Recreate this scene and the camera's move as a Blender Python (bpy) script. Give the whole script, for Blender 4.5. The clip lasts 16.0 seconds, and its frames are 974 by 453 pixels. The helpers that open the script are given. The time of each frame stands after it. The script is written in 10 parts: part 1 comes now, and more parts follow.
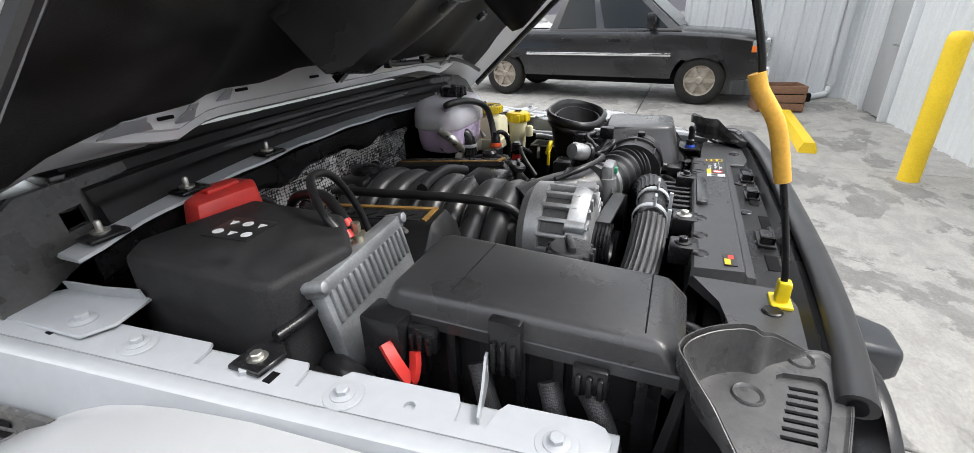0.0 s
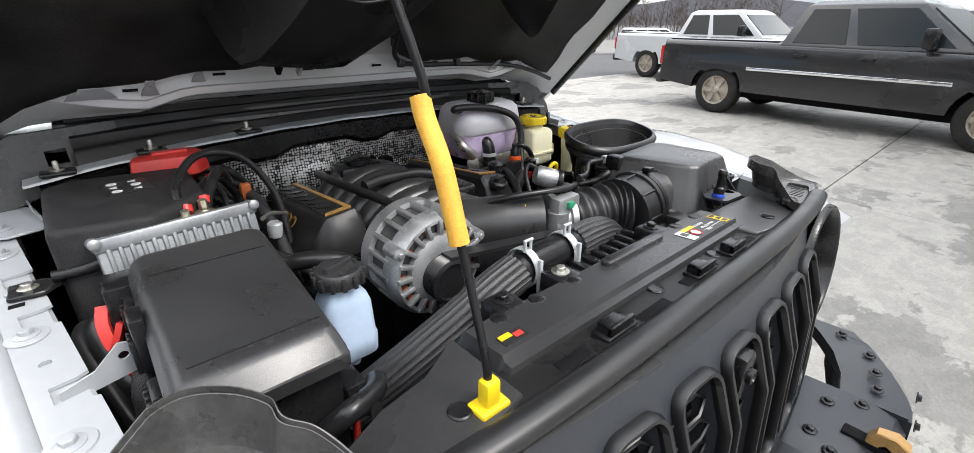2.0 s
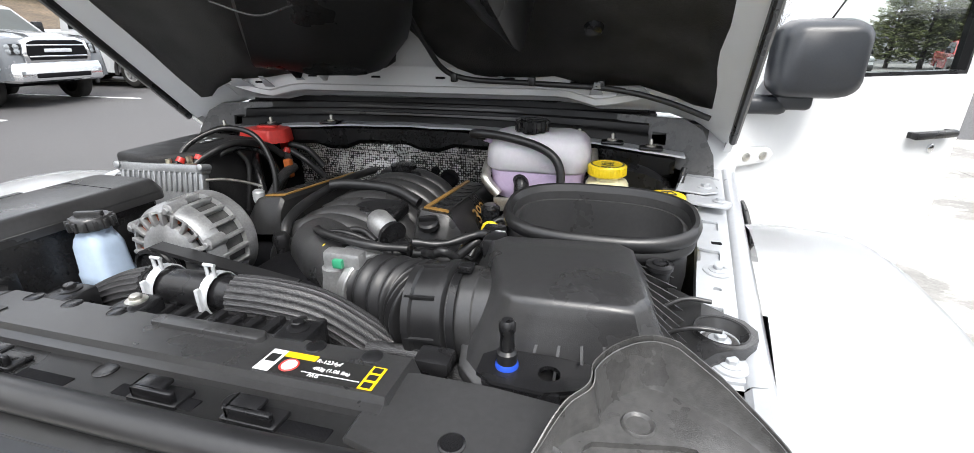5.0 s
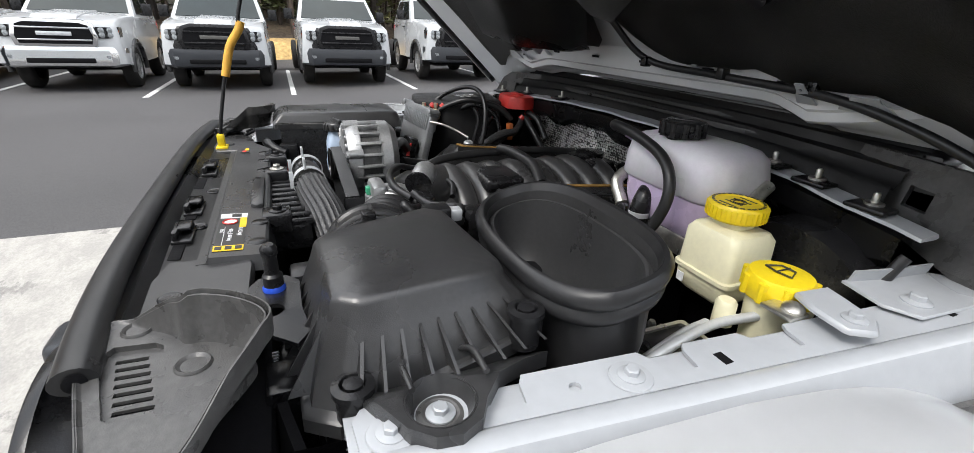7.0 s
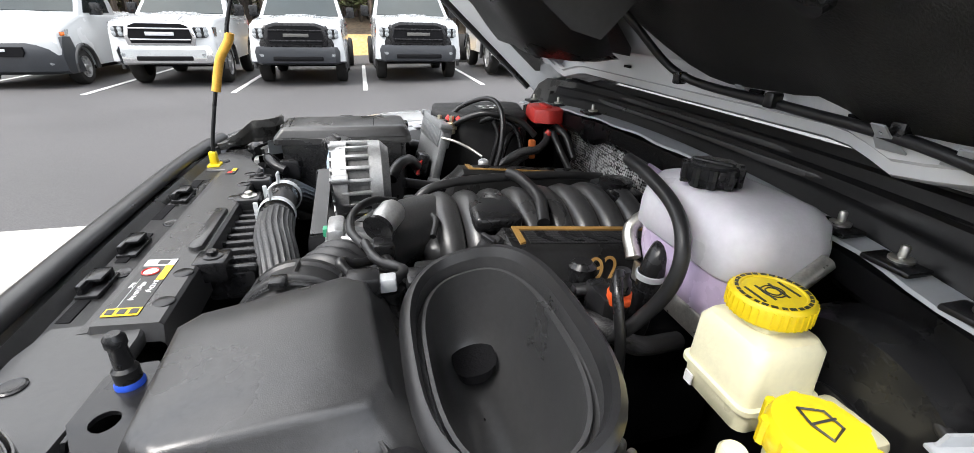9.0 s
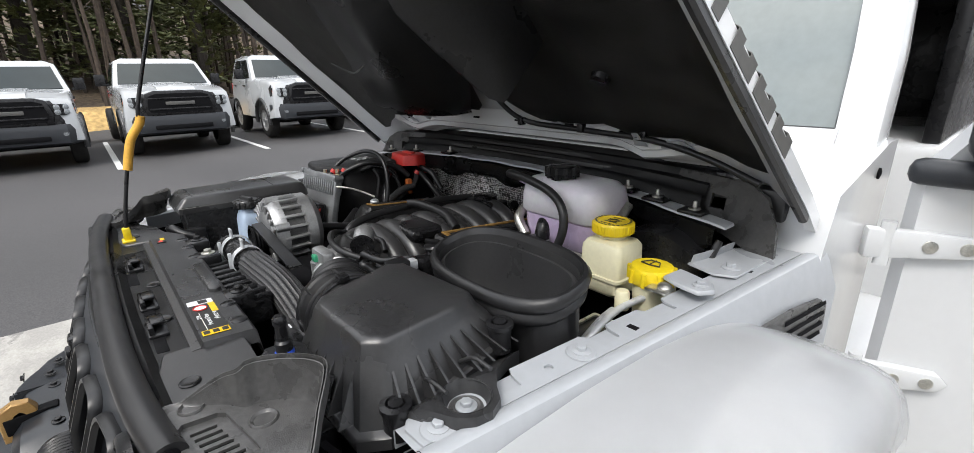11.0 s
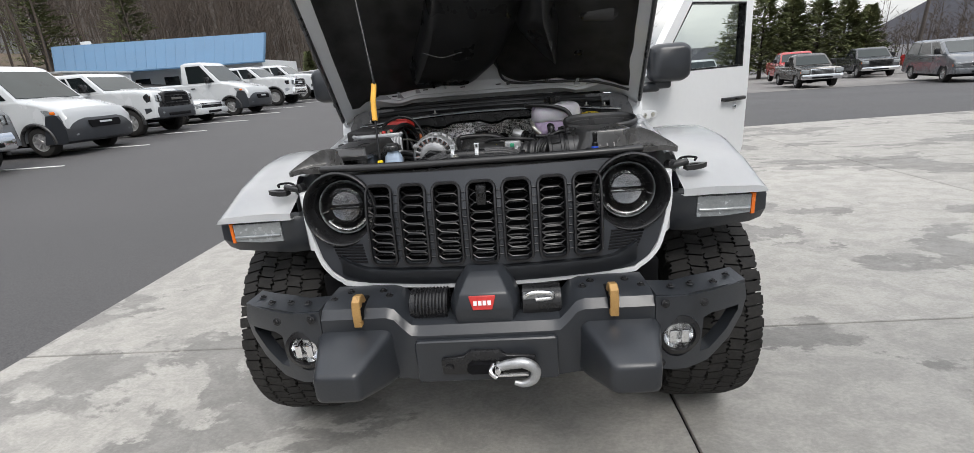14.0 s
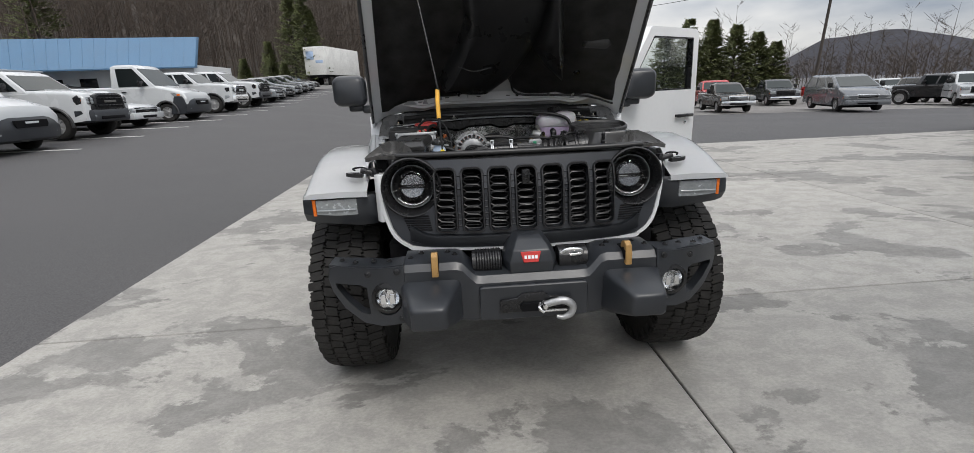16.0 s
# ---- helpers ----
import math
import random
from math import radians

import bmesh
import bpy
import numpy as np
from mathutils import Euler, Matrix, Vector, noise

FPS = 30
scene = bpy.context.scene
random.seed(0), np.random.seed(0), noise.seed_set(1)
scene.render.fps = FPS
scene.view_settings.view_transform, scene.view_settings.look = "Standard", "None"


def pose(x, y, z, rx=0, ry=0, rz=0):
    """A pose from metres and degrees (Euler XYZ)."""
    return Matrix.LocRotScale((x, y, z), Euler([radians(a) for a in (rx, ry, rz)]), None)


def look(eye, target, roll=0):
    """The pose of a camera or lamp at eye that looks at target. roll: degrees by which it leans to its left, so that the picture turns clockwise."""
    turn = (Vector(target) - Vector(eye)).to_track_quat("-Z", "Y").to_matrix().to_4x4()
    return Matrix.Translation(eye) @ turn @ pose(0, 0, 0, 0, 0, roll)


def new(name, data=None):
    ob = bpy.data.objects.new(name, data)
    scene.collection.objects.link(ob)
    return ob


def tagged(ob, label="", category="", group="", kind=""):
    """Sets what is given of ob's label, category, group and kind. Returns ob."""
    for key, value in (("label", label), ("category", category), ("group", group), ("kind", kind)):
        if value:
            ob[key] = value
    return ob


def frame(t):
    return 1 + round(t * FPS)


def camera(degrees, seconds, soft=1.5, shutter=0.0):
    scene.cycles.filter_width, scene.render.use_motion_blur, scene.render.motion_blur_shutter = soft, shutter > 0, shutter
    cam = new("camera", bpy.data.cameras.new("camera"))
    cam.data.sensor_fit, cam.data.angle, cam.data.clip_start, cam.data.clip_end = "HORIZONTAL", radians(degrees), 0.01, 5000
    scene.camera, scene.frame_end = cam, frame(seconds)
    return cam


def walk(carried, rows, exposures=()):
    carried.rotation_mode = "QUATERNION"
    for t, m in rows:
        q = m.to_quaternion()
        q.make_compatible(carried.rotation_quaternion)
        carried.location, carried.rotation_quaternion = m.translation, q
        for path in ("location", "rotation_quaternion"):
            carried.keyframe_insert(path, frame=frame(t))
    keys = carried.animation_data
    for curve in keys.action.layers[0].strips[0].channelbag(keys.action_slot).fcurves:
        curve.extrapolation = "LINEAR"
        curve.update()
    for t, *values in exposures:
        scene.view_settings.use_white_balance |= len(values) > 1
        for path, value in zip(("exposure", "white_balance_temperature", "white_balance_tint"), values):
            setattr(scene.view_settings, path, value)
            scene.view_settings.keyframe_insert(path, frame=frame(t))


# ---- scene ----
cam = camera(92.8, 16.0, soft=0.5)
PATH = [
    (0, (-0.94, 0.214, 1.511), (0.738, 0.915, 0.679), -1.5),
    (0.5, (-0.951, 0.114, 1.511), (0.709, 0.853, 0.675), 0.4),
    (1, (-0.926, -0.043, 1.524), (0.673, 0.819, 0.687), 0.8),
    (1.5, (-0.757, -0.125, 1.503), (0.724, 0.933, 0.675), 1.1),
    (2, (-0.564, -0.19, 1.502), (0.651, 1.179, 0.696), 0.4),
    (2.5, (-0.36, -0.328, 1.514), (0.447, 1.326, 0.731), -0.8),
    (3, (-0.186, -0.308, 1.5), (0.424, 1.445, 0.756), -0.5),
    (3.5, (-0.02, -0.207, 1.484), (0.41, 1.603, 0.75), 0.2),
    (4, (0.183, -0.238, 1.479), (0.248, 1.619, 0.741), 1.2),
    (4.2, (0.253, -0.254, 1.492), (0.185, 1.601, 0.748), 0.7),
    (6.3, (0.805, 0.033, 1.463), (-0.493, 1.355, 0.71), 1.2),
    (6.5, (0.852, 0.091, 1.454), (-0.61, 1.222, 0.69), 1.2),
    (7, (0.92, 0.211, 1.456), (-0.761, 0.951, 0.666), 2.4),
    (7.5, (0.857, 0.302, 1.456), (-0.866, 0.918, 0.647), 3.1),
    (8, (0.816, 0.398, 1.483), (-0.963, 0.819, 0.673), 1.2),
    (8.2, (0.803, 0.413, 1.488), (-0.985, 0.801, 0.68), 1.4),
    (10.3, (0.866, 0.301, 1.485), (-0.805, 1.159, 0.799), -0.2),
    (10.5, (0.923, 0.231, 1.497), (-0.722, 1.176, 0.865), -0.8),
    (11, (0.993, 0.035, 1.519), (-0.456, 1.266, 0.898), -1.2),
    (11.5, (0.884, -0.204, 1.495), (-0.134, 1.408, 0.891), -2.7),
    (12, (0.856, -0.5, 1.485), (0.164, 1.281, 0.894), -3.6),
    (12.5, (0.75, -0.77, 1.476), (0.315, 1.089, 0.879), -5.4),
    (13, (0.482, -1.002, 1.447), (0.171, 0.879, 0.841), -6.8),
    (13.5, (0.33, -1.302, 1.435), (0.091, 0.588, 0.825), -5.5),
    (14, (0.12, -1.495, 1.445), (-0.015, 0.403, 0.827), -4.6),
    (14.5, (-0.086, -1.598, 1.426), (-0.144, 0.302, 0.804), -3.7),
    (15, (-0.129, -1.75, 1.441), (-0.099, 0.153, 0.828), -2.6),
    (15.5, (-0.166, -1.915, 1.453), (-0.085, -0.01, 0.849), -2.7),
    (16, (-0.29, -1.962, 1.443), (-0.165, -0.049, 0.873), -2.3),
]
walk(cam, [(t, look(eye, target, roll)) for t, eye, target, roll in PATH], [(0.0, 1.18), (1.5, 1.15), (2.5, 1.40), (3.5, 1.62), (4.2, 1.65), (6.4, 1.15), (7.4, 1.05), (8.0, 1.70), (8.2, 1.75), (10.5, 1.20), (11.0, 0.86), (11.5, 0.68), (12.5, 0.85), (13.5, 0.68), (14.5, 0.45), (16.0, 0.25)])

# ---------------------------------------------------------------- sky and sun
world = bpy.data.worlds.new("overcast_sky")
scene.world = world
world.use_nodes = True
wn, wl = world.node_tree.nodes, world.node_tree.links
wn.clear()
SUN_EL, SUN_AZ = 52.0, 155.0
sky = wn.new("ShaderNodeTexSky")
sky.sky_type = 'NISHITA'
sky.sun_disc = False
sky.sun_elevation, sky.sun_rotation = radians(SUN_EL), radians(SUN_AZ)
sky.air_density, sky.dust_density = 1.0, 2.0
wtc = wn.new("ShaderNodeTexCoord")
wmap = wn.new("ShaderNodeMapping")
wmap.inputs["Scale"].default_value = (1.0, 1.0, 3.2)
wno = wn.new("ShaderNodeTexNoise")
wno.inputs["Scale"].default_value, wno.inputs["Detail"].default_value = 2.2, 6.0
wr = wn.new("ShaderNodeValToRGB")
wr.color_ramp.elements[0].position, wr.color_ramp.elements[0].color = 0.36, (3.3, 3.7, 4.4, 1)
wr.color_ramp.elements[1].position, wr.color_ramp.elements[1].color = 0.62, (9.6, 9.4, 9.1, 1)
wmix = wn.new("ShaderNodeMixRGB")
wmix.inputs[0].default_value = 0.88
wbg = wn.new("ShaderNodeBackground")
wbg.inputs["Strength"].default_value = 0.13
wo = wn.new("ShaderNodeOutputWorld")
wl.new(wtc.outputs["Generated"], wmap.inputs["Vector"])
wl.new(wmap.outputs["Vector"], wno.inputs["Vector"])
wl.new(wno.outputs["Fac"], wr.inputs["Fac"])
wl.new(sky.outputs["Color"], wmix.inputs[1])
wl.new(wr.outputs["Color"], wmix.inputs[2])
wsep = wn.new("ShaderNodeSeparateXYZ")
wl.new(wtc.outputs["Generated"], wsep.inputs[0])
wgrad = wn.new("ShaderNodeMapRange")
wgrad.inputs[1].default_value, wgrad.inputs[2].default_value = 0.0, 1.0
wgrad.inputs[3].default_value, wgrad.inputs[4].default_value = 0.57, 1.74
wl.new(wsep.outputs["Z"], wgrad.inputs[0])
wmul = wn.new("ShaderNodeVectorMath")
wmul.operation = 'SCALE'
wl.new(wmix.outputs["Color"], wmul.inputs[0])
wl.new(wgrad.outputs[0], wmul.inputs["Scale"])
wl.new(wmul.outputs[0], wbg.inputs["Color"])
wl.new(wbg.outputs["Background"], wo.inputs["Surface"])
sun = new("sun", bpy.data.lights.new("sun", 'SUN'))
sun.data.energy, sun.data.angle, sun.data.color = 1.2, radians(22), (1.0, 0.97, 0.93)
sun.matrix_world = look((0, 0, 30), Vector((0, 0, 30)) - Vector((math.sin(radians(SUN_AZ)) * math.cos(radians(SUN_EL)), math.cos(radians(SUN_AZ)) * math.cos(radians(SUN_EL)), math.sin(radians(SUN_EL)))))


# ---------------------------------------------------------------- materials
def mat(name, col, rough=0.5, metal=0.0, var=0.15, scale=6.0, fine=90.0, fvar=0.08, bump=0.0, bscale=300.0, coat=0.0, rvar=0.1, spec=0.5, per=0.0, stretch=(1, 1, 1)):
    """Principled surface with colour that varies at two scales, uneven gloss and fine relief."""
    m = bpy.data.materials.new(name)
    m.use_nodes = True
    n, l = m.node_tree.nodes, m.node_tree.links
    b = n["Principled BSDF"]
    b.inputs["Metallic"].default_value = metal
    b.inputs["Specular IOR Level"].default_value = spec
    b.inputs["Coat Weight"].default_value = coat
    b.inputs["Coat Roughness"].default_value = 0.08
    tc = n.new("ShaderNodeTexCoord")
    mp = n.new("ShaderNodeMapping")
    mp.inputs["Scale"].default_value = stretch
    l.new(tc.outputs["Object"], mp.inputs["Vector"])
    a = n.new("ShaderNodeTexNoise")
    a.inputs["Scale"].default_value, a.inputs["Detail"].default_value = scale, 5
    f = n.new("ShaderNodeTexNoise")
    f.inputs["Scale"].default_value, f.inputs["Detail"].default_value = fine, 3
    for q in (a, f):
        l.new(mp.outputs["Vector"], q.inputs["Vector"])
    ra = n.new("ShaderNodeMapRange")
    ra.inputs[1].default_value, ra.inputs[2].default_value = 0.3, 0.7
    ra.inputs[3].default_value, ra.inputs[4].default_value = 1 - var, 1 + var
    rf = n.new("ShaderNodeMapRange")
    rf.inputs[1].default_value, rf.inputs[2].default_value = 0.3, 0.7
    rf.inputs[3].default_value, rf.inputs[4].default_value = 1 - fvar, 1 + fvar
    l.new(a.outputs["Fac"], ra.inputs[0])
    l.new(f.outputs["Fac"], rf.inputs[0])
    mu = n.new("ShaderNodeMath")
    mu.operation = 'MULTIPLY'
    l.new(ra.outputs[0], mu.inputs[0])
    l.new(rf.outputs[0], mu.inputs[1])
    last = mu
    if per:
        oi = n.new("ShaderNodeObjectInfo")
        rp = n.new("ShaderNodeMapRange")
        rp.inputs[3].default_value, rp.inputs[4].default_value = 1 - per, 1 + per
        l.new(oi.outputs["Random"], rp.inputs[0])
        m2 = n.new("ShaderNodeMath")
        m2.operation = 'MULTIPLY'
        l.new(mu.outputs[0], m2.inputs[0])
        l.new(rp.outputs[0], m2.inputs[1])
        last = m2
    vm = n.new("ShaderNodeVectorMath")
    vm.operation = 'SCALE'
    vm.inputs[0].default_value = col[:3]
    l.new(last.outputs[0], vm.inputs["Scale"])
    l.new(vm.outputs[0], b.inputs["Base Color"])
    rr = n.new("ShaderNodeMapRange")
    rr.inputs[1].default_value, rr.inputs[2].default_value = 0.3, 0.7
    rr.inputs[3].default_value, rr.inputs[4].default_value = max(0.02, rough - rvar), min(1, rough + rvar)
    l.new(a.outputs["Fac"], rr.inputs[0])
    l.new(rr.outputs[0], b.inputs["Roughness"])
    if bump:
        bn = n.new("ShaderNodeTexNoise")
        bn.inputs["Scale"].default_value, bn.inputs["Detail"].default_value = bscale, 3
        l.new(mp.outputs["Vector"], bn.inputs["Vector"])
        bu = n.new("ShaderNodeBump")
        bu.inputs["Strength"].default_value, bu.inputs["Distance"].default_value = bump, 0.6 / bscale
        l.new(bn.outputs["Fac"], bu.inputs["Height"])
        l.new(bu.outputs["Normal"], b.inputs["Normal"])
    return m


def glass(name, tint=(0.9, 0.93, 0.92), rough=0.02):
    m = bpy.data.materials.new(name)
    m.use_nodes = True
    b = m.node_tree.nodes["Principled BSDF"]
    b.inputs["Base Color"].default_value = (*tint, 1)
    b.inputs["Roughness"].default_value = rough
    b.inputs["Transmission Weight"].default_value = 1.0
    b.inputs["IOR"].default_value = 1.45
    return m


def weave(name, dark, light, size, metal=0.0, rough=0.5, spread=0.25):
    """Braided or embossed skin: a fine checker of two tones with relief."""
    m = mat(name, dark, rough, metal, 0.2, 12, 200, 0.1)
    n, l = m.node_tree.nodes, m.node_tree.links
    b = n["Principled BSDF"]
    tc = n.new("ShaderNodeTexCoord")
    vo = n.new("ShaderNodeTexVoronoi")
    vo.inputs["Scale"].default_value = 1.0 / size
    vo.inputs["Randomness"].default_value = 0.35
    l.new(tc.outputs["Object"], vo.inputs["Vector"])
    cr = n.new("ShaderNodeValToRGB")
    cr.color_ramp.elements[0].position, cr.color_ramp.elements[0].color = spread, (*light, 1)
    cr.color_ramp.elements[1].position, cr.color_ramp.elements[1].color = 0.62, (*dark, 1)
    l.new(vo.outputs["Distance"], cr.inputs["Fac"])
    l.new(cr.outputs["Color"], b.inputs["Base Color"])
    bu = n.new("ShaderNodeBump")
    bu.inputs["Strength"].default_value, bu.inputs["Distance"].default_value = 0.7, size * 0.3
    bu.invert = True
    l.new(vo.outputs["Distance"], bu.inputs["Height"])
    l.new(bu.outputs["Normal"], b.inputs["Normal"])
    return m


WHITE = mat("white_car_paint", (0.70, 0.71, 0.72), 0.20, 0, 0.015, 3, 40, 0.01, 0.02, 600, coat=0.7, rvar=0.04)
# Body white greyed in the colour to hold back bright light on bay sheets.
BAYWHITE = mat("toned_down_underhood_white", (0.385, 0.40, 0.42), 0.32, 0, 0.04, 5, 60, 0.03, 0.06, 500, coat=0.3, rvar=0.06)
GREYMETAL = mat("grey_painted_steel", (0.42, 0.44, 0.46), 0.4, 0.3, 0.08, 8, 100, 0.05, 0.1, 500)
# Lighter base than BLACK2: sky sheen on top faces is painted in.
BLACK = mat("black_grained_plastic", (0.032, 0.032, 0.033), 0.31, 0, 0.2, 7, 160, 0.12, 0.25, 900, rvar=0.08, spec=0.6)
BLACK2 = mat("black_smooth_plastic", (0.012, 0.012, 0.013), 0.27, 0, 0.2, 9, 160, 0.1, 0.15, 700, rvar=0.08, spec=0.4)
GREYPL = mat("worn_grey_plastic", (0.062, 0.061, 0.060), 0.30, 0, 0.30, 22, 160, 0.18, 0.3, 700, rvar=0.10)
BUMPER = mat("textured_black_bumper_coat", (0.022, 0.0245, 0.029), 0.33, 0, 0.10, 6, 260, 0.12, 0.22, 1100, rvar=0.05, spec=0.5)
RUBBER = mat("black_rubber", (0.016, 0.016, 0.017), 0.36, 0, 0.15, 10, 160, 0.1, 0.08, 900)
TYRE = mat("tyre_rubber", (0.022, 0.021, 0.020), 0.8, 0, 0.35, 9, 90, 0.2, 0.5, 300, rvar=0.08, spec=0.25)
FELT = mat("black_fibre_liner", (0.040, 0.039, 0.038), 0.50, 0, 0.5, 14, 300, 0.25, 0.7, 420, spec=0.5)
# Near black: carries painted shade in gaps and hidden parts; also black parts.
DARK = mat("black_and_painted_shade", (0.004, 0.004, 0.005), 0.75, 0.0, 0.3, 12, 120, 0.2, 0.3, 300, spec=0.15)
BATCOVER = mat("black_insulating_jacket", (0.022, 0.022, 0.023), 0.6, 0, 0.3, 30, 400, 0.35, 0.7, 800, spec=0.3)
ALU = mat("cast_aluminium", (0.40, 0.405, 0.41), 0.40, 0.7, 0.15, 30, 250, 0.10, 0.14, 900, rvar=0.10)
ALU2 = mat("bright_machined_metal", (0.75, 0.75, 0.75), 0.25, 1.0, 0.1, 30, 250, 0.1, 0.1, 600)
DIECAST = mat("dull_die_cast_metal", (0.29, 0.30, 0.31), 0.42, 0.5, 0.15, 25, 250, 0.10, 0.12, 900, rvar=0.08)
STEEL = mat("zinc_plated_steel", (0.55, 0.54, 0.50), 0.35, 0.9, 0.15, 60, 300, 0.1)
RED = mat("red_plastic", (0.55, 0.035, 0.028), 0.4, 0, 0.12, 20, 150, 0.06, 0.1, 500)
YELLOW = mat("yellow_plastic", (0.80, 0.60, 0.015), 0.4, 0, 0.06, 20, 150, 0.04, 0.1, 500)
FOAM = mat("yellow_foam_grip", (0.74, 0.40, 0.055), 0.65, 0, 0.12, 30, 250, 0.08, 0.3, 500)
GOLD = mat("bronze_paint", (0.42, 0.24, 0.07), 0.38, 0.35, 0.1, 20, 200, 0.08, 0.1, 500)
TOWGOLD = mat("bronze_tow_hook_paint", (0.42, 0.25, 0.09), 0.35, 0.3, 0.12, 20, 200, 0.08, 0.1, 500)
BLUE = mat("blue_seal_ring", (0.02, 0.08, 0.55), 0.4)
GREEN = mat("green_plastic_clip", (0.04, 0.30, 0.16), 0.45)
TANK = mat("milky_translucent_tank", (0.66, 0.645, 0.69), 0.35, 0, 0.05, 14, 120, 0.03, 0.1, 300)
TANK.node_tree.nodes["Principled BSDF"].inputs["Subsurface Weight"].default_value = 0.25
TANK.node_tree.nodes["Principled BSDF"].inputs["Subsurface Radius"].default_value = (0.03, 0.02, 0.03)
COOLANT = mat("violet_coolant_in_tank", (0.58, 0.47, 0.66), 0.3, 0, 0.08, 14, 120, 0.03)
CREAM = mat("cream_translucent_plastic", (0.78, 0.74, 0.52), 0.35, 0, 0.06, 14, 120, 0.03, 0.1, 300)
BOTTLE = mat("pale_blue_bottle_plastic", (0.42, 0.52, 0.66), 0.38, 0, 0.06, 14, 120, 0.03, 0.1, 300)
# Even foil in truth: dimple glints and dark creases are painted as two tones.
SHIELD = weave("embossed_foil_painted_glints", (0.05, 0.05, 0.05), (0.95, 0.95, 0.94), 0.0066, 0.45, 0.30, 0.44)
BRAID = weave("braided_hose_sleeve", (0.010, 0.010, 0.011), (0.075, 0.075, 0.078), 0.0019, 0, 0.40)
CARBON = weave("patterned_black_panel", (0.010, 0.010, 0.011), (0.03, 0.03, 0.032), 0.006, 0, 0.4)
GRILLE = mat("satin_black_grille_plastic", (0.034, 0.037, 0.043), 0.33, 0, 0.05, 7, 160, 0.05, 0.02, 900, rvar=0.03, spec=0.4)
GLOSSK = mat("gloss_black_plastic", (0.009, 0.009, 0.010), 0.36, 0, 0.1, 7, 160, 0.1, rvar=0.04)
# Opaque green tint; the pale sky reflection is painted into the base colour.
WSCREEN = mat("green_windscreen_painted_sky", (0.20, 0.225, 0.22), 0.06, 0, 0.12, 1.5, 40, 0.04, spec=0.8, rvar=0.02)
CHROME = mat("chrome", (0.80, 0.81, 0.82), 0.08, 1.0, 0.02, 5, 50, 0.02)
SILVERC = mat("silver_clamp_plastic", (0.62, 0.64, 0.66), 0.4, 0.4, 0.08, 20, 150, 0.05)
LENS = glass("clear_lamp_lens", (0.98, 0.98, 0.98), 0.0)
LENS.node_tree.nodes["Principled BSDF"].inputs["IOR"].default_value = 1.35
REFLECT = mat("bright_lamp_reflector", (0.80, 0.81, 0.82), 0.16, 0.75, 0.04, 5, 50, 0.03)
WINDOW = glass("tinted_window_glass", (0.72, 0.78, 0.76), 0.01)
WINDOWD = mat("dark_window_glass", (0.010, 0.013, 0.014), 0.05, 0, 0.1, 2, 30, 0.05, spec=0.35, rvar=0.02)
WINDOWC = mat("sky_reflecting_windscreen", (0.022, 0.030, 0.031), 0.05, 0, 0.15, 1.5, 30, 0.05, spec=0.3, rvar=0.02)
AMBER = mat("amber_lens", (0.75, 0.16, 0.015), 0.2, 0, 0.05, 20, 100, 0.03, coat=0.5)
REDLENS = mat("red_lamp_lens", (0.45, 0.01, 0.012), 0.2, 0, 0.05, 20, 100, 0.03, coat=0.5)
LAMPGREY = mat("ribbed_clear_lamp", (0.30, 0.32, 0.33), 0.22, 0.35, 0.15, 40, 200, 0.1, coat=0.6)
SMOKED = mat("smoked_lamp_reflector", (0.30, 0.31, 0.33), 0.14, 0.9, 0.2, 40, 200, 0.1)
LABELW = mat("white_sticker", (0.78, 0.79, 0.80), 0.4, 0, 0.03)
LABELK = mat("black_sticker", (0.02, 0.02, 0.02), 0.35, 0, 0.05)
LABELY = mat("yellow_sticker", (0.80, 0.52, 0.01), 0.4, 0, 0.04)
GREYPRINT = mat("grey_print", (0.10, 0.098, 0.092), 0.5, 0, 0.05)
REDBADGE = mat("red_badge", (0.50, 0.03, 0.025), 0.35, 0, 0.05, coat=0.3)


# ---------------------------------------------------------------- mesh building
def V(*a):
    return Vector(a)


def lerp(a, b, t):
    return a + (b - a) * t


def part(name, bm, material, parent=None, label="", angle=40, loc=None):
    """Links a bmesh as one mesh object, under a thing or a part."""
    me = bpy.data.meshes.new(name)
    bmesh.ops.recalc_face_normals(bm, faces=bm.faces)
    bm.to_mesh(me)
    bm.free()
    me.materials.append(material)
    me.polygons.foreach_set("use_smooth", [True] * len(me.polygons))
    me.set_sharp_from_angle(angle=radians(angle))
    ob = new(name, me)
    if loc is not None:
        ob.location = loc
    if parent is not None:
        ob.parent = parent
        if parent.name in BASE:
            ob.matrix_parent_inverse = BASE[parent.name].inverted()
    if label:
        ob["label"] = label
    return ob


BASE = {}


def thing(name, label, category, at=(0, 0, 0), group="", rz=0.0, local=False, move=(0, 0, 0)):
    """An Empty at a thing's base. Its parts are given in world places, or, with local, in the thing's own; move sets the whole aside."""
    ob = new(name)
    ob.empty_display_size = 0.05
    ob.matrix_basis = Matrix.Translation(move) @ pose(*at, 0, 0, rz)
    if not local:
        BASE[ob.name] = pose(*at, 0, 0, rz)
    return tagged(ob, label, category, group)


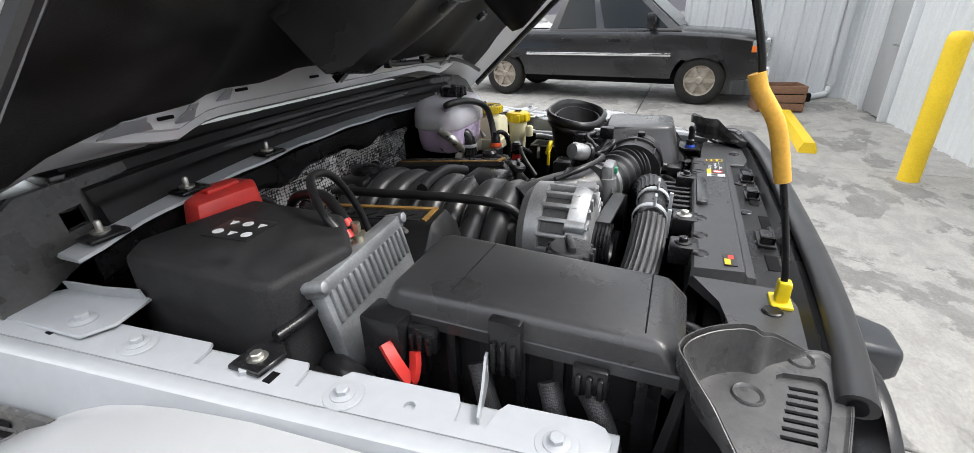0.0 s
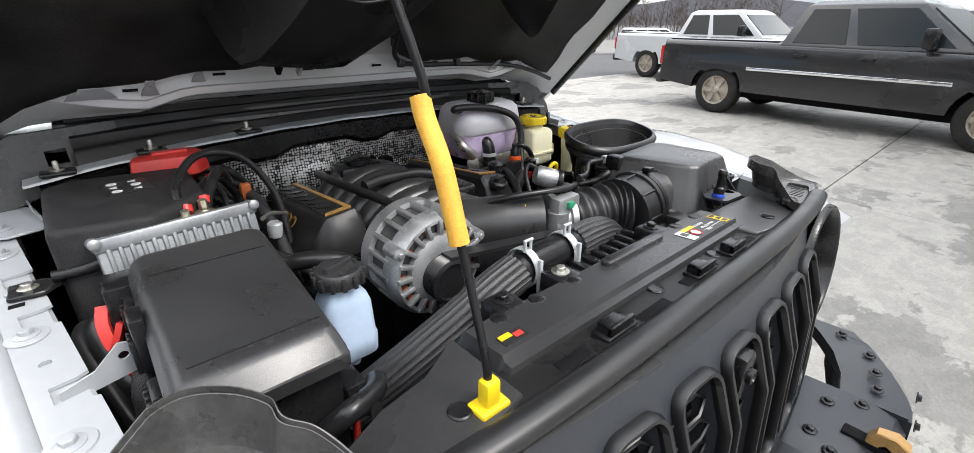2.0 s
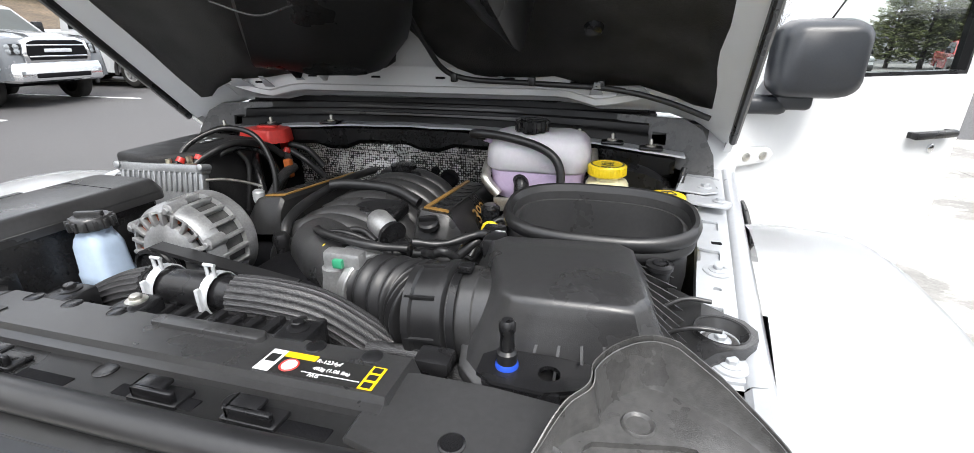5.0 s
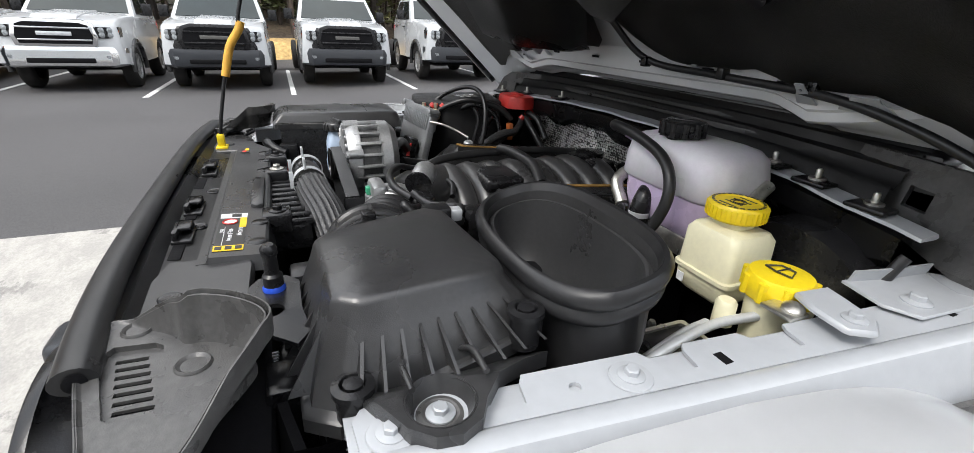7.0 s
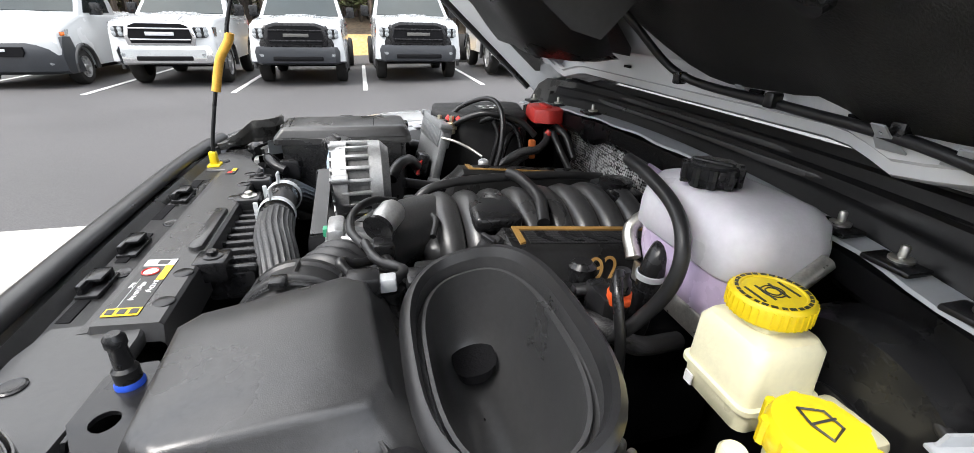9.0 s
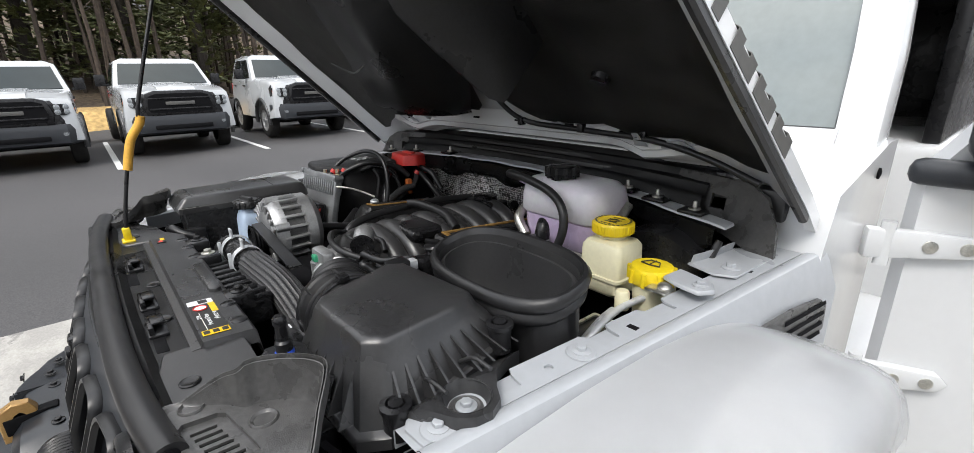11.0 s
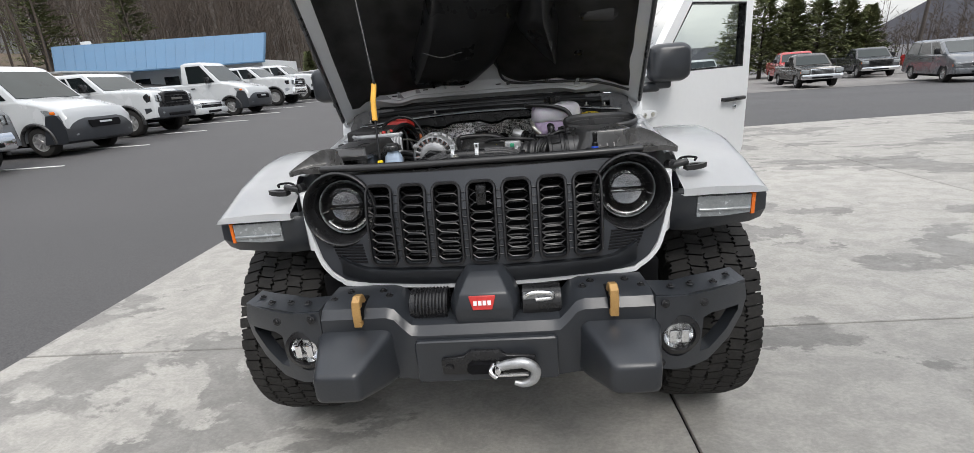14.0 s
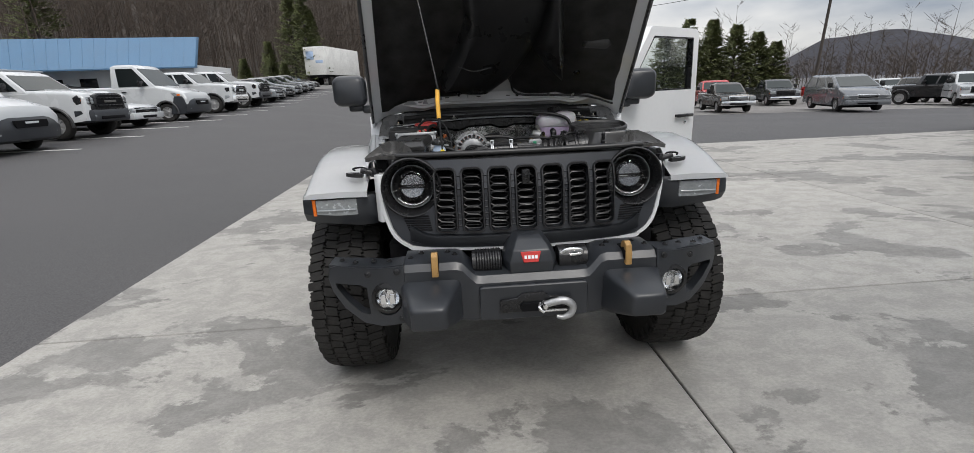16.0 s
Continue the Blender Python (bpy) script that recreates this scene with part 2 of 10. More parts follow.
def one(name, bm, material, label, category, group="", angle=40, kind="", loc=None):
    return tagged(part(name, bm, material, None, label, angle, loc), label, category, group, kind)


def B():
    return bmesh.new()


def box(bm, x0, x1, y0, y1, z0, z1, bev=0.0, seg=2, m=None):
    vs = [bm.verts.new(p) for p in ((x0, y0, z0), (x1, y0, z0), (x1, y1, z0), (x0, y1, z0), (x0, y0, z1), (x1, y0, z1), (x1, y1, z1), (x0, y1, z1))]
    fs = [bm.faces.new([vs[i] for i in q]) for q in ((3, 2, 1, 0), (4, 5, 6, 7), (0, 1, 5, 4), (1, 2, 6, 5), (2, 3, 7, 6), (3, 0, 4, 7))]
    if m is not None:
        bmesh.ops.transform(bm, matrix=m, verts=vs)
    if bev > 0:
        es = list({e for f in fs for e in f.edges})
        bmesh.ops.bevel(bm, geom=es, offset=bev, segments=seg, profile=0.5, affect='EDGES')
    return bm


def prism(bm, pts, z0, z1, bev=0.0, seg=2, m=None, top=1.0, shift=(0, 0)):
    """An outline in plan raised from z0 to z1; top scales the upper outline about its middle."""
    cx, cy = sum(p[0] for p in pts) / len(pts), sum(p[1] for p in pts) / len(pts)
    lo = [bm.verts.new((p[0], p[1], z0)) for p in pts]
    hi = [bm.verts.new((cx + (p[0] - cx) * top + shift[0], cy + (p[1] - cy) * top + shift[1], z1)) for p in pts]
    n = len(pts)
    fs = [bm.faces.new(lo[::-1]), bm.faces.new(hi)] + [bm.faces.new((lo[i], lo[(i + 1) % n], hi[(i + 1) % n], hi[i])) for i in range(n)]
    if m is not None:
        bmesh.ops.transform(bm, matrix=m, verts=lo + hi)
    if bev > 0:
        es = list(fs[1].edges) + [e for f in fs[2:] for e in f.edges if e not in fs[0].edges[:] and e not in fs[1].edges[:]]
        bmesh.ops.bevel(bm, geom=list(set(es)), offset=bev, segments=seg, profile=0.5, affect='EDGES')
    return bm


def rrect(w, h, r, n=5, cx=0.0, cy=0.0):
    out = []
    for sx, sy, a in ((1, 1, 0), (-1, 1, 90), (-1, -1, 180), (1, -1, 270)):
        for i in range(n + 1):
            t = radians(a + 90 * i / n)
            out.append((cx + sx * (w / 2 - r) + r * math.cos(t), cy + sy * (h / 2 - r) + r * math.sin(t)))
    return out


def circ(r, n=24, cx=0.0, cy=0.0):
    return [(cx + r * math.cos(2 * math.pi * i / n), cy + r * math.sin(2 * math.pi * i / n)) for i in range(n)]


def skin(bm, rings, close=True, caps=True):
    """Skins rings of points (equal counts) into a surface."""
    rows = [[bm.verts.new(p) for p in ring] for ring in rings]
    n = len(rows[0])
    for a, b in zip(rows, rows[1:]):
        for i in range(n if close else n - 1):
            j = (i + 1) % n
            bm.faces.new((a[i], a[j], b[j], b[i]))
    if caps and close:
        bm.faces.new(rows[0][::-1])
        bm.faces.new(rows[-1])
    return bm


def axis_frame(d):
    d = Vector(d).normalized()
    u = d.cross(Vector((0, 0, 1)))
    if u.length < 1e-3:
        u = d.cross(Vector((0, 1, 0)))
    u.normalize()
    return d, u, u.cross(d).normalized()


def lathe(bm, at, direction, prof, n=24, caps=True):
    """Turned shape: prof is a list of (radius, height along the axis)."""
    d, u, w = axis_frame(direction)
    at = Vector(at)
    skin(bm, [[at + d * h + (u * math.cos(2 * math.pi * i / n) + w * math.sin(2 * math.pi * i / n)) * max(r, 1e-4) for i in range(n)] for r, h in prof], True, caps)
    return bm


def cyl(bm, p0, p1, r0, r1=None, n=16):
    p0, p1 = Vector(p0), Vector(p1)
    return lathe(bm, p0, p1 - p0, [(r0, 0), (r0 if r1 is None else r1, (p1 - p0).length)], n)


def smooth_path(pts, steps=6):
    pts = [Vector(p) for p in pts]
    if len(pts) < 3:
        return pts
    out = []
    ext = [pts[0] * 2 - pts[1]] + pts + [pts[-1] * 2 - pts[-2]]
    for i in range(1, len(ext) - 2):
        p0, p1, p2, p3 = ext[i - 1:i + 3]
        for k in range(steps):
            t = k / steps
            out.append(0.5 * ((2 * p1) + (p2 - p0) * t + (2 * p0 - 5 * p1 + 4 * p2 - p3) * t * t + (3 * p1 - p0 - 3 * p2 + p3) * t ** 3))
    out.append(pts[-1])
    return out


def tube(bm, pts, r, n=10, steps=6, rf=None, prof=None):
    """A round (or prof-shaped) section swept along a smooth path."""
    path = smooth_path(pts, steps)
    n = 12 if 6 <= n < 12 else n
    rings = []
    u = None
    for i, p in enumerate(path):
        d = (path[min(i + 1, len(path) - 1)] - path[max(i - 1, 0)]).normalized()
        if u is None:
            u = axis_frame(d)[1]
        u = (u - d * u.dot(d))
        u.normalize()
        w = d.cross(u)
        rr = r if rf is None else r * rf(i / (len(path) - 1))
        if prof is None:
            rings.append([p + (u * math.cos(2 * math.pi * k / n) + w * math.sin(2 * math.pi * k / n)) * rr for k in range(n)])
        else:
            rings.append([p + u * a * rr + w * b * rr for a, b in prof])
    return skin(bm, rings)


def plate(bm, outer, holes, depth, place):
    """A flat outline with holes, given thickness; place(a, b, c) maps outline and depth to space."""
    loops, es = [], []
    for pts in [outer] + list(holes):
        vs = [bm.verts.new((p[0], p[1], 0)) for p in pts]
        loops.append(vs)
        es += [bm.edges.new((vs[i], vs[(i + 1) % len(vs)])) for i in range(len(vs))]
    res = bmesh.ops.triangle_fill(bm, use_beauty=True, use_dissolve=False, edges=es, normal=(0, 0, 1))
    front = [f for f in res["geom"] if isinstance(f, bmesh.types.BMFace)]
    ex = bmesh.ops.extrude_face_region(bm, geom=front)
    back = [v for v in ex["geom"] if isinstance(v, bmesh.types.BMVert)]
    for v in back:
        v.co.z = -depth
    for v in [v for lp in loops for v in lp] + back:
        v.co = place(v.co.x, v.co.y, v.co.z)
    return bm


def bolt(bm, at, d=(0, 0, 1), r=0.011):
    """Hex flange bolt head on a washer."""
    dd = Vector(d).normalized()
    lathe(bm, Vector(at), dd, [(r * 1.5, 0), (r * 1.5, r * 0.18), (r * 1.05, r * 0.35)], 20)
    lathe(bm, Vector(at) + dd * r * 0.3, dd, [(r * 0.85, 0), (r * 0.85, r * 0.6), (r * 0.7, r * 0.72)], 6)
    return bm


def text(body, size, m, material, parent, name="lettering", label=""):
    cu = bpy.data.curves.new(name, 'FONT')
    cu.body, cu.size, cu.extrude, cu.align_x, cu.align_y = body, size, 0.0004, 'CENTER', 'CENTER'
    tmp = new(name, cu)
    me = bpy.data.meshes.new_from_object(tmp.evaluated_get(bpy.context.evaluated_depsgraph_get()))
    bpy.data.objects.remove(tmp)
    me.materials.clear()
    me.materials.append(material)
    ob = new(name, me)
    ob.matrix_basis = m
    ob.parent = parent
    if parent is not None and parent.name in BASE:
        ob.matrix_parent_inverse = BASE[parent.name].inverted()
    if label:
        ob["label"] = label
    return ob


def mirror_x(pts):
    return [(-p[0], *p[1:]) for p in pts][::-1]


def ribs(n=22, low=0.90):
    """Round section with fine lengthwise ridges."""
    return [((1.0 if k % 2 else low) * math.cos(math.pi * k / n), (1.0 if k % 2 else low) * math.sin(math.pi * k / n)) for k in range(2 * n)]

# ---------------------------------------------------------------- setting: ground, building, woods
ASPHALT = mat("smooth_new_asphalt", (0.060, 0.058, 0.059), 0.74, 0, 0.20, 0.35, 90, 0.40, 0.6, 160, rvar=0.1)
LINE = mat("white_road_paint", (0.62, 0.62, 0.60), 0.7, 0, 0.12, 3, 60, 0.12, 0.2, 200)
GRAVEL = mat("grey_gravel", (0.17, 0.162, 0.155), 0.9, 0, 0.2, 0.6, 14, 0.35, 0.6, 18)
LEAFLITTER = mat("brown_leaf_litter", (0.033, 0.026, 0.020), 0.95, 0, 0.4, 0.10, 0.9, 0.45, 0.5, 2)
BANKLEAF = mat("tan_leaf_litter", (0.105, 0.078, 0.052), 0.95, 0, 0.4, 0.35, 6, 0.45, 0.5, 8)
STRAW = mat("straw_bank", (0.42, 0.28, 0.11), 0.95, 0, 0.25, 0.5, 8, 0.3, 0.5, 10)
HILL = mat("far_wooded_hill", (0.022, 0.022, 0.030), 1.0, 0, 0.4, 0.03, 0.3, 0.5)
SIDING = mat("white_ribbed_siding", (0.66, 0.68, 0.69), 0.45, 0, 0.04, 0.7, 30, 0.03, 0.05, 100)
DOORGREY = mat("grey_door_paint", (0.40, 0.41, 0.41), 0.45, 0, 0.05, 2, 40, 0.04)
SAFETY = mat("yellow_bollard_paint", (0.80, 0.55, 0.02), 0.45, 0, 0.08, 4, 60, 0.06, 0.1, 150)
WOOD = mat("weathered_crate_wood", (0.23, 0.12, 0.07), 0.75, 0, 0.3, 8, 60, 0.2, 0.4, 60, stretch=(1, 6, 6))
BLUEROOF = mat("blue_metal_roof", (0.078, 0.165, 0.275), 0.45, 0, 0.06, 0.4, 10, 0.05)
BARK = mat("grey_brown_bark", (0.055, 0.046, 0.040), 0.95, 0, 0.3, 0.8, 12, 0.3)
TWIG = mat("bare_twigs", (0.060, 0.046, 0.036), 0.95, 0, 0.3, 0.4, 8, 0.3)
NEEDLE = mat("pine_needles", (0.115, 0.130, 0.052), 0.8, 0, 0.4, 0.7, 8, 0.35)


def concrete_material():
    """Light dusty concrete with darker damp patches, fine mottling and hairline marks."""
    m = mat("stained_concrete", (0.5, 0.5, 0.5), 0.72, 0, 0.05, 1.2, 40, 0.06, 0.25, 160, rvar=0.08)
    n, l = m.node_tree.nodes, m.node_tree.links
    b = n["Principled BSDF"]
    geo = n.new("ShaderNodeNewGeometry")
    sc = n.new("ShaderNodeMapping")
    sc.inputs["Scale"].default_value = (0.8, 1.15, 1)
    l.new(geo.outputs["Position"], sc.inputs["Vector"])

    def noise_node(scale, detail, rough=0.55, dist=0.0):
        q = n.new("ShaderNodeTexNoise")
        q.inputs["Scale"].default_value, q.inputs["Detail"].default_value = scale, detail
        q.inputs["Roughness"].default_value, q.inputs["Distortion"].default_value = rough, dist
        l.new(sc.outputs["Vector"], q.inputs["Vector"])
        return q

    def ramp(src, a, b_):
        q = n.new("ShaderNodeMapRange")
        q.interpolation_type = 'SMOOTHSTEP'
        q.inputs[1].default_value, q.inputs[2].default_value = a, b_
        l.new(src, q.inputs[0])
        return q

    big = ramp(noise_node(0.85, 13, 0.66, 0.25).outputs["Fac"], 0.535, 0.562)
    mid = ramp(noise_node(5.0, 10, 0.78, 0.4).outputs["Fac"], 0.40, 0.60)
    fine = ramp(noise_node(60.0, 4, 0.7).outputs["Fac"], 0.3, 0.7)
    c1 = n.new("ShaderNodeMixRGB")
    c1.inputs[1].default_value, c1.inputs[2].default_value = (0.375, 0.361, 0.333, 1), (0.298, 0.287, 0.266, 1)
    l.new(mid.outputs[0], c1.inputs[0])
    c2 = n.new("ShaderNodeMixRGB")
    c2.inputs[1].default_value, c2.inputs[2].default_value = (0.19, 0.184, 0.172, 1), (0.24, 0.232, 0.217, 1)
    l.new(mid.outputs[0], c2.inputs[0])
    c3 = n.new("ShaderNodeMixRGB")
    l.new(big.outputs[0], c3.inputs[0])
    l.new(c1.outputs[0], c3.inputs[1])
    l.new(c2.outputs[0], c3.inputs[2])
    c4 = n.new("ShaderNodeMixRGB")
    c4.blend_type = 'MULTIPLY'
    c4.inputs[0].default_value = 0.18
    l.new(c3.outputs[0], c4.inputs[1])
    l.new(fine.outputs[0], c4.inputs[2])
    oi = n.new("ShaderNodeObjectInfo")
    rp = n.new("ShaderNodeMapRange")
    rp.inputs[3].default_value, rp.inputs[4].default_value = 0.90, 1.08
    l.new(oi.outputs["Random"], rp.inputs[0])
    c5 = n.new("ShaderNodeVectorMath")
    c5.operation = 'SCALE'
    l.new(c4.outputs[0], c5.inputs[0])
    l.new(rp.outputs[0], c5.inputs["Scale"])
    l.new(c5.outputs[0], b.inputs["Base Color"])
    return m


CONCRETE = concrete_material()


def slope(x, y):
    """Height of the lot: level round the slab, rising gently along the truck row and to the woods, falling away far to the east."""
    z = 0.0
    if x < -19:
        z += 0.05 * (-19 - x) + 0.0016 * (-19 - x) ** 2
    if y > 0 and x < -4:
        z += (0.034 * min(90, y) + 0.02 * max(0.0, min(64, y - 26))) * min(1.0, (-x - 4) / 5)
    if x > 3 and y > 9:
        z -= min(1.0, 0.022 * max(0.0, math.hypot(x, y) - 13) * min(1.0, (y - 9) / 5, (x - 3) / 5))
    return z


def build_ground():
    bm = B()
    xs = sorted({-900, -400, -200, -120, -80, -60, -45, -35, -28, -24, -21, -19, -15, -12, -9, -6.5, -4, 0, 3, 5.5, 8, 10, 12, 16, 20, 26, 34, 45, 60, 90, 150, 300, 900})
    ys = sorted({-900, -300, -120, -60, -30, -15, -6, 0, 4, 9, 11, 14, 16, 18, 20, 26, 34, 45, 60, 90, 130, 200, 400, 900})
    g = [[bm.verts.new((x, y, slope(x, y) - 0.03 if abs(x) < 100 else min(slope(x, y), 30) - 0.03)) for y in ys] for x in xs]
    for i in range(len(xs) - 1):
        for j in range(len(ys) - 1):
            bm.faces.new((g[i][j], g[i + 1][j], g[i + 1][j + 1], g[i][j + 1]))
    gr = one("ground", bm, ASPHALT, "smooth dark grey asphalt lot", "ground", kind="structure", angle=180)
    bm = B()
    n = 24
    rows = []
    for k in range(7):
        x = lerp(-19.5, -60, k / 6)
        rows.append([(x + random.uniform(-0.6, 0.6) * (k == 0), lerp(-70, 80, i / n), slope(x, 0) + 0.02 + (0.6 * k if k else 0)) for i in range(n + 1)])
    skin(bm, rows, False, False)
    one("leaf_litter_bank", bm, BANKLEAF, "brown leaf litter under bare woods beside the lot", "ground", kind="structure")
    bm = B()
    for y0, y1, x0, x1 in ((21.5, 60, 8, 70),):
        q = [[(x, y, slope(x, y) - 0.022) for y in (y0, 23, 26, 34, 45, y1)] for x in (x0, 12, 16, 20, 26, 34, 45, x1)]
        skin(bm, q, False, False)
    q = [[(x, y, slope(x, y) + 0.02) for y in (47, 60, 80)] for x in (-18, -15, -12, -9, -6.5, -4, 0, 3)]
    skin(bm, q, False, False)
    one("gravel_lot", bm, GRAVEL, "pale grey gravel parking beyond the asphalt", "gravel", kind="structure")
    bm = B()
    skin(bm, [[(-19.4, lerp(-40, 45, i / 30), 0.0 + 0.0), (-20.2, lerp(-40, 45, i / 30), 0.55 + 0.1 * random.random()), (-21.5, lerp(-40, 45, i / 30), 0.7)] for i in range(31)], False, False)
    one("straw_bank", bm, STRAW, "straw covered bank at the edge of the lot", "bank", kind="structure")
    # concrete apron in slabs with open joints
    slab = thing("pavement", "pale dusty concrete slabs with damp grey stains", "pavement", (0, 0, 0))
    slab["kind"] = "structure"
    xs = [-3.0, 0.77, 4.6, 8.5, 12.4, 16.3, 20.2]
    ys = [-11.0, -6.9, -3.0, 0.86, 4.8, 8.75]
    for i in range(len(xs) - 1):
        for j in range(len(ys) - 1):
            bm = B()
            box(bm, xs[i] + 0.004, xs[i + 1] - 0.004, ys[j] + 0.004, ys[j + 1] - 0.004, -0.12, 0.0, 0.006, 1)
            part("slab", bm, CONCRETE, slab)
    bm = B()
    box(bm, -2.99, 20.1, -10.9, 8.7, -0.1, -0.012)
    part("joint_filler", bm, DARK, slab)
    # bay lines
    for k in range(-3, 17):
        bm = B()
        y = 0.42 + 2.62 * k
        box(bm, -15.4, -9.9, y - 0.05, y + 0.05, slope(-12, y) - 0.045, slope(-12, y) - 0.021)
        one("parking_line", bm, LINE, "white painted parking bay line", "road marking", "bay lines", kind="structure")


build_ground()


def ribbed_wall(p0, p1, h, name, label, pitch=0.3):
    """Metal siding: flat pans with raised ribs, on a thick backing."""
    p0, p1 = Vector(p0), Vector(p1)
    d = (p1 - p0).normalized()
    nrm = Vector((d.y, -d.x, 0))
    L = (p1 - p0).length
    prof = []
    s = 0.0
    while s < L:
        for ds, o in ((0, 0), (0.03, 0.03), (0.07, 0.03), (0.10, 0), (0.16, 0), (0.17, 0.006), (0.19, 0.006), (0.20, 0)):
            if s + ds < L:
                prof.append((s + ds, o))
        s += pitch
    prof.append((L, 0))
    bm = B()
    lo = [p0 + d * a + nrm * o for a, o in prof]
    hi = [p + Vector((0, 0, h)) for p in lo]
    back = [p0 + d * L - nrm * 0.2, p0 - nrm * 0.2]
    ring0 = lo + back
    ring1 = hi + [p + Vector((0, 0, h)) for p in back]
    skin(bm, [ring0, ring1])
    return one(name, bm, SIDING, label, "wall", kind="structure", angle=20)


def build_building():
    ribbed_wall((9.3, 0.35, 0), (9.3, -2.45, 0), 6.5, "wall_east", "white ribbed metal siding of a shop building")
    ribbed_wall((9.3, -2.45, 0), (3.3, -2.45 - 0.18, 0), 6.5, "wall_south", "white ribbed metal siding of a shop building")
    ribbed_wall((3.5, -2.85, 0), (3.5, -12.0, 0), 6.5, "wall_west", "white ribbed metal siding of a shop building")
    ribbed_wall((26, 0.35, 0), (9.5, 0.35, 0), 6.5, "wall_north", "white ribbed metal siding of a shop building")
    d = thing("door_1", "grey steel service door in the metal wall", "door", (7.72, -2.47, 0))
    d["kind"] = "structure"
    bm = B()
    box(bm, 7.29, 8.15, -2.53, -2.44, 0.02, 2.12, 0.005)
    part("leaf", bm, DOORGREY, d)
    for x0, x1, z0, z1 in ((7.21, 7.29, 0, 2.12), (8.15, 8.23, 0, 2.12), (7.21, 8.23, 2.12, 2.2)):
        bm = B()
        box(bm, x0, x1, -2.55, -2.40, z0, z1, 0.004)
        part("door_trim", bm, SIDING, d)
    bm = B()
    cyl(bm, (7.37, -2.45, 1.0), (7.37, -2.38, 1.0), 0.02)
    box(bm, 7.36, 7.47, -2.39, -2.37, 0.985, 1.015, 0.004)
    part("door_handle", bm, CHROME, d)
    bm = B()
    lathe(bm, (4.37, -1.86, 0), (0, 0, 1), [(0.085, 0), (0.085, 1.22), (0.08, 1.26), (0.06, 1.29), (0.0, 1.30)], 28)
    one("bollard", bm, SAFETY, "yellow painted steel bollard standing on the concrete", "bollard")
    bm = B()
    prof = [(-0.09, 0), (0.09, 0), (0.085, 0.05), (0.055, 0.12), (-0.055, 0.12), (-0.085, 0.05)]
    skin(bm, [[(x, -1.03 - 0.03 * x + a, b) for a, b in prof] for x in (5.13, 5.18, 7.13, 7.18)])
    one("wheel_stop", bm, SAFETY, "yellow plastic parking wheel stop lying on the concrete", "wheel stop")
    cr = thing("wooden_crate", "weathered brown wooden crate on the concrete beside the wall", "crate", (7.85, -1.2, 0), rz=-8)
    BASE[cr.name] = Matrix()
    cr.matrix_basis = Matrix()
    m = pose(7.85, -1.2, 0, 0, 0, 98)
    for k in range(3):
        bm = B()
        box(bm, -0.33, 0.33, -0.25, -0.225, 0.02 + 0.13 * k, 0.135 + 0.13 * k, 0.004, m=m)
        part("board", bm, WOOD, cr)
        bm = B()
        box(bm, -0.33, 0.33, 0.225, 0.25, 0.02 + 0.13 * k, 0.135 + 0.13 * k, 0.004, m=m)
        part("board", bm, WOOD, cr)
    for s in (-1, 1):
        bm = B()
        box(bm, min(s * 0.33, s * 0.305), max(s * 0.33, s * 0.305), -0.225, 0.225, 0.0, 0.40, 0.004, m=m)
        part("end_board", bm, WOOD, cr)
    bm = B()
    box(bm, -0.30, 0.30, -0.22, 0.22, 0.02, 0.3, 0.01, m=m)
    part("contents", bm, DARK, cr)
    dp = thing("downpipe", "white downpipe with corrugated elbow at the wall foot", "pipe", (9.2, -2.1, 0))
    bm = B()
    box(bm, 9.17, 9.27, -2.25, -2.15, 0.25, 6.4, 0.01)
    part("pipe", bm, SIDING, dp)
    bm = B()
    tube(bm, [(9.22, -2.2, 0.28), (9.2, -2.15, 0.1), (9.05, -1.95, 0.05), (8.85, -1.75, 0.05)], 0.05, 12, 8, rf=lambda t: 1 + 0.12 * math.sin(t * 90))
    part("elbow", bm, SIDING, dp)
    bm = B()
    box(bm, 8.70, 8.86, -1.85, -1.68, 0.0, 0.14, 0.02)
    part("drain_box", bm, DARK, dp)
    ex = thing("exhaust_hose", "white corrugated hose stub at the foot of the wall", "hose", (3.6, -2.4, 0))
    bm = B()
    tube(bm, [(3.9, -2.5, 0.75), (3.9, -2.25, 0.72), (3.75, -2.1, 0.6), (3.6, -2.05, 0.45)], 0.09, 14, 14, rf=lambda t: 1 + 0.1 * math.sin(t * 110))
    part("hose", bm, SIDING, ex)


build_building()


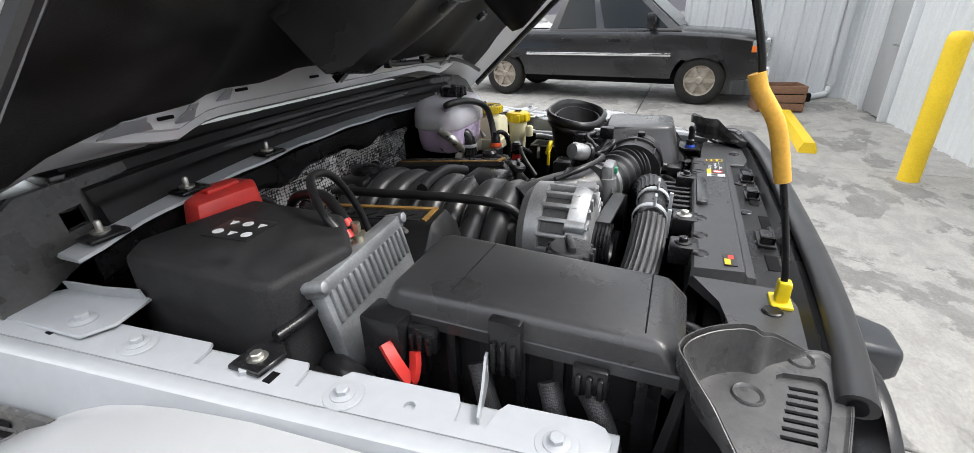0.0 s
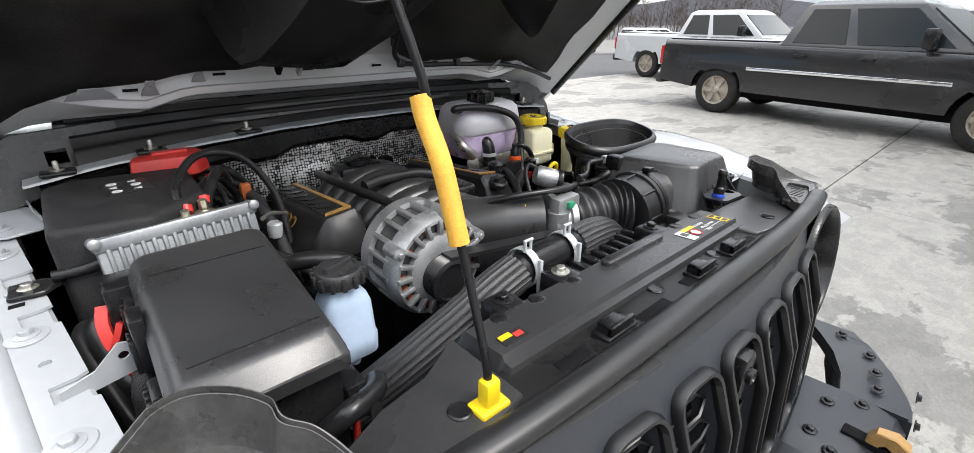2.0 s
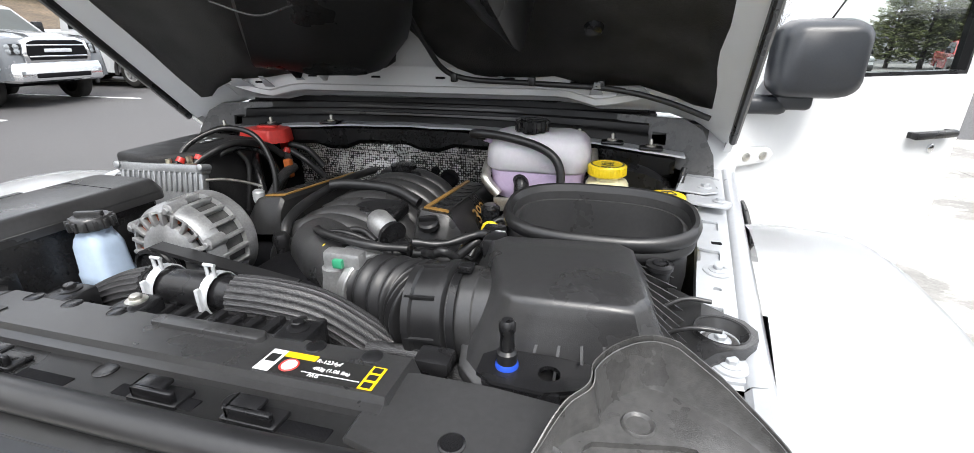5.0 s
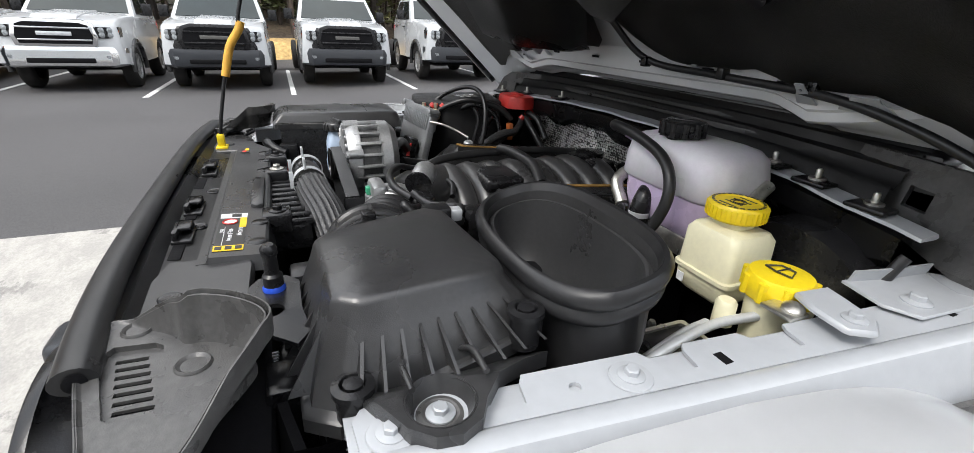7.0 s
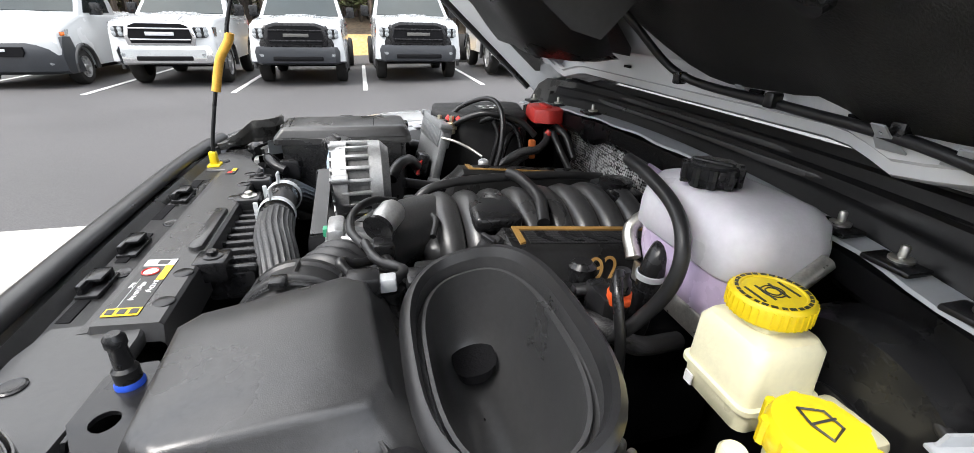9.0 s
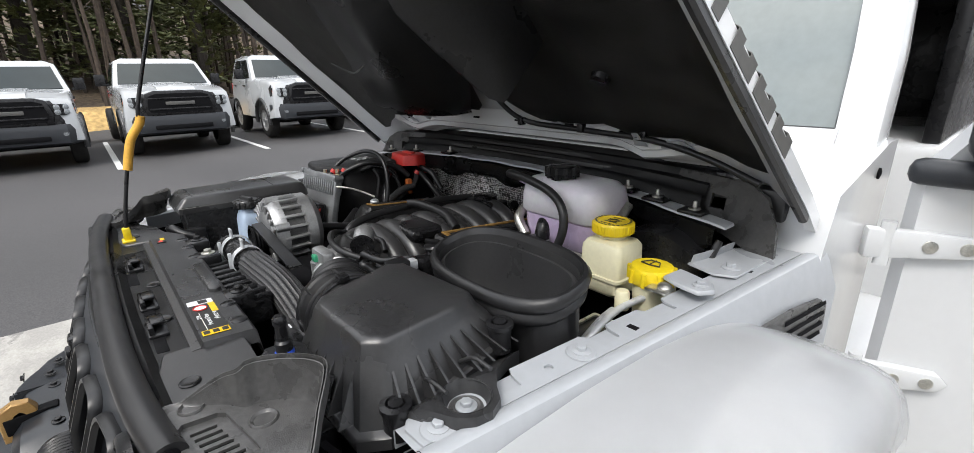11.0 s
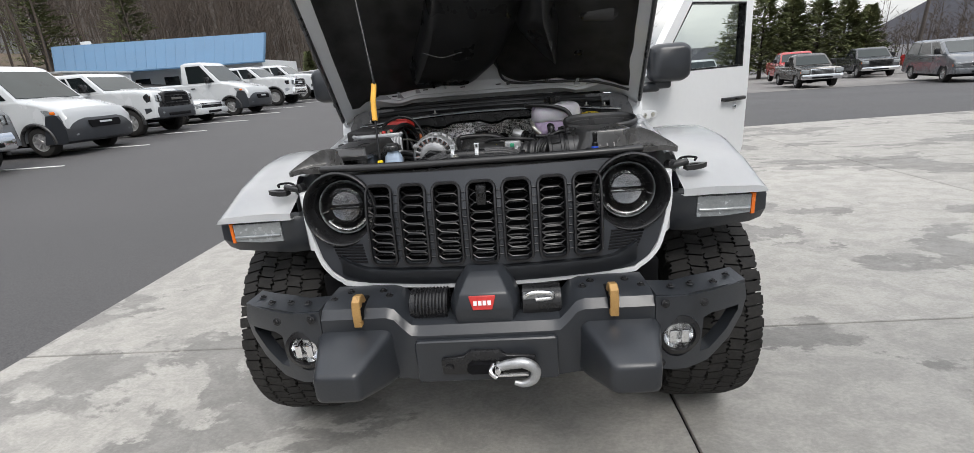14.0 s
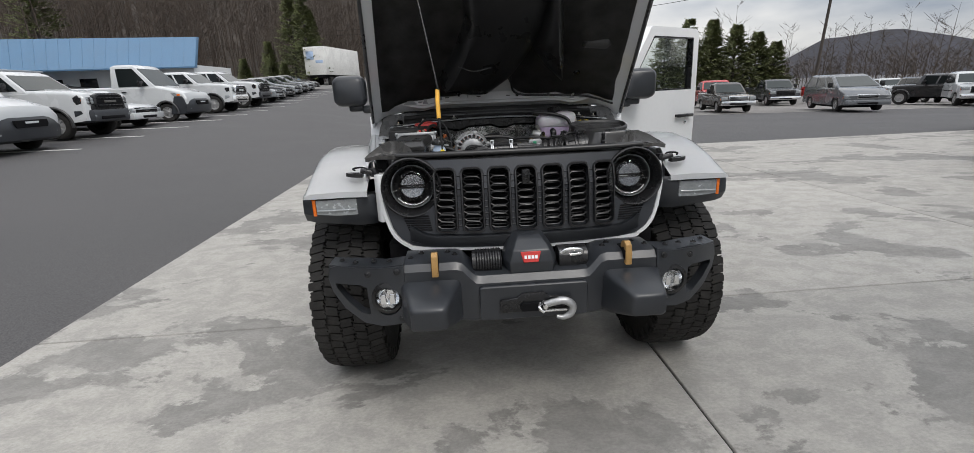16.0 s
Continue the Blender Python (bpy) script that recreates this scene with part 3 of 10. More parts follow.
def blue_roof_shop():
    b = thing("blue_roof_shop", "low white shop with a long blue metal roof", "building", (-34, 45, 0))
    bm = B()
    box(bm, -41.8, -23.8, 45.3, 53, -0.2, 4.6)
    part("wall", bm, SIDING, b)
    bm = B()
    skin(bm, [[(-41.6, 41.6, 4.30), (-23.4, 44.8, 4.30), (-23.4, 45.2, 4.30), (-41.6, 42.0, 4.30)], [(-41.6, 41.6, 4.42), (-23.4, 44.8, 4.42), (-23.4, 45.2, 4.42), (-41.6, 42.0, 4.42)], [(-43.4, 44.0, 7.2), (-24.0, 47.4, 7.2), (-24.0, 47.8, 7.2), (-43.4, 44.4, 7.2)]])
    rf = part("roof", bm, BLUEROOF, b)
    for k in range(22):
        bm = B()
        f = k / 21
        tube(bm, [(lerp(-41.5, -23.5, f), lerp(41.6, 44.8, f), 4.43), (lerp(-43.3, -24.1, f), lerp(44.0, 47.4, f), 7.21)], 0.018, 4, 1)
        part("seam", bm, BLUEROOF, rf)
    bm = B()
    box(bm, -41.0, -40.2, 44.7, 45.1, 7.0, 7.5, 0.02)
    part("vent_box", bm, SIDING, rf)
    for x in (-40, -37, -34, -31, -28):
        bm = B()
        box(bm, x, x + 1.5, 45.24, 45.30, 2.4, 3.7, 0.01)
        part("window", bm, WINDOWD, b)
    w = thing("long_white_shop", "long low white metal shop with a flat roof", "building", (-45, 36, 0))
    bm = B()
    box(bm, -64, -33.8, 34.2, 40.8, -0.2, 4.05)
    part("wall", bm, SIDING, w)
    bm = B()
    box(bm, -64.2, -33.6, 34.0, 41.0, 4.05, 4.22, 0.03)
    part("eave", bm, GREYMETAL, w)
    for x in (-60, -54, -48, -42):
        bm = B()
        box(bm, x, x + 3.0, 34.12, 34.2, 1.0, 3.7, 0.02)
        part("roller_door", bm, DOORGREY, w)


blue_roof_shop()


def box_trailer():
    t = thing("box_trailer", "dirty white box trailer parked on the gravel", "trailer", (-15.6, 56, slope(-15.6, 56)), rz=-14, local=True)
    bm = B()
    box(bm, -1.3, 1.3, 0, 9, 1.2, 4.3, 0.04)
    part("body", bm, mat("dirty_white_trailer", (0.62, 0.62, 0.60), 0.5, 0, 0.1, 0.8, 8, 0.15), t)
    for x in (-1.0, 1.0):
        for y in (1.5, 2.7):
            bm = B()
            cyl(bm, (x - 0.14, y, 0.5), (x + 0.14, y, 0.5), 0.5, n=20)
            part("wheel", bm, TYRE, t)
    bm = B()
    box(bm, -0.9, 0.9, 0.1, 8.8, 0.9, 1.2)
    for x in (-0.8, 0.8):
        box(bm, x - 0.06, x + 0.06, 1.2, 1.32, 0, 1.0)
    part("chassis", bm, DARK, t)
    bm = B()
    box(bm, -1.0, -0.1, -0.02, 0.02, 2.9, 3.8, 0.01)
    box(bm, 0.1, 1.0, -0.02, 0.02, 2.5, 2.8, 0.01)
    part("faded_sign", bm, mat("faded_blue_print", (0.32, 0.42, 0.58), 0.6, 0, 0.2, 1, 10, 0.2), t)


box_trailer()


def bare_tree(rng, h, verts, faces, at, leafless=True, twigs=26):
    """Adds one leafless tree to raw lists: a tapered trunk, rising limbs and fine twigs."""
    def stick(p, q, r0, r1, n=4):
        d = (q - p)
        _, u, w = axis_frame(d)
        i0 = len(verts)
        for c, r in ((p, r0), (q, r1)):
            for k in range(n):
                a = 2 * math.pi * k / n
                verts.append(tuple(c + (u * math.cos(a) + w * math.sin(a)) * r))
        for k in range(n):
            faces.append((i0 + k, i0 + (k + 1) % n, i0 + n + (k + 1) % n, i0 + n + k))

    r = 0.0065 * h + 0.02
    p = Vector(at)
    lean = Vector((rng.uniform(-0.04, 0.04), rng.uniform(-0.04, 0.04), 1))
    top = p
    marks = [p]
    for k in range(4):
        q = marks[-1] + lean * h / 4 + Vector((rng.uniform(-0.15, 0.15), rng.uniform(-0.15, 0.15), 0))
        stick(marks[-1], q, r * (1 - 0.22 * k), r * (1 - 0.22 * (k + 1)), 5)
        marks.append(q)
    for k in range(twigs):
        f = rng.uniform(0.32, 1.0)
        seg = min(3, int(f * 4))
        base = marks[seg].lerp(marks[seg + 1], f * 4 - seg)
        a = rng.uniform(0, 6.283)
        ln = h * rng.uniform(0.10, 0.22) * (1.25 - f * 0.6)
        tip = base + Vector((math.cos(a), math.sin(a), rng.uniform(0.5, 1.3))) * ln
        stick(base, tip, r * 0.26 * (1.2 - f), 0.012, 3)
        for j in range(3):
            b2 = base.lerp(tip, rng.uniform(0.35, 0.95))
            a2 = a + rng.uniform(-1.2, 1.2)
            stick(b2, b2 + Vector((math.cos(a2), math.sin(a2), rng.uniform(0.3, 1.2))) * ln * 0.5, 0.02, 0.006, 3)


def raw_mesh(name, verts, faces, material, label, category, kind="stuff"):
    me = bpy.data.meshes.new(name)
    me.from_pydata(verts, [], faces)
    me.materials.append(material)
    return tagged(new(name, me), label, category, kind=kind)


def hill_height(ang, f):
    """Height of the wooded slope by bearing and depth: low near the trailer, high to the west."""
    near = max(0.0, min(1.0, -ang / 0.55))
    far = max(0.0, 1 - max(0.0, (ang + 0.2) / 0.55))
    return (3 + 72 * f ** 1.05) * (0.75 + 0.25 * math.sin(ang * 3.1 + 1)) * lerp(near, far, min(1.0, f * 2.2))


def woods():
    rng = random.Random(5)
    verts, faces = [], []
    for k in range(900):
        y = rng.uniform(-60, 95)
        x = -22 - abs(rng.gauss(0, 13))
        if x > -41 and y > 9:
            continue
        bare_tree(rng, rng.uniform(9, 17), verts, faces, (x, y, slope(max(x, -60), y) + 0.3), twigs=20)
    raw_mesh("bare_woods", verts, faces, TWIG, "bare brown winter woods beside the lot", "trees")
    verts, faces = [], []
    for k in range(170):
        a = rng.uniform(-0.42, 0.35)
        d = rng.uniform(70, 120)
        bare_tree(rng, rng.uniform(10, 17), verts, faces, (d * math.sin(a) - 8, d * math.cos(a), -0.2), twigs=20)
    for k in range(420):
        a = rng.uniform(0.42, 1.25)
        d = rng.uniform(70, 120)
        bare_tree(rng, rng.uniform(4, 6.5) if k % 9 else rng.uniform(8, 12), verts, faces, (d * math.sin(a), d * math.cos(a), -1.2), twigs=16)
    raw_mesh("distant_bare_trees", verts, faces, TWIG, "line of bare trees beyond the parked vehicles", "trees")
    # wooded slope behind the trunks
    bm = B()
    rows = []
    for k in range(9):
        f = k / 8
        row = []
        for i in range(61):
            ang = lerp(-2.75, 0.25, i / 60)
            d = lerp(66, 200, f)
            hgt = hill_height(ang, f)
            hgt += noise.noise(Vector((ang * 9, f * 5, 0))) * 3 * f
            row.append((d * math.sin(ang) - 8, d * math.cos(ang), max(hgt, -1) - 1.5))
        rows.append(row)
    skin(bm, rows, False, False)
    one("wooded_hillside", bm, LEAFLITTER, "brown leafless wooded hillside behind the lot", "hill", kind="structure")
    verts, faces = [], []
    for k in range(2300):
        ang = rng.uniform(-2.6, 0.05) if k % 5 < 2 else rng.uniform(-1.15, 0.0)
        f = rng.uniform(0.05, 0.75)
        d = lerp(66, 200, f)
        hgt = hill_height(ang, f)
        bare_tree(rng, rng.uniform(9, 14), verts, faces, (d * math.sin(ang) - 8, d * math.cos(ang), max(hgt, -1) - 1.8), twigs=14)
    raw_mesh("hillside_woods", verts, faces, TWIG, "bare woods on the hillside", "trees")
    # far mountain
    bm = B()
    rows = []
    for k in range(5):
        f = k / 4
        rows.append([((700 + 200 * f) * math.sin(a), (700 + 200 * f) * math.cos(a), -4 + f * (22 + 41 * math.exp(-((a - 0.757) / 0.10) ** 2) + 14 * math.exp(-((a - 0.672) / 0.035) ** 2) + 22 * math.exp(-((a - 1.15) / 0.2) ** 2) + 4 * noise.noise(Vector((a * 22, 1, 0))))) for a in [lerp(0.2, 1.7, i / 60) for i in range(61)]])
    skin(bm, rows, False, False)
    one("far_mountain", bm, HILL, "dark blue-grey wooded mountain on the horizon", "mountain", kind="structure")


woods()


def pine(at, h, seed, spread=0.30):
    """Evergreen: tapered trunk and tiers of drooping needle sprays."""
    rng = random.Random(seed)
    t = thing("pine_tree", "dark green pine with an uneven crown", "tree", at, "pines", local=True)
    bm = B()
    lathe(bm, (0, 0, 0), (0, 0, 1), [(0.025 * h, 0), (0.016 * h, 0.4 * h), (0.004 * h, h)], 8)
    part("trunk", bm, BARK, t)
    verts, faces = [], []
    for k in range(int((420 if at[0] > 20 else 230) + 22 * h)):
        f = rng.uniform(0.05, 1.0) ** 0.9
        z = f * h
        rad = h * spread * (1.05 - f) * rng.uniform(0.5, 1.1) + 0.1
        a = rng.uniform(0, 6.283)
        d = Vector((math.cos(a), math.sin(a), rng.uniform(0.0, 0.35)))
        s = Vector((-math.sin(a), math.cos(a), 0))
        for j in range(9):
            q = rng.uniform(0.25, 1.0)
            c = Vector((0, 0, z)) + d * rad * q
            w = 0.22 + 0.06 * h * 0.3 * (1.1 - q)
            dd = (d + s * rng.uniform(-1, 1) + Vector((0, 0, rng.uniform(-0.5, 0.6)))).normalized() * w * rng.uniform(0.8, 1.6)
            e = axis_frame(dd)[1] * w * 0.35
            i0 = len(verts)
            verts.extend((tuple(c - e), tuple(c + dd * 0.6 - e * 0.6 + Vector((0, 0, -0.05))), tuple(c + dd), tuple(c + e)))
            faces.append((i0, i0 + 1, i0 + 2, i0 + 3))
    me = bpy.data.meshes.new("crown")
    me.from_pydata(verts, [], faces)
    me.materials.append(NEEDLE)
    o = new("crown", me)
    o.parent = t
    return t


for i, (x, y, h) in enumerate(((24.2, 47, 8.2), (26.3, 46.2, 8.0), (28.2, 45.2, 7.4), (29.8, 44.2, 6.6), (31.2, 43.4, 5.6), (22.3, 48, 7.4), (27.2, 48, 7.2), (-16.8, 58, 10.5), (-19.5, 62, 11), (-18.2, 66, 9), (-22, 60, 5), (-20.5, 56, 3.2), (-24, 57, 3.0), (-18.5, 54, 2.6), (-25, 5, 11), (-27, 2.5, 13), (-24.5, -12, 11), (-27, -5, 13), (-29, -9, 14), (-26, -18, 12), (-28, -1, 14), (-31, 6, 15), (-30, -14, 14), (-25.5, -22, 12), (-33, 1, 16), (-44, 30, 15), (-47, 22, 16), (-46, 58, 14), (-48, 48, 15), (-50, 15, 17))):
    pine((x, y, slope(x, y) - 0.1), h, i, 0.46 if x > 20 else 0.30)

pl = thing("utility_pole", "leaning wooden utility pole", "pole", (36, 44, slope(36, 44) - 0.1), local=True)
bm = B()
lathe(bm, (0, 0, 0), (0.05, 0, 1), [(0.17, 0), (0.11, 12)], 10)
part("post", bm, BARK, pl)
bm = B()
box(bm, -0.4, 1.6, -0.05, 0.05, 11.0, 11.12)
part("crossarm", bm, BARK, pl)
for dz in (0, 0.7):
    bm = B()
    tube(bm, [(36.6, 44, 10.4 + dz), (10, 62, 9.2 + dz), (-20, 80, 10.5 + dz)], 0.025, 5, 8)
    one("power_line", bm, DARK, "thin black overhead cable strung from the pole", "cable", "overhead lines")

# ---------------------------------------------------------------- the white off-roader: body
jeep = thing("off_road_vehicle", "white off-road four wheel drive with its hood propped open", "car", (0, 0.5, 0))
KINK = 1.043


def bow(x):
    return -0.035 + 0.20 * x * x


def face(x, z, c=0.0):
    """A point of the bowed grille face, raked back above its kink; c is the depth in front of it."""
    k = z - KINK
    return Vector((x + 0.006, bow(x) - 0.030 + (0.365 if k > 0 else 0.08) * k - c, z))


def flange_z(y):
    return 1.141 + 0.050 * y


def body_x(y):
    """Half width of the body line under the hood's edge."""
    return lerp(0.648, 0.788, max(-0.2, min(1.2, y / 0.98)))


GRILLE_OUT = [(0.0, 1.164), (0.40, 1.164), (0.52, 1.154), (0.575, 1.132), (0.602, 1.10), (0.606, 1.04), (0.60, 0.97), (0.575, 0.88), (0.545, 0.835), (0.50, 0.806), (0.44, 0.795), (0.0, 0.790)]
GRILLE_LOOP = GRILLE_OUT + [(-x, z) for x, z in GRILLE_OUT[-2:0:-1]]
SLOT_X = [(-3 + k) * 0.1135 for k in range(7)]
HL = 0.484
HLZ = 1.052


def slot_loop(cx, grow=0.0):
    w, h = 0.086 + 2 * grow, 0.262 + 2 * grow
    p = rrect(w, h, 0.022 + grow, 4, cx, 0.999 - 0.004)
    return p[:10] + [(cx - w / 2, KINK)] + p[10:] + [(cx + w / 2, KINK)]


def outline_x(z):
    """Half width of the grille panel at a height."""
    pts = GRILLE_OUT[1:-1]
    for (x0, z0), (x1, z1) in zip(pts, pts[1:]):
        if z1 <= z <= z0:
            return lerp(x0, x1, (z0 - z) / max(z0 - z1, 1e-6))
    return 0.0


def outline_z(x, upper):
    """Upper or lower edge of the grille panel at a place across it."""
    lo, hi = (KINK, 1.164) if upper else (0.790, KINK)
    if upper and abs(x) <= 0.40:
        return 1.164
    if not upper and abs(x) <= 0.44:
        return lerp(0.790, 0.795, abs(x) / 0.44)
    a, b = lo, hi
    for _ in range(30):
        z = (a + b) / 2
        inside = outline_x(z) >= abs(x)
        if upper:
            a, b = (z, b) if inside else (a, z)
        else:
            a, b = (a, z) if inside else (z, b)
    return (a + b) / 2


def opening_z(x, upper):
    """Where the panel begins above or below the slots and lamp holes at a place across it."""
    sg = 1 if upper else -1
    reach = 0.0
    for cx in SLOT_X:
        d = abs(x - cx)
        if d < 0.043:
            r = 0.022
            over = d - (0.043 - r)
            top = 0.126 + 0.005 if over <= 0 else 0.126 + 0.005 - r + math.sqrt(max(r * r - over * over, 0.0))
            reach = max(reach, sg * (0.995 - KINK) + top)
    d = abs(abs(x) - HL)
    if d < 0.118:
        reach = max(reach, sg * (HLZ - KINK) + math.sqrt(0.118 ** 2 - d * d))
    return KINK + sg * max(reach, 0.0)


def build_grille():
    bm = B()
    xs = [lerp(-0.605, 0.605, k / 200) for k in range(201)]
    for c in SLOT_X:
        xs += [c + s * 0.043 + e for s in (-1, 1) for e in (-1e-4, 1e-4)]
    for s in (-1, 1):
        xs += [s * HL + q * 0.118 + e for q in (-1, 1) for e in (-1e-4, 1e-4)]
    xs.sort()
    for upper in (False, True):
        cols = []
        for x in xs:
            a, b = opening_z(x, upper), outline_z(x, upper)
            if (b - a) * (1 if upper else -1) < 0.001:
                b = a + (0.001 if upper else -0.001)
            cols.append((bm.verts.new(face(x, a)), bm.verts.new(face(x, b))))
        for (a0, b0), (a1, b1) in zip(cols, cols[1:]):
            bm.faces.new((a0, a1, b1, b0))
    bmesh.ops.remove_doubles(bm, verts=bm.verts, dist=2e-5)
    ex = bmesh.ops.extrude_face_region(bm, geom=bm.faces[:])
    for v in ex["geom"]:
        if isinstance(v, bmesh.types.BMVert):
            v.co.y += 0.035
    gp = part("grille_panel", bm, GRILLE, jeep, "satin black grille surround", angle=9)
    for x in SLOT_X:
        bm = B()
        ring = slot_loop(x, 0.001)
        n = len(ring)
        pts = [face(a, b, 0.007) for a, b in ring]
        rings = []
        for i in range(n):
            t = (pts[(i + 1) % n] - pts[i - 1]).normalized()
            nn = Vector((0, -1, 0))
            o = t.cross(nn).normalized()
            rings.append([pts[i] + o * 0.0055 * math.cos(k * math.pi / 3) + nn * 0.009 * math.sin(k * math.pi / 3) for k in range(6)])
        skin(bm, rings + [rings[0]], True, False)
        sr = part("slot_ring", bm, GLOSSK, gp, "gloss black slot surround")
        bm = B()
        for k in range(8):
            z = 0.885 + 0.0315 * k
            hexa = [(-0.043, z), (-0.024, z + 0.0138), (0.024, z + 0.0138), (0.043, z), (0.024, z - 0.0138), (-0.024, z - 0.0138), (-0.043, z)]
            tube(bm, [face(x + p, q, -0.014) for p, q in hexa], 0.0028, 5, 1)
        part("slot_mesh", bm, GLOSSK, gp)
    for x in [(-2.5 + k) * 0.1135 for k in range(6)]:
        for k in range(9):
            z = 0.888 + 0.026 * k
            bm = B()
            tube(bm, [face(x - 0.007, z, 0.0025), face(x + 0.007, z, 0.0025)], 0.0022, 4, 1)
            part("rung", bm, GLOSSK, gp)
    bm = B()
    for k in range(10):
        z = 0.875 + 0.028 * k
        tube(bm, [face(x, z, -0.05) for x in (-0.4, -0.2, 0, 0.2, 0.4)], 0.004, 4, 2)
    part("shutter_slat", bm, BLACK2, gp)
    cm = B()
    m = Matrix.Translation(face(0, 1.085, 0.0))
    box(cm, -0.017, 0.017, -0.012, 0.03, -0.035, 0.03, 0.006, m=m)
    lathe(cm, face(0, 1.085, 0.012), (0, -1, 0), [(0.011, -0.005), (0.011, 0.006), (0.008, 0.007), (0.006, 0.003), (0.0, 0.004)], 16)
    part("front_camera", cm, BLACK2, gp, "small black camera in the middle slot")
    # Near-black backing sheet; the depth behind the slots is painted shade.
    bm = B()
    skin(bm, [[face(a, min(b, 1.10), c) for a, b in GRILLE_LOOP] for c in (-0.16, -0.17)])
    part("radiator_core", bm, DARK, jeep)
    # slatted corner inserts under the lamps
    for s in (-1, 1):
        bm = B()
        for k in range(7):
            z = 0.872 + 0.010 * k
            x0, x1 = 0.405 + 0.002 * k, 0.53 - 0.004 * (6 - k)
            tube(bm, [face(s * lerp(x0, x1, u), z, 0.002) for u in (0, 0.5, 1)], 0.003, 4, 2)
        part("corner_slats", bm, DARK, gp)
    # chin ledge under the slots
    bm = B()
    rows = []
    for k in range(29):
        x = lerp(-0.50, 0.50, k / 28)
        lift = 0.045 * max(0, (abs(x) - 0.40) / 0.10) ** 1.5
        rows.append([face(x, 0.852 + lift, -0.002), face(x, 0.846 + lift, 0.014), face(x, 0.838 + lift * 0.8, 0.017), face(x, 0.806 + lift * 0.5, 0.012), face(x, 0.802 + lift * 0.4, -0.004)])
    skin(bm, rows, False, False)
    bmesh.ops.solidify(bm, geom=bm.faces[:], thickness=0.003)
    part("chin_ledge", bm, BUMPER, gp, angle=35)
    # white body edge round the grille
    bm = B()
    edge = GRILLE_OUT[4:] + [(-x, z) for x, z in GRILLE_OUT[-2:3:-1]]
    tube(bm, [face(a * 1.012, b - 0.006 * (b < 0.9), -0.012) for a, b in edge], 0.008, 8, 3, prof=[(-1.0, -1.6), (1.0, -1.6), (1.0, 1.0), (-1.0, 1.0)])
    part("grille_edge", bm, WHITE, jeep, "white painted body edge round the grille")


def build_headlight(s):
    c = face(s * HL, HLZ)
    fwd = Vector((s * -0.02 + s * 0.05, -1, 0.12)).normalized()
    bm = B()
    lathe(bm, c, fwd, [(0.129, -0.004), (0.127, 0.005), (0.122, 0.008), (0.117, 0.004), (0.112, -0.02), (0.103, -0.050), (0.095, -0.068)], 48, caps=False)
    hl = part("headlight", bm, BLACK2, jeep, "round led headlight in a deep black bezel", angle=50)
    c2 = c + Vector((0, 0, 0.002)) - fwd * 0.052
    bm = B()
    lathe(bm, c2, fwd, [(0.0945, -0.014), (0.0935, 0.004), (0.090, 0.007), (0.088, 0.003), (0.086, -0.03)], 48, caps=False)
    part("chrome_ring", bm, LAMPGREY, hl)
    bm = B()
    lathe(bm, c2, fwd, [(0.0, -0.055), (0.050, -0.052), (0.068, -0.038), (0.080, -0.018), (0.086, 0.004)], 32, caps=False)
    rf_ = part("reflector", bm, GLOSSK, hl, angle=70)
    _, u, w = axis_frame(fwd)
    # Ribs are black above, bright below: the reflector's sky glint by material.
    for k in range(14):
        a = 2 * math.pi * (k + 0.5) / 14
        d = u * math.cos(a) + w * math.sin(a)
        bm = B()
        tube(bm, [c2 + d * 0.066 - fwd * 0.03, c2 + d * 0.083 - fwd * 0.004], 0.0022, 4, 1)
        part("reflector_rib", bm, GLOSSK if d.z > -0.1 else REFLECT, rf_)
    _, hu, hw = axis_frame(fwd)
    for sg, h in ((1, 0.044), (-1, 0.040)):
        bm = B()
        ring0 = [(0.050 * math.cos(a), sg * (0.008 + h * math.sin(a) * 1.05)) for a in [math.pi * k / 14 for k in range(15)]]
        skin(bm, [[c2 + hu * x + hw * z - fwd * 0.030 for x, z in ring0], [c2 + hu * x * 0.9 + hw * (sg * 0.010 + (z - sg * 0.010) * 0.88) - fwd * 0.012 for x, z in ring0]])
        part("lamp_half", bm, SMOKED, hl, "split lamp half", angle=30)
    # Added bright arc that draws the sky glint low in the reflector.
    for r0, a0, a1 in ((0.076, 215, 325),):
        bm = B()
        tube(bm, [c2 + (hu * math.cos(radians(a)) + hw * math.sin(radians(a))) * r0 - fwd * 0.012 for a in [lerp(a0, a1, k / 10) for k in range(11)]], 0.005, 6, 1)
        part("chrome_crescent", bm, REFLECT, hl)
    bm = B()
    box(bm, -0.052, 0.052, -0.014, 0.002, -0.0018, 0.0018, 0.001, m=Matrix.Translation(c2))
    part("divider", bm, BLACK2, hl)
    bm = B()
    lathe(bm, c2, fwd, [(0.087, 0.004), (0.075, 0.016), (0.05, 0.025), (0.025, 0.029), (0.0, 0.03)], 36, caps=False)
    o = part("lens", bm, LENS, hl)
    o.visible_shadow = False


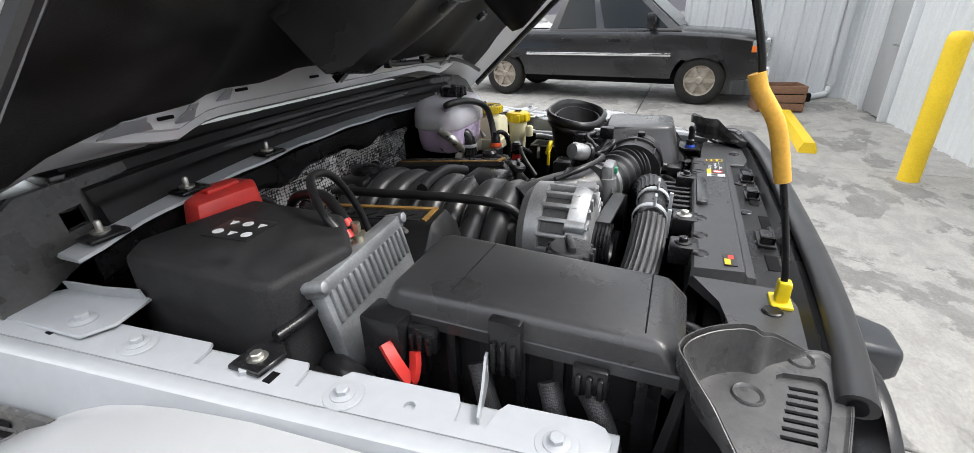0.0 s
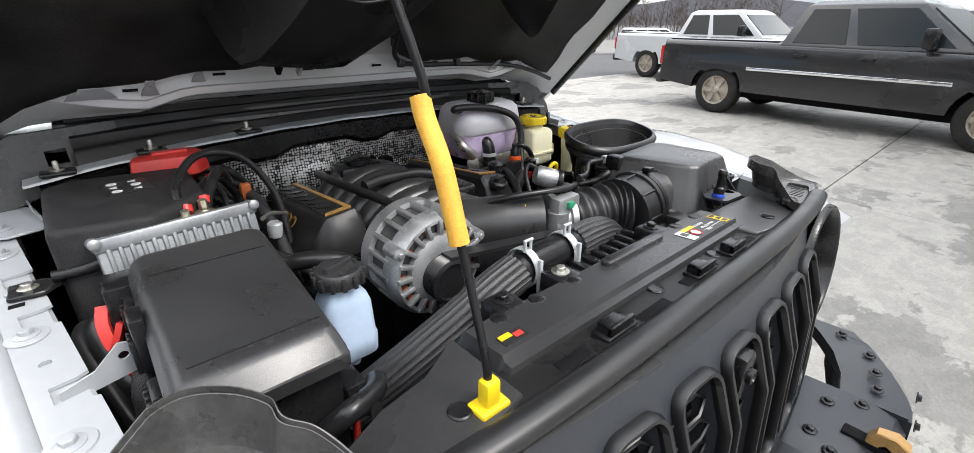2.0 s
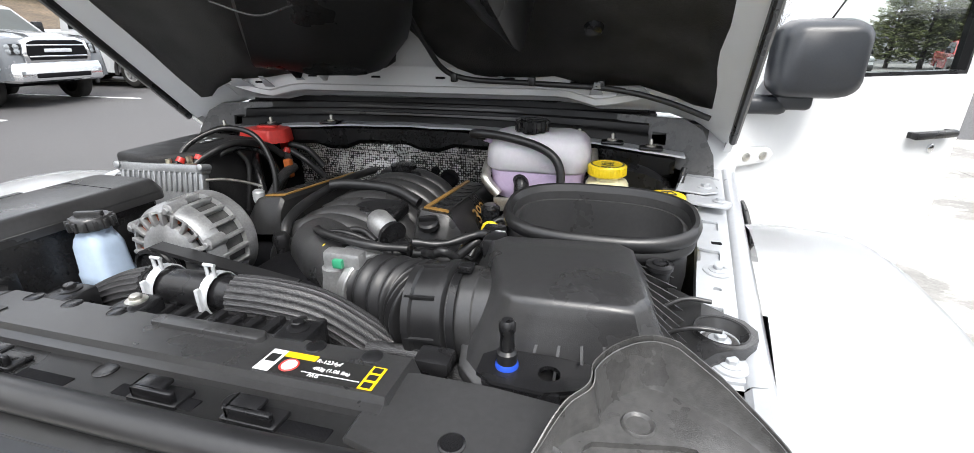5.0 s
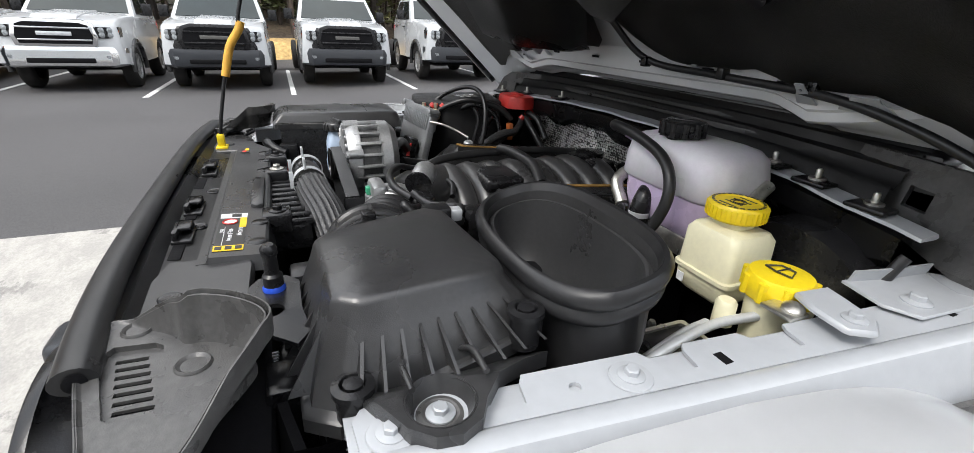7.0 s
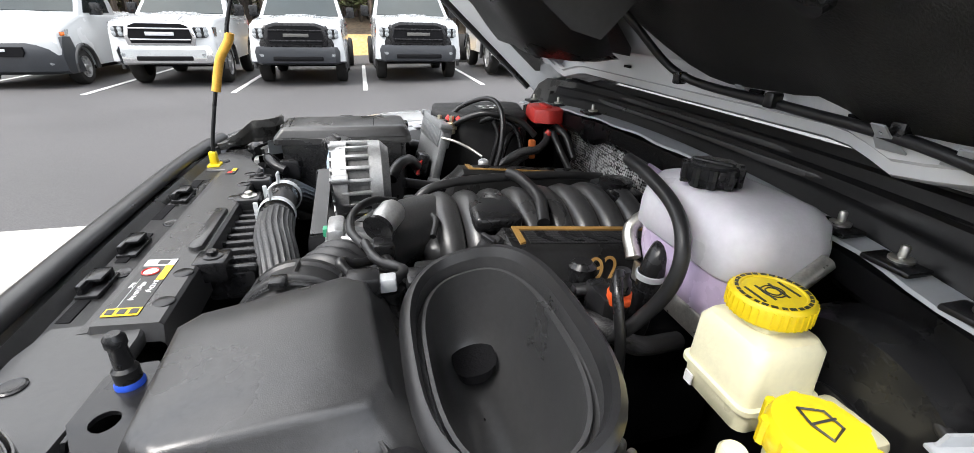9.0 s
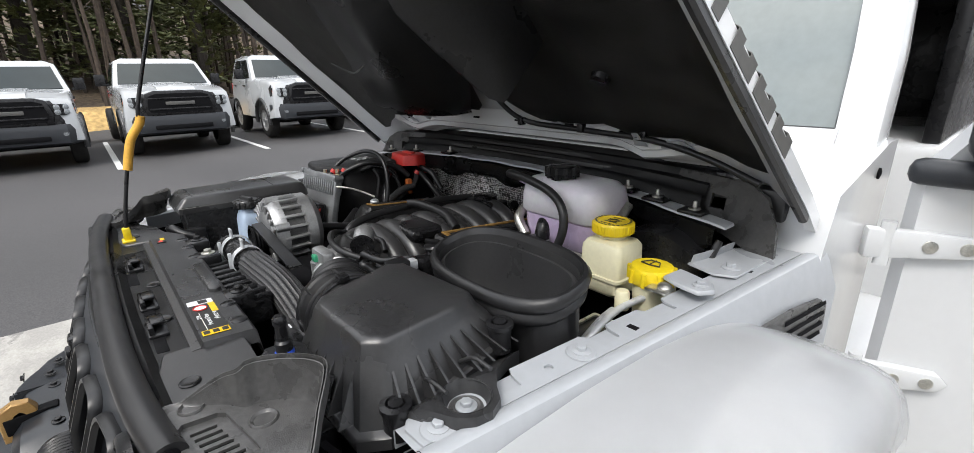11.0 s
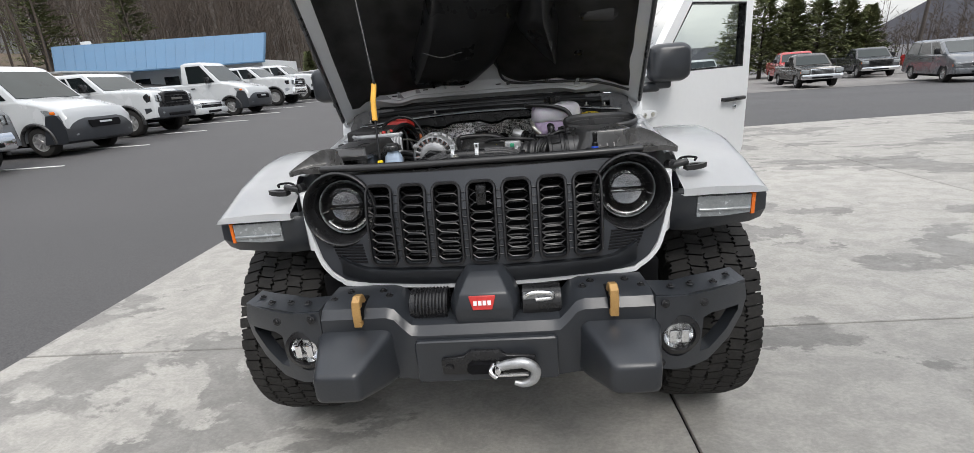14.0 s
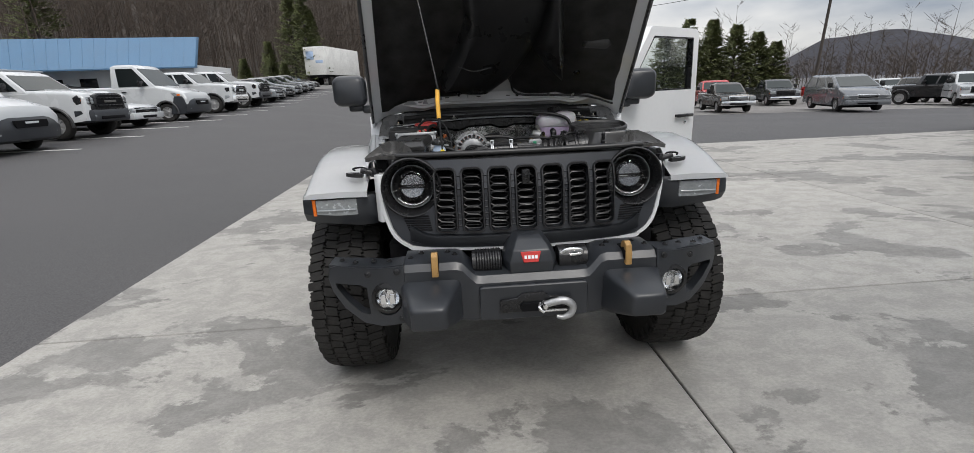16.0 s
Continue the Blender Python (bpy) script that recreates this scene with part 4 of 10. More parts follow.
def build_fender(s):
    """Inner flange, body side and the wide flare of one side (s = +1: driver's side)."""
    bm = B()
    rows = []
    n = 26
    for i in range(n + 1):
        y = lerp(0.224, 1.03, i / n)
        bx = body_x(y)
        z = flange_z(y)
        inn = 0.078
        prof = [(bx - inn, z - 0.045), (bx - inn, z - 0.007), (bx - inn + 0.004, z - 0.004), (bx - 0.030, z - 0.003), (bx - 0.028, z + 0.001), (bx - 0.024, z + 0.004), (bx - 0.010, z + 0.006), (bx - 0.004, z + 0.003), (bx + 0.004, z - 0.012), (bx + 0.010, z - 0.030), (bx + 0.022, z - 0.060), (bx + 0.024, z - 0.20)]
        rows.append([(s * x, y, zz) for x, zz in prof])
    skin(bm, rows, False, False)
    part("fender_flange", bm, BAYWHITE, jeep, "white painted inner fender flange with bolt heads", angle=35)
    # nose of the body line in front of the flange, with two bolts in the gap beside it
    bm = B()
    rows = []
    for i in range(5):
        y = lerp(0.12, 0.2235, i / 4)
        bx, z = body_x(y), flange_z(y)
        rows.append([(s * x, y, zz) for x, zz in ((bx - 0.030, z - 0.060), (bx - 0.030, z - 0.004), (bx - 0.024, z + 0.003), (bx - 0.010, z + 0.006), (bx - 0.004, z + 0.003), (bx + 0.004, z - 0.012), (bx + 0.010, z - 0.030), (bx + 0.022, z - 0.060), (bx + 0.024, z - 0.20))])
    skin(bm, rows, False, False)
    part("flange_nose", bm, BAYWHITE, jeep, angle=35)
    bm = B()
    box(bm, min(s * 0.585, s * 0.642), max(s * 0.585, s * 0.642), 0.130, 0.222, 1.075, 1.095, 0.003)
    bb = part("bolt_bracket", bm, BLACK2, jeep)
    for x, y in ((0.629, 0.200), (0.622, 0.161)):
        bm = B()
        bolt(bm, (s * x, y, 1.095), r=0.0085)
        part("bolt", bm, BLACK, bb)
    # top sheet with rounded bays, in stretches between them
    outl = [(body_x(y) - 0.029, y) for y in [lerp(0.232, 1.0, k / 16) for k in range(17)]]
    inner = [(1.0, 0)]
    for y0, y1 in ((0.622, 0.668), (0.506, 0.545), (0.338, 0.376)):
        inner += [(y1 + 0.006, 0), (y1, 0.3), (y1 - 0.004, 1), (y0 + 0.004, 1), (y0, 0.3), (y0 - 0.006, 0)]
    inner += [(0.250, 0), (0.238, 0.15), (0.230, 0.5)]
    outl += [(body_x(y) - lerp(0.080, 0.046, f), y) for y, f in inner]
    holes = [circ(0.006, 12, body_x(0.42) - 0.052, 0.42)]
    bm = B()
    plate(bm, [(s * a, b) for a, b in outl], [[(s * a, b) for a, b in h] for h in holes], 0.004, lambda a, b, c: Vector((a, b, flange_z(b) + 0.0012 + c)))
    part("flange_sheet", bm, BAYWHITE, jeep, angle=30)
    # slots as near-black chips on the sheet, painted shade instead of holes
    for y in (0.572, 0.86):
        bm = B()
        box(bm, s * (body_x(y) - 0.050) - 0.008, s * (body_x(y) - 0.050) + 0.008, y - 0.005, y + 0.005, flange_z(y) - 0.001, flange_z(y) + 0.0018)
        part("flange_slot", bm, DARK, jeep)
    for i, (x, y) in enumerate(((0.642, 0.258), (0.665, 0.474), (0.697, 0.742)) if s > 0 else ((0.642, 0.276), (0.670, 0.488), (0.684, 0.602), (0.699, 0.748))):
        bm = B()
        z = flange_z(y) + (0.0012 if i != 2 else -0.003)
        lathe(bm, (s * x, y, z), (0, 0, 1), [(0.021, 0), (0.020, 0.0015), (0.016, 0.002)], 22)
        pd = part("flange_boss", bm, BAYWHITE, jeep)
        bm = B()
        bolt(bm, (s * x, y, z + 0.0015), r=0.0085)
        part("bolt", bm, BAYWHITE, pd)
    # side vent behind the flare
    bm = B()
    vy = [(0.70, 1.122), (0.76, 1.136), (0.86, 1.140), (0.955, 1.132), (0.985, 1.110), (0.990, 1.062), (0.80, 1.040)]
    plate(bm, [(a, b) for a, b in (vy if s > 0 else vy[::-1])], [], 0.006, lambda a, b, c: Vector((s * (body_x(a) + 0.029 + (c if s > 0 else c)), a, b)))
    vt = part("side_vent", bm, GREYPL, jeep, "dark grey plastic side vent", angle=30)
    for k in range(4):
        bm = B()
        skin(bm, [[(s * (body_x(y) + 0.030 + e), y, 1.056 + 0.020 * k + dz) for e, dz in ((0.0, 0.0), (0.002, 0.002), (0.0, 0.009))] for y in (0.80 + 0.012 * k, 0.975)])
        part("vent_slat", bm, DARK, vt)
    # flare: a broad shell that slopes to the front and rounds over outward
    bm = B()
    rows = []
    tab = ((0.02, 1.040), (0.106, 1.078), (0.19, 1.113), (0.30, 1.142), (0.42, 1.163), (0.55, 1.174), (0.65, 1.170), (0.74, 1.150), (0.85, 1.100), (0.956, 1.030), (1.06, 0.930))
    ys = [lerp(0.02, 1.06, k / 24) for k in range(25)]
    for y in ys:
        u = (y - 0.02) / 1.04
        k = max(i for i in range(len(tab) - 1) if tab[i][0] <= y + 1e-6)
        ztop = lerp(tab[k][1], tab[k + 1][1], (y - tab[k][0]) / (tab[k + 1][0] - tab[k][0]))
        xin = body_x(max(y, 0.1)) + 0.018
        xo = lerp(0.938, 0.967, min(1, u * 3))
        zlow = max(1.018 - 0.9 * max(0, y - 0.55), ztop - lerp(0.02, 0.10, min(1, u * 4))) if y < 0.6 else ztop - 0.10
        prof = []
        for k in range(13):
            v = k / 12
            if v < 0.6:
                w = v / 0.6
                prof.append((lerp(xin - 0.01, xo - 0.075, w), ztop + 0.004 * math.sin(w * math.pi)))
            else:
                a = (v - 0.6) / 0.4 * math.pi / 2
                prof.append((xo - 0.075 + 0.077 * math.sin(a) ** 0.8, lerp(ztop, zlow, (1 - math.cos(a)) ** 1.25)))
        rows.append([(s * x, y, z) for x, z in prof])
    front = [(x, y - 0.004, max(1.018, z - 0.025)) for x, y, z in rows[0]]
    low = [(x, y + 0.03, 1.016) for x, y, z in rows[0]]
    skin(bm, [low, front] + rows, False, False)
    bmesh.ops.solidify(bm, geom=bm.faces[:], thickness=0.006)
    part("fender_flare", bm, WHITE, jeep, "smooth white painted fender flare", angle=50)
    # black lower flare with the signal lamp
    bm = B()
    sec = []
    for x, y0 in ((0.60, 0.14), (0.66, 0.075), (0.72, 0.055), (0.91, 0.05), (0.958, 0.075), (0.974, 0.14)):
        zt = 1.016
        zb = 0.878 + 0.03 * max(0, (x - 0.7) / 0.25)
        sec.append([(s * x, y0, zt), (s * x, y0 - 0.012, zt - 0.02), (s * x, y0 - 0.014, lerp(zt, zb, 0.65)), (s * x, y0 + 0.012, zb), (s * x, y0 + 0.07, zb + 0.01), (s * x, y0 + 0.07, zt)])
    skin(bm, sec)
    part("lower_flare", bm, BUMPER, jeep, "matt black lower flare", angle=30)
    bm = B()
    rows = []
    for k in range(17):
        a = lerp(0.05, 1.0, k / 16)
        y = lerp(0.10, 1.02, a)
        zt = lerp(0.99, 1.068, min(1, a * 3)) - 0.30 * max(0, (a - 0.45) / 0.55) ** 1.5
        xa = lerp(0.966, 1.003, min(1, a * 3.5))
        rows.append([(s * 0.940, y, zt + 0.012), (s * (xa - 0.012), y, zt - 0.004), (s * xa, y, zt - 0.02), (s * (xa - 0.002), y, zt - 0.075), (s * 0.940, y, zt - 0.09)])
    skin(bm, rows)
    part("flare_trim", bm, BUMPER, jeep, "matt black wheel arch trim", angle=30)
    bm = B()
    skin(bm, [[(s * x, y0, 1.008), (s * x, y0, 0.938 + 0.008 * (x > 0.8)), (s * x, y0 + 0.03, 0.938), (s * x, y0 + 0.03, 1.008)] for x, y0 in ((0.722, 0.035), (0.80, 0.030), (0.893, 0.030))])
    lm = part("signal_lamp", bm, LAMPGREY, jeep, "clear ribbed turn signal lamp")
    bm = B()
    tube(bm, [(s * 0.728, 0.032, 0.962), (s * 0.81, 0.027, 0.962), (s * 0.89, 0.027, 0.962)], 0.005, 6, 1)
    part("light_bar", bm, LAMPGREY, lm)
    bm = B()
    skin(bm, [[(s * x, y0, 1.010), (s * x, y0, 0.940), (s * x, y0 + 0.05, 0.940), (s * x, y0 + 0.05, 1.010)] for x, y0 in ((0.896, 0.030), (0.908, 0.032), (0.919, 0.048))])
    part("side_marker", bm, AMBER, lm, "amber side marker")
    # white body corner between grille and flare
    bm = B()
    pts = [(0.604, 0.014), (0.620, 0.018), (0.640, 0.05), (0.650, 0.13), (0.585, 0.13)]
    prism(bm, [(s * a, b) for a, b in (pts if s > 0 else pts[::-1])], 0.90, 1.105, 0.006, 2, top=0.97)
    part("body_corner", bm, WHITE, jeep, "white painted body corner beside the grille", angle=40)
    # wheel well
    # The liner's near black already holds the arch's shade.
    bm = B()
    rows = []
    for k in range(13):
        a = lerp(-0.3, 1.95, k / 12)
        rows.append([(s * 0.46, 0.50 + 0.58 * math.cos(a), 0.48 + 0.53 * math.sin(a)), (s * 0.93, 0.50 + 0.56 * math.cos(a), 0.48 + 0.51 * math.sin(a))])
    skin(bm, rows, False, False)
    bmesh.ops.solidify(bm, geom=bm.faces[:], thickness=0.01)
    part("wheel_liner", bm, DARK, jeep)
    # hood catch on the flare
    lt = part("hood_catch", lathe(B(), (s * 0.640, 0.078, 1.112), (s * 0.5, -0.9, 0.1), [(0.020, -0.01), (0.020, 0.012), (0.014, 0.016)], 18), BLACK2, jeep, "black rubber hood catch lying open")
    bm = B()
    tube(bm, [(s * 0.645, 0.075, 1.112), (s * 0.672, 0.072, 1.118), (s * 0.694, 0.076, 1.122)], 0.012, 8, 4)
    outl = [(0.690, 0.062), (0.712, 0.056), (0.742, 0.062), (0.762, 0.080), (0.742, 0.098), (0.712, 0.103), (0.690, 0.096)]
    inn = [(0.704, 0.072), (0.724, 0.069), (0.743, 0.080), (0.724, 0.089), (0.704, 0.087)]
    plate(bm, [(s * a, b) for a, b in outl], [[(s * a, b) for a, b in inn]], 0.016, lambda a, b, c: Vector((a, b, 1.105 + c + (abs(a) - 0.64) * 0.08)))
    part("strap", bm, RUBBER, lt)
    bm = B()
    tube(bm, [(s * 0.665, 0.085, 1.122), (s * 0.685, 0.108, 1.128), (s * 0.71, 0.114, 1.130), (s * 0.735, 0.106, 1.127), (s * 0.725, 0.09, 1.122)], 0.004, 6, 5)
    part("wire_bail", bm, DARK, lt)


def build_hood():
    """The raised hood: hinged at the cowl, white skin over a steel inner with black liner."""
    hd = part("hood", hood_skin(), WHITE, jeep, "white hood propped open with a black underside liner", angle=35)
    return hd


HINGE_Y, HINGE_Z, HOOD_A = 1.03, 1.328, 41.5
HC, HS = math.cos(radians(HOOD_A)), math.sin(radians(HOOD_A))


def hp(x, s, d=0.0):
    """A place on the raised hood: s metres from the hinge line, d below its skin (towards the engine)."""
    return Vector((x, HINGE_Y - s * HC - d * HS, HINGE_Z + s * HS - d * HC))


def hood_half(s):
    return lerp(0.772, 0.652, max(0, min(1, s / 1.06)))


def crown(u):
    """Drop of the hood's skin across its width: a raised middle, rounded shoulders and low sides."""
    a = abs(u)
    return -0.055 + 0.045 * max(0, min(1, (a - 0.45) / 0.12)) ** 2 * 0.55 + 0.085 * max(0, (a - 0.80) / 0.20) ** 1.8


def hood_skin():
    bm = B()
    rows_t = []
    for i in range(15):
        s = lerp(-0.04, 1.07, i / 14)
        w = hood_half(s)
        us = [lerp(-1, 1, k / 36) for k in range(37)]
        top = [hp(u * w, s, crown(u)) for u in us]
        rows_t.append([hp(-w + 0.014, s, 0.088), hp(-w - 0.003, s, 0.088)] + top + [hp(w + 0.003, s, 0.088), hp(w - 0.014, s, 0.088)] + [hp(u * (w - 0.010), s, crown(u) + 0.012) for u in us[::-1]])
    skin(bm, rows_t)
    return bm


def build_hood_under(hd):
    # bare steel rim of the inner panel
    bm = B()
    rows = []
    for i in range(13):
        s = lerp(0.0, 1.06, i / 12)
        w = hood_half(s) - 0.012
        rows.append([hp(u * w, s, crown(u) + 0.034) for u in [lerp(-1, 1, k / 20) for k in range(21)]])
    skin(bm, rows, False, False)
    part("inner_panel", bm, WHITE, hd, "white painted steel inner hood panel")
    # liner
    bm = B()
    rows = []
    for i in range(23):
        row = []
        for k in range(37):
            u = lerp(-1, 1, k / 36)
            low = (0.118 if abs(u + 0.05) > 0.25 else 0.140) - (0.060 if u < 0 else 0.035) * max(0, min(1, (abs(u) - 0.80) / 0.14)) + 0.15 * math.exp(-((u - 0.035) / 0.065) ** 2) + 0.007 * (1 if k % 5 == 2 else 0)
            s = lerp(low, 1.05, i / 22)
            w = hood_half(s) - 0.058
            emboss = 0.006 * (1 if (0.62 < s < 0.95 and 0.35 < abs(u) < 0.75) else 0)
            row.append(hp(u * w, s, crown(u * 0.93) + 0.054 - emboss + 0.010 * noise.noise(Vector((u * 5, s * 6, 2))) - 0.012 * (abs(u) > 0.97)))
        rows.append(row)
    skin(bm, rows, False, False)
    bmesh.ops.solidify(bm, geom=bm.faces[:], thickness=0.008)
    part("liner", bm, FELT, hd, "black fibre sound liner", angle=60)
    def track(pts, f):
        k = max(i for i in range(len(pts) - 1) if pts[i][0] <= f)
        return lerp(pts[k][1], pts[k + 1][1], (f - pts[k][0]) / (pts[k + 1][0] - pts[k][0]))

    # cold air duct moulding hanging in the middle
    bm = B()
    rows = []
    for i in range(19):
        f = i / 18
        row = []
        for k in range(17):
            u = k / 16
            s = lerp(lerp(0.285, 0.143, u ** 1.2), 0.99, f)
            x = lerp(track(((0.0, -0.350), (0.33, -0.245), (0.58, -0.195), (1.0, -0.225)), f), track(((0.0, -0.090), (0.18, 0.055), (0.43, 0.148), (0.60, 0.190), (1.0, 0.205)), f), u)
            wall = min(1.0, u * 9, (1 - u) * 5 + 0.25)
            dep = lerp(0.130, 0.052, u) if f < 0.02 else lerp(lerp(0.130, 0.075, u), 0.05, f ** 1.5) + 0.03 * math.exp(-((u - 0.55) / 0.2) ** 2 - ((f - 0.3) / 0.25) ** 2)
            if i == 0:
                dep, s = dep - 0.012, s + 0.006
            row.append(hp(x, s, dep * wall ** 0.5 + 0.006 * math.sin(f * 9 + u * 4)))
        rows.append(row)
    skin(bm, rows, False, False)
    bmesh.ops.solidify(bm, geom=bm.faces[:], thickness=0.004)
    du = part("air_duct", bm, BLACK, hd, "moulded black plastic air duct under the hood", angle=50)
    for u0, u1 in ((0.40, 0.44), (0.60, 0.63)):
        bm = B()
        skin(bm, [[hp(lerp(-0.350, -0.090, u), lerp(0.285, 0.143, u ** 1.2) + ds, lerp(0.130, 0.052, u) + dd) for ds, dd in ((-0.004, 0.004), (0.045, 0.006), (0.045, -0.004), (-0.004, -0.010))] for u in (u0, u1)])
        part("duct_notch", bm, BAYWHITE if u0 > 0.5 else DARK, du)
    bm = B()
    tube(bm, [hp(-0.24, 0.50, 0.139), hp(-0.16, 0.47, 0.145), hp(-0.07, 0.49, 0.142)], 0.002, 6, 5)
    part("duct_crease", bm, BLACK, du)
    bm = B()
    rows = []
    for i in range(19):
        f = i / 18
        s = lerp(0.375, 0.90, f)
        left = track(((0.0, 0.285), (0.10, 0.215), (0.28, 0.150), (0.52, 0.190), (1.0, 0.210)), f)
        right = track(((0.0, 0.333), (0.14, 0.345), (0.45, 0.315), (1.0, 0.260)), f)
        ridge = track(((0.0, 0.323), (0.45, 0.262), (1.0, 0.235)), f)
        dep = track(((0.0, 0.145), (0.06, 0.160), (0.45, 0.155), (0.80, 0.09), (1.0, 0.02)), f)
        rows.append([hp(x, s, d) for x, d in ((left, -0.01), (lerp(left, ridge, 0.12), dep * 0.45), (lerp(left, ridge, 0.5), dep * 0.80), (lerp(left, ridge, 0.9), dep * 0.98), (ridge, dep), (lerp(ridge, right, 0.25), dep * 0.93), (lerp(ridge, right, 0.7), dep * 0.40), (right, -0.01))])
    rows.insert(0, [p.lerp(hp(0.318, 0.372, 0.0), 0.8) for p in rows[0]])
    skin(bm, rows, False, False)
    bmesh.ops.solidify(bm, geom=bm.faces[:], thickness=0.004)
    part("intake_cup", bm, BLACK, hd, "moulded black intake cup", angle=45)
    bm = B()
    tube(bm, [hp(0.42, 0.512, 0.004), hp(0.50, 0.510, 0.006), hp(0.585, 0.505, 0.014)], 0.034, 14, 4, rf=lambda t: min(1.0, 0.35 + 5 * t, 0.35 + 5 * (1 - t)))
    part("liner_pad", bm, FELT, hd)
    for k in range(6):
        bm = B()
        x = 0.44 + 0.030 * k
        tube(bm, [hp(x, 0.425, 0.006 + 0.05 * max(0, x - 0.5)), hp(x + 0.004, 0.39, 0.012 + 0.05 * max(0, x - 0.5)), hp(x + 0.010, 0.36, 0.004 + 0.05 * max(0, x - 0.5))], 0.010, 8, 4)
        part("liner_rib", bm, FELT, hd)
    for s in (0.52, 0.30):
        bm = B()
        lathe(bm, hp(0.44, s, 0.020), hp(0, 0, 1) - hp(0, 0, 0), [(0.02, 0), (0.016, 0.012), (0.006, 0.014)], 16)
        part("liner_button", bm, BLACK2, hd)
    # steel tabs along the hinge edge
    for x, w, h in ((-0.53, 0.030, 0.012), (-0.44, 0.012, 0.024), (-0.35, 0.010, 0.010), (0.22, 0.010, 0.008), (0.45, 0.012, 0.024), (0.535, 0.030, 0.012)):
        bm = B()
        cr = crown(x / 0.75)
        outl = [(-w * 1.3, -0.02), (w * 1.3, -0.02), (w, -0.004), (w * 0.72, h * 0.35), (w * 0.7, h), (-w * 0.5, h), (-w * 0.62, h * 0.3), (-w, -0.002)]
        hole = [circ(min(w, h) * 0.26, 8, 0, h * 0.45)] if h > 0.015 else []
        plate(bm, outl, hole, 0.002, lambda a, b, c: hp(x + a, 0.118 + b, cr + 0.064 + c))
        part("steel_tab", bm, BAYWHITE, hd)
    # edge seals
    for sgn in (-1, 1):
        bm = B()
        rows = []
        for s in [lerp(0.02, 1.05, k / 14) for k in range(15)]:
            w = hood_half(s)
            rows.append([hp(sgn * (w + a), s, b_) for a, b_ in ((0.001, 0.084), (0.002, 0.100), (-0.003, 0.104), (-0.010, 0.103), (-0.014, 0.098), (-0.015, 0.084))])
        skin(bm, rows)
        part("edge_seal", bm, BLACK, hd, "grey rubber edge seal along the hood side", angle=30)
        # side lettering as plain blocks
        for k in range(7):
            s = 0.22 + 0.085 * k
            w = hood_half(s)
            bm = B()
            def side(i, j):
                q, ds = j / 10, 0.068 * (i / 6 - 0.5)
                u = 0.935 + 0.068 * min(1.0, q / 0.6)
                d = crown(min(u, 1.0)) - 0.0025 if q <= 0.6 else lerp(crown(1.0), 0.084, (q - 0.6) / 0.4)
                return hp(sgn * (hood_half(s + ds) * u + (0.0015 if q > 0.55 else 0.0)), s + ds, d)
            for i in range(6):
                for j in range(10):
                    if (k in (0, 2, 4, 5) and 2 <= i <= 3 and 3 <= j <= 6) or (k == 3 and i not in (2, 3)) or (k == 1 and 2 <= i <= 3 and j < 7) or (k == 6 and i in (2, 3) and abs(j - 5) > 2):
                        continue
                    bm.faces.new([bm.verts.new(side(*c)) for c in ((i, j), (i + 1, j), (i + 1, j + 1), (i, j + 1))])
            bmesh.ops.remove_doubles(bm, verts=bm.verts, dist=1e-5)
            bmesh.ops.solidify(bm, geom=bm.faces[:], thickness=0.001)
            part("decal_block", bm, GREYPRINT, hd, "dark grey decal block on the hood side")
    # washer hose
    bm = B()
    tube(bm, [hp(0.05, 0.42, 0.01), hp(0.065, 0.25, 0.01), hp(0.11, 0.140, 0.018), hp(0.3, 0.122, 0.022), hp(0.48, 0.118, 0.03), hp(0.60, 0.105, 0.05), hp(0.70, 0.085, 0.078)], 0.0065, 8, 6)
    wh_ = part("washer_hose", bm, RUBBER, hd)
    for x in (0.11, 0.30, 0.46):
        bm = B()
        box(bm, -0.008, 0.008, -0.009, 0.009, -0.010, 0.010, 0.003, m=Matrix.Translation(hp(x, 0.138 - 0.05 * (x - 0.11), 0.022)))
        part("hose_clip", bm, BLACK2, wh_)
    # upright rear band of the inner panel, its ledge and folded hem
    bm = B()
    rows = []
    for k in range(41):
        x = lerp(-0.64, 0.64, k / 40)
        c = crown(x / 0.772) + 0.037
        a, e = hp(x, 0.128, c), hp(x, 0.012, c)
        low = a.z - 0.070 + 0.045 * max(0.0, (abs(x) - 0.44) / 0.20) ** 1.5
        rows.append([a, (x, a.y + 0.004, a.z - 0.006), (x, a.y + 0.008, low + 0.022), (x, a.y + 0.015, low + 0.018), (x, a.y + 0.018, low + 0.004), (x, a.y + 0.024, low), (x, e.y - 0.006, e.z + 0.004), (x, e.y, e.z)])
    skin(bm, rows, False, False)
    part("rear_band", bm, WHITE, hd, "white painted rear band of the inner hood panel", angle=35)
    # dark strips on the band paint the shade of its slots
    for x in (-0.47, -0.31, -0.12, 0.06, 0.24, 0.40, 0.52):
        bm = B()
        c = crown(x / 0.772) + 0.037
        a = hp(x, 0.128, c)
        box(bm, x - 0.012, x + 0.012, a.y - 0.0005, a.y + 0.004, a.z - 0.030, a.z - 0.025)
        part("band_slot", bm, DARK, hd)


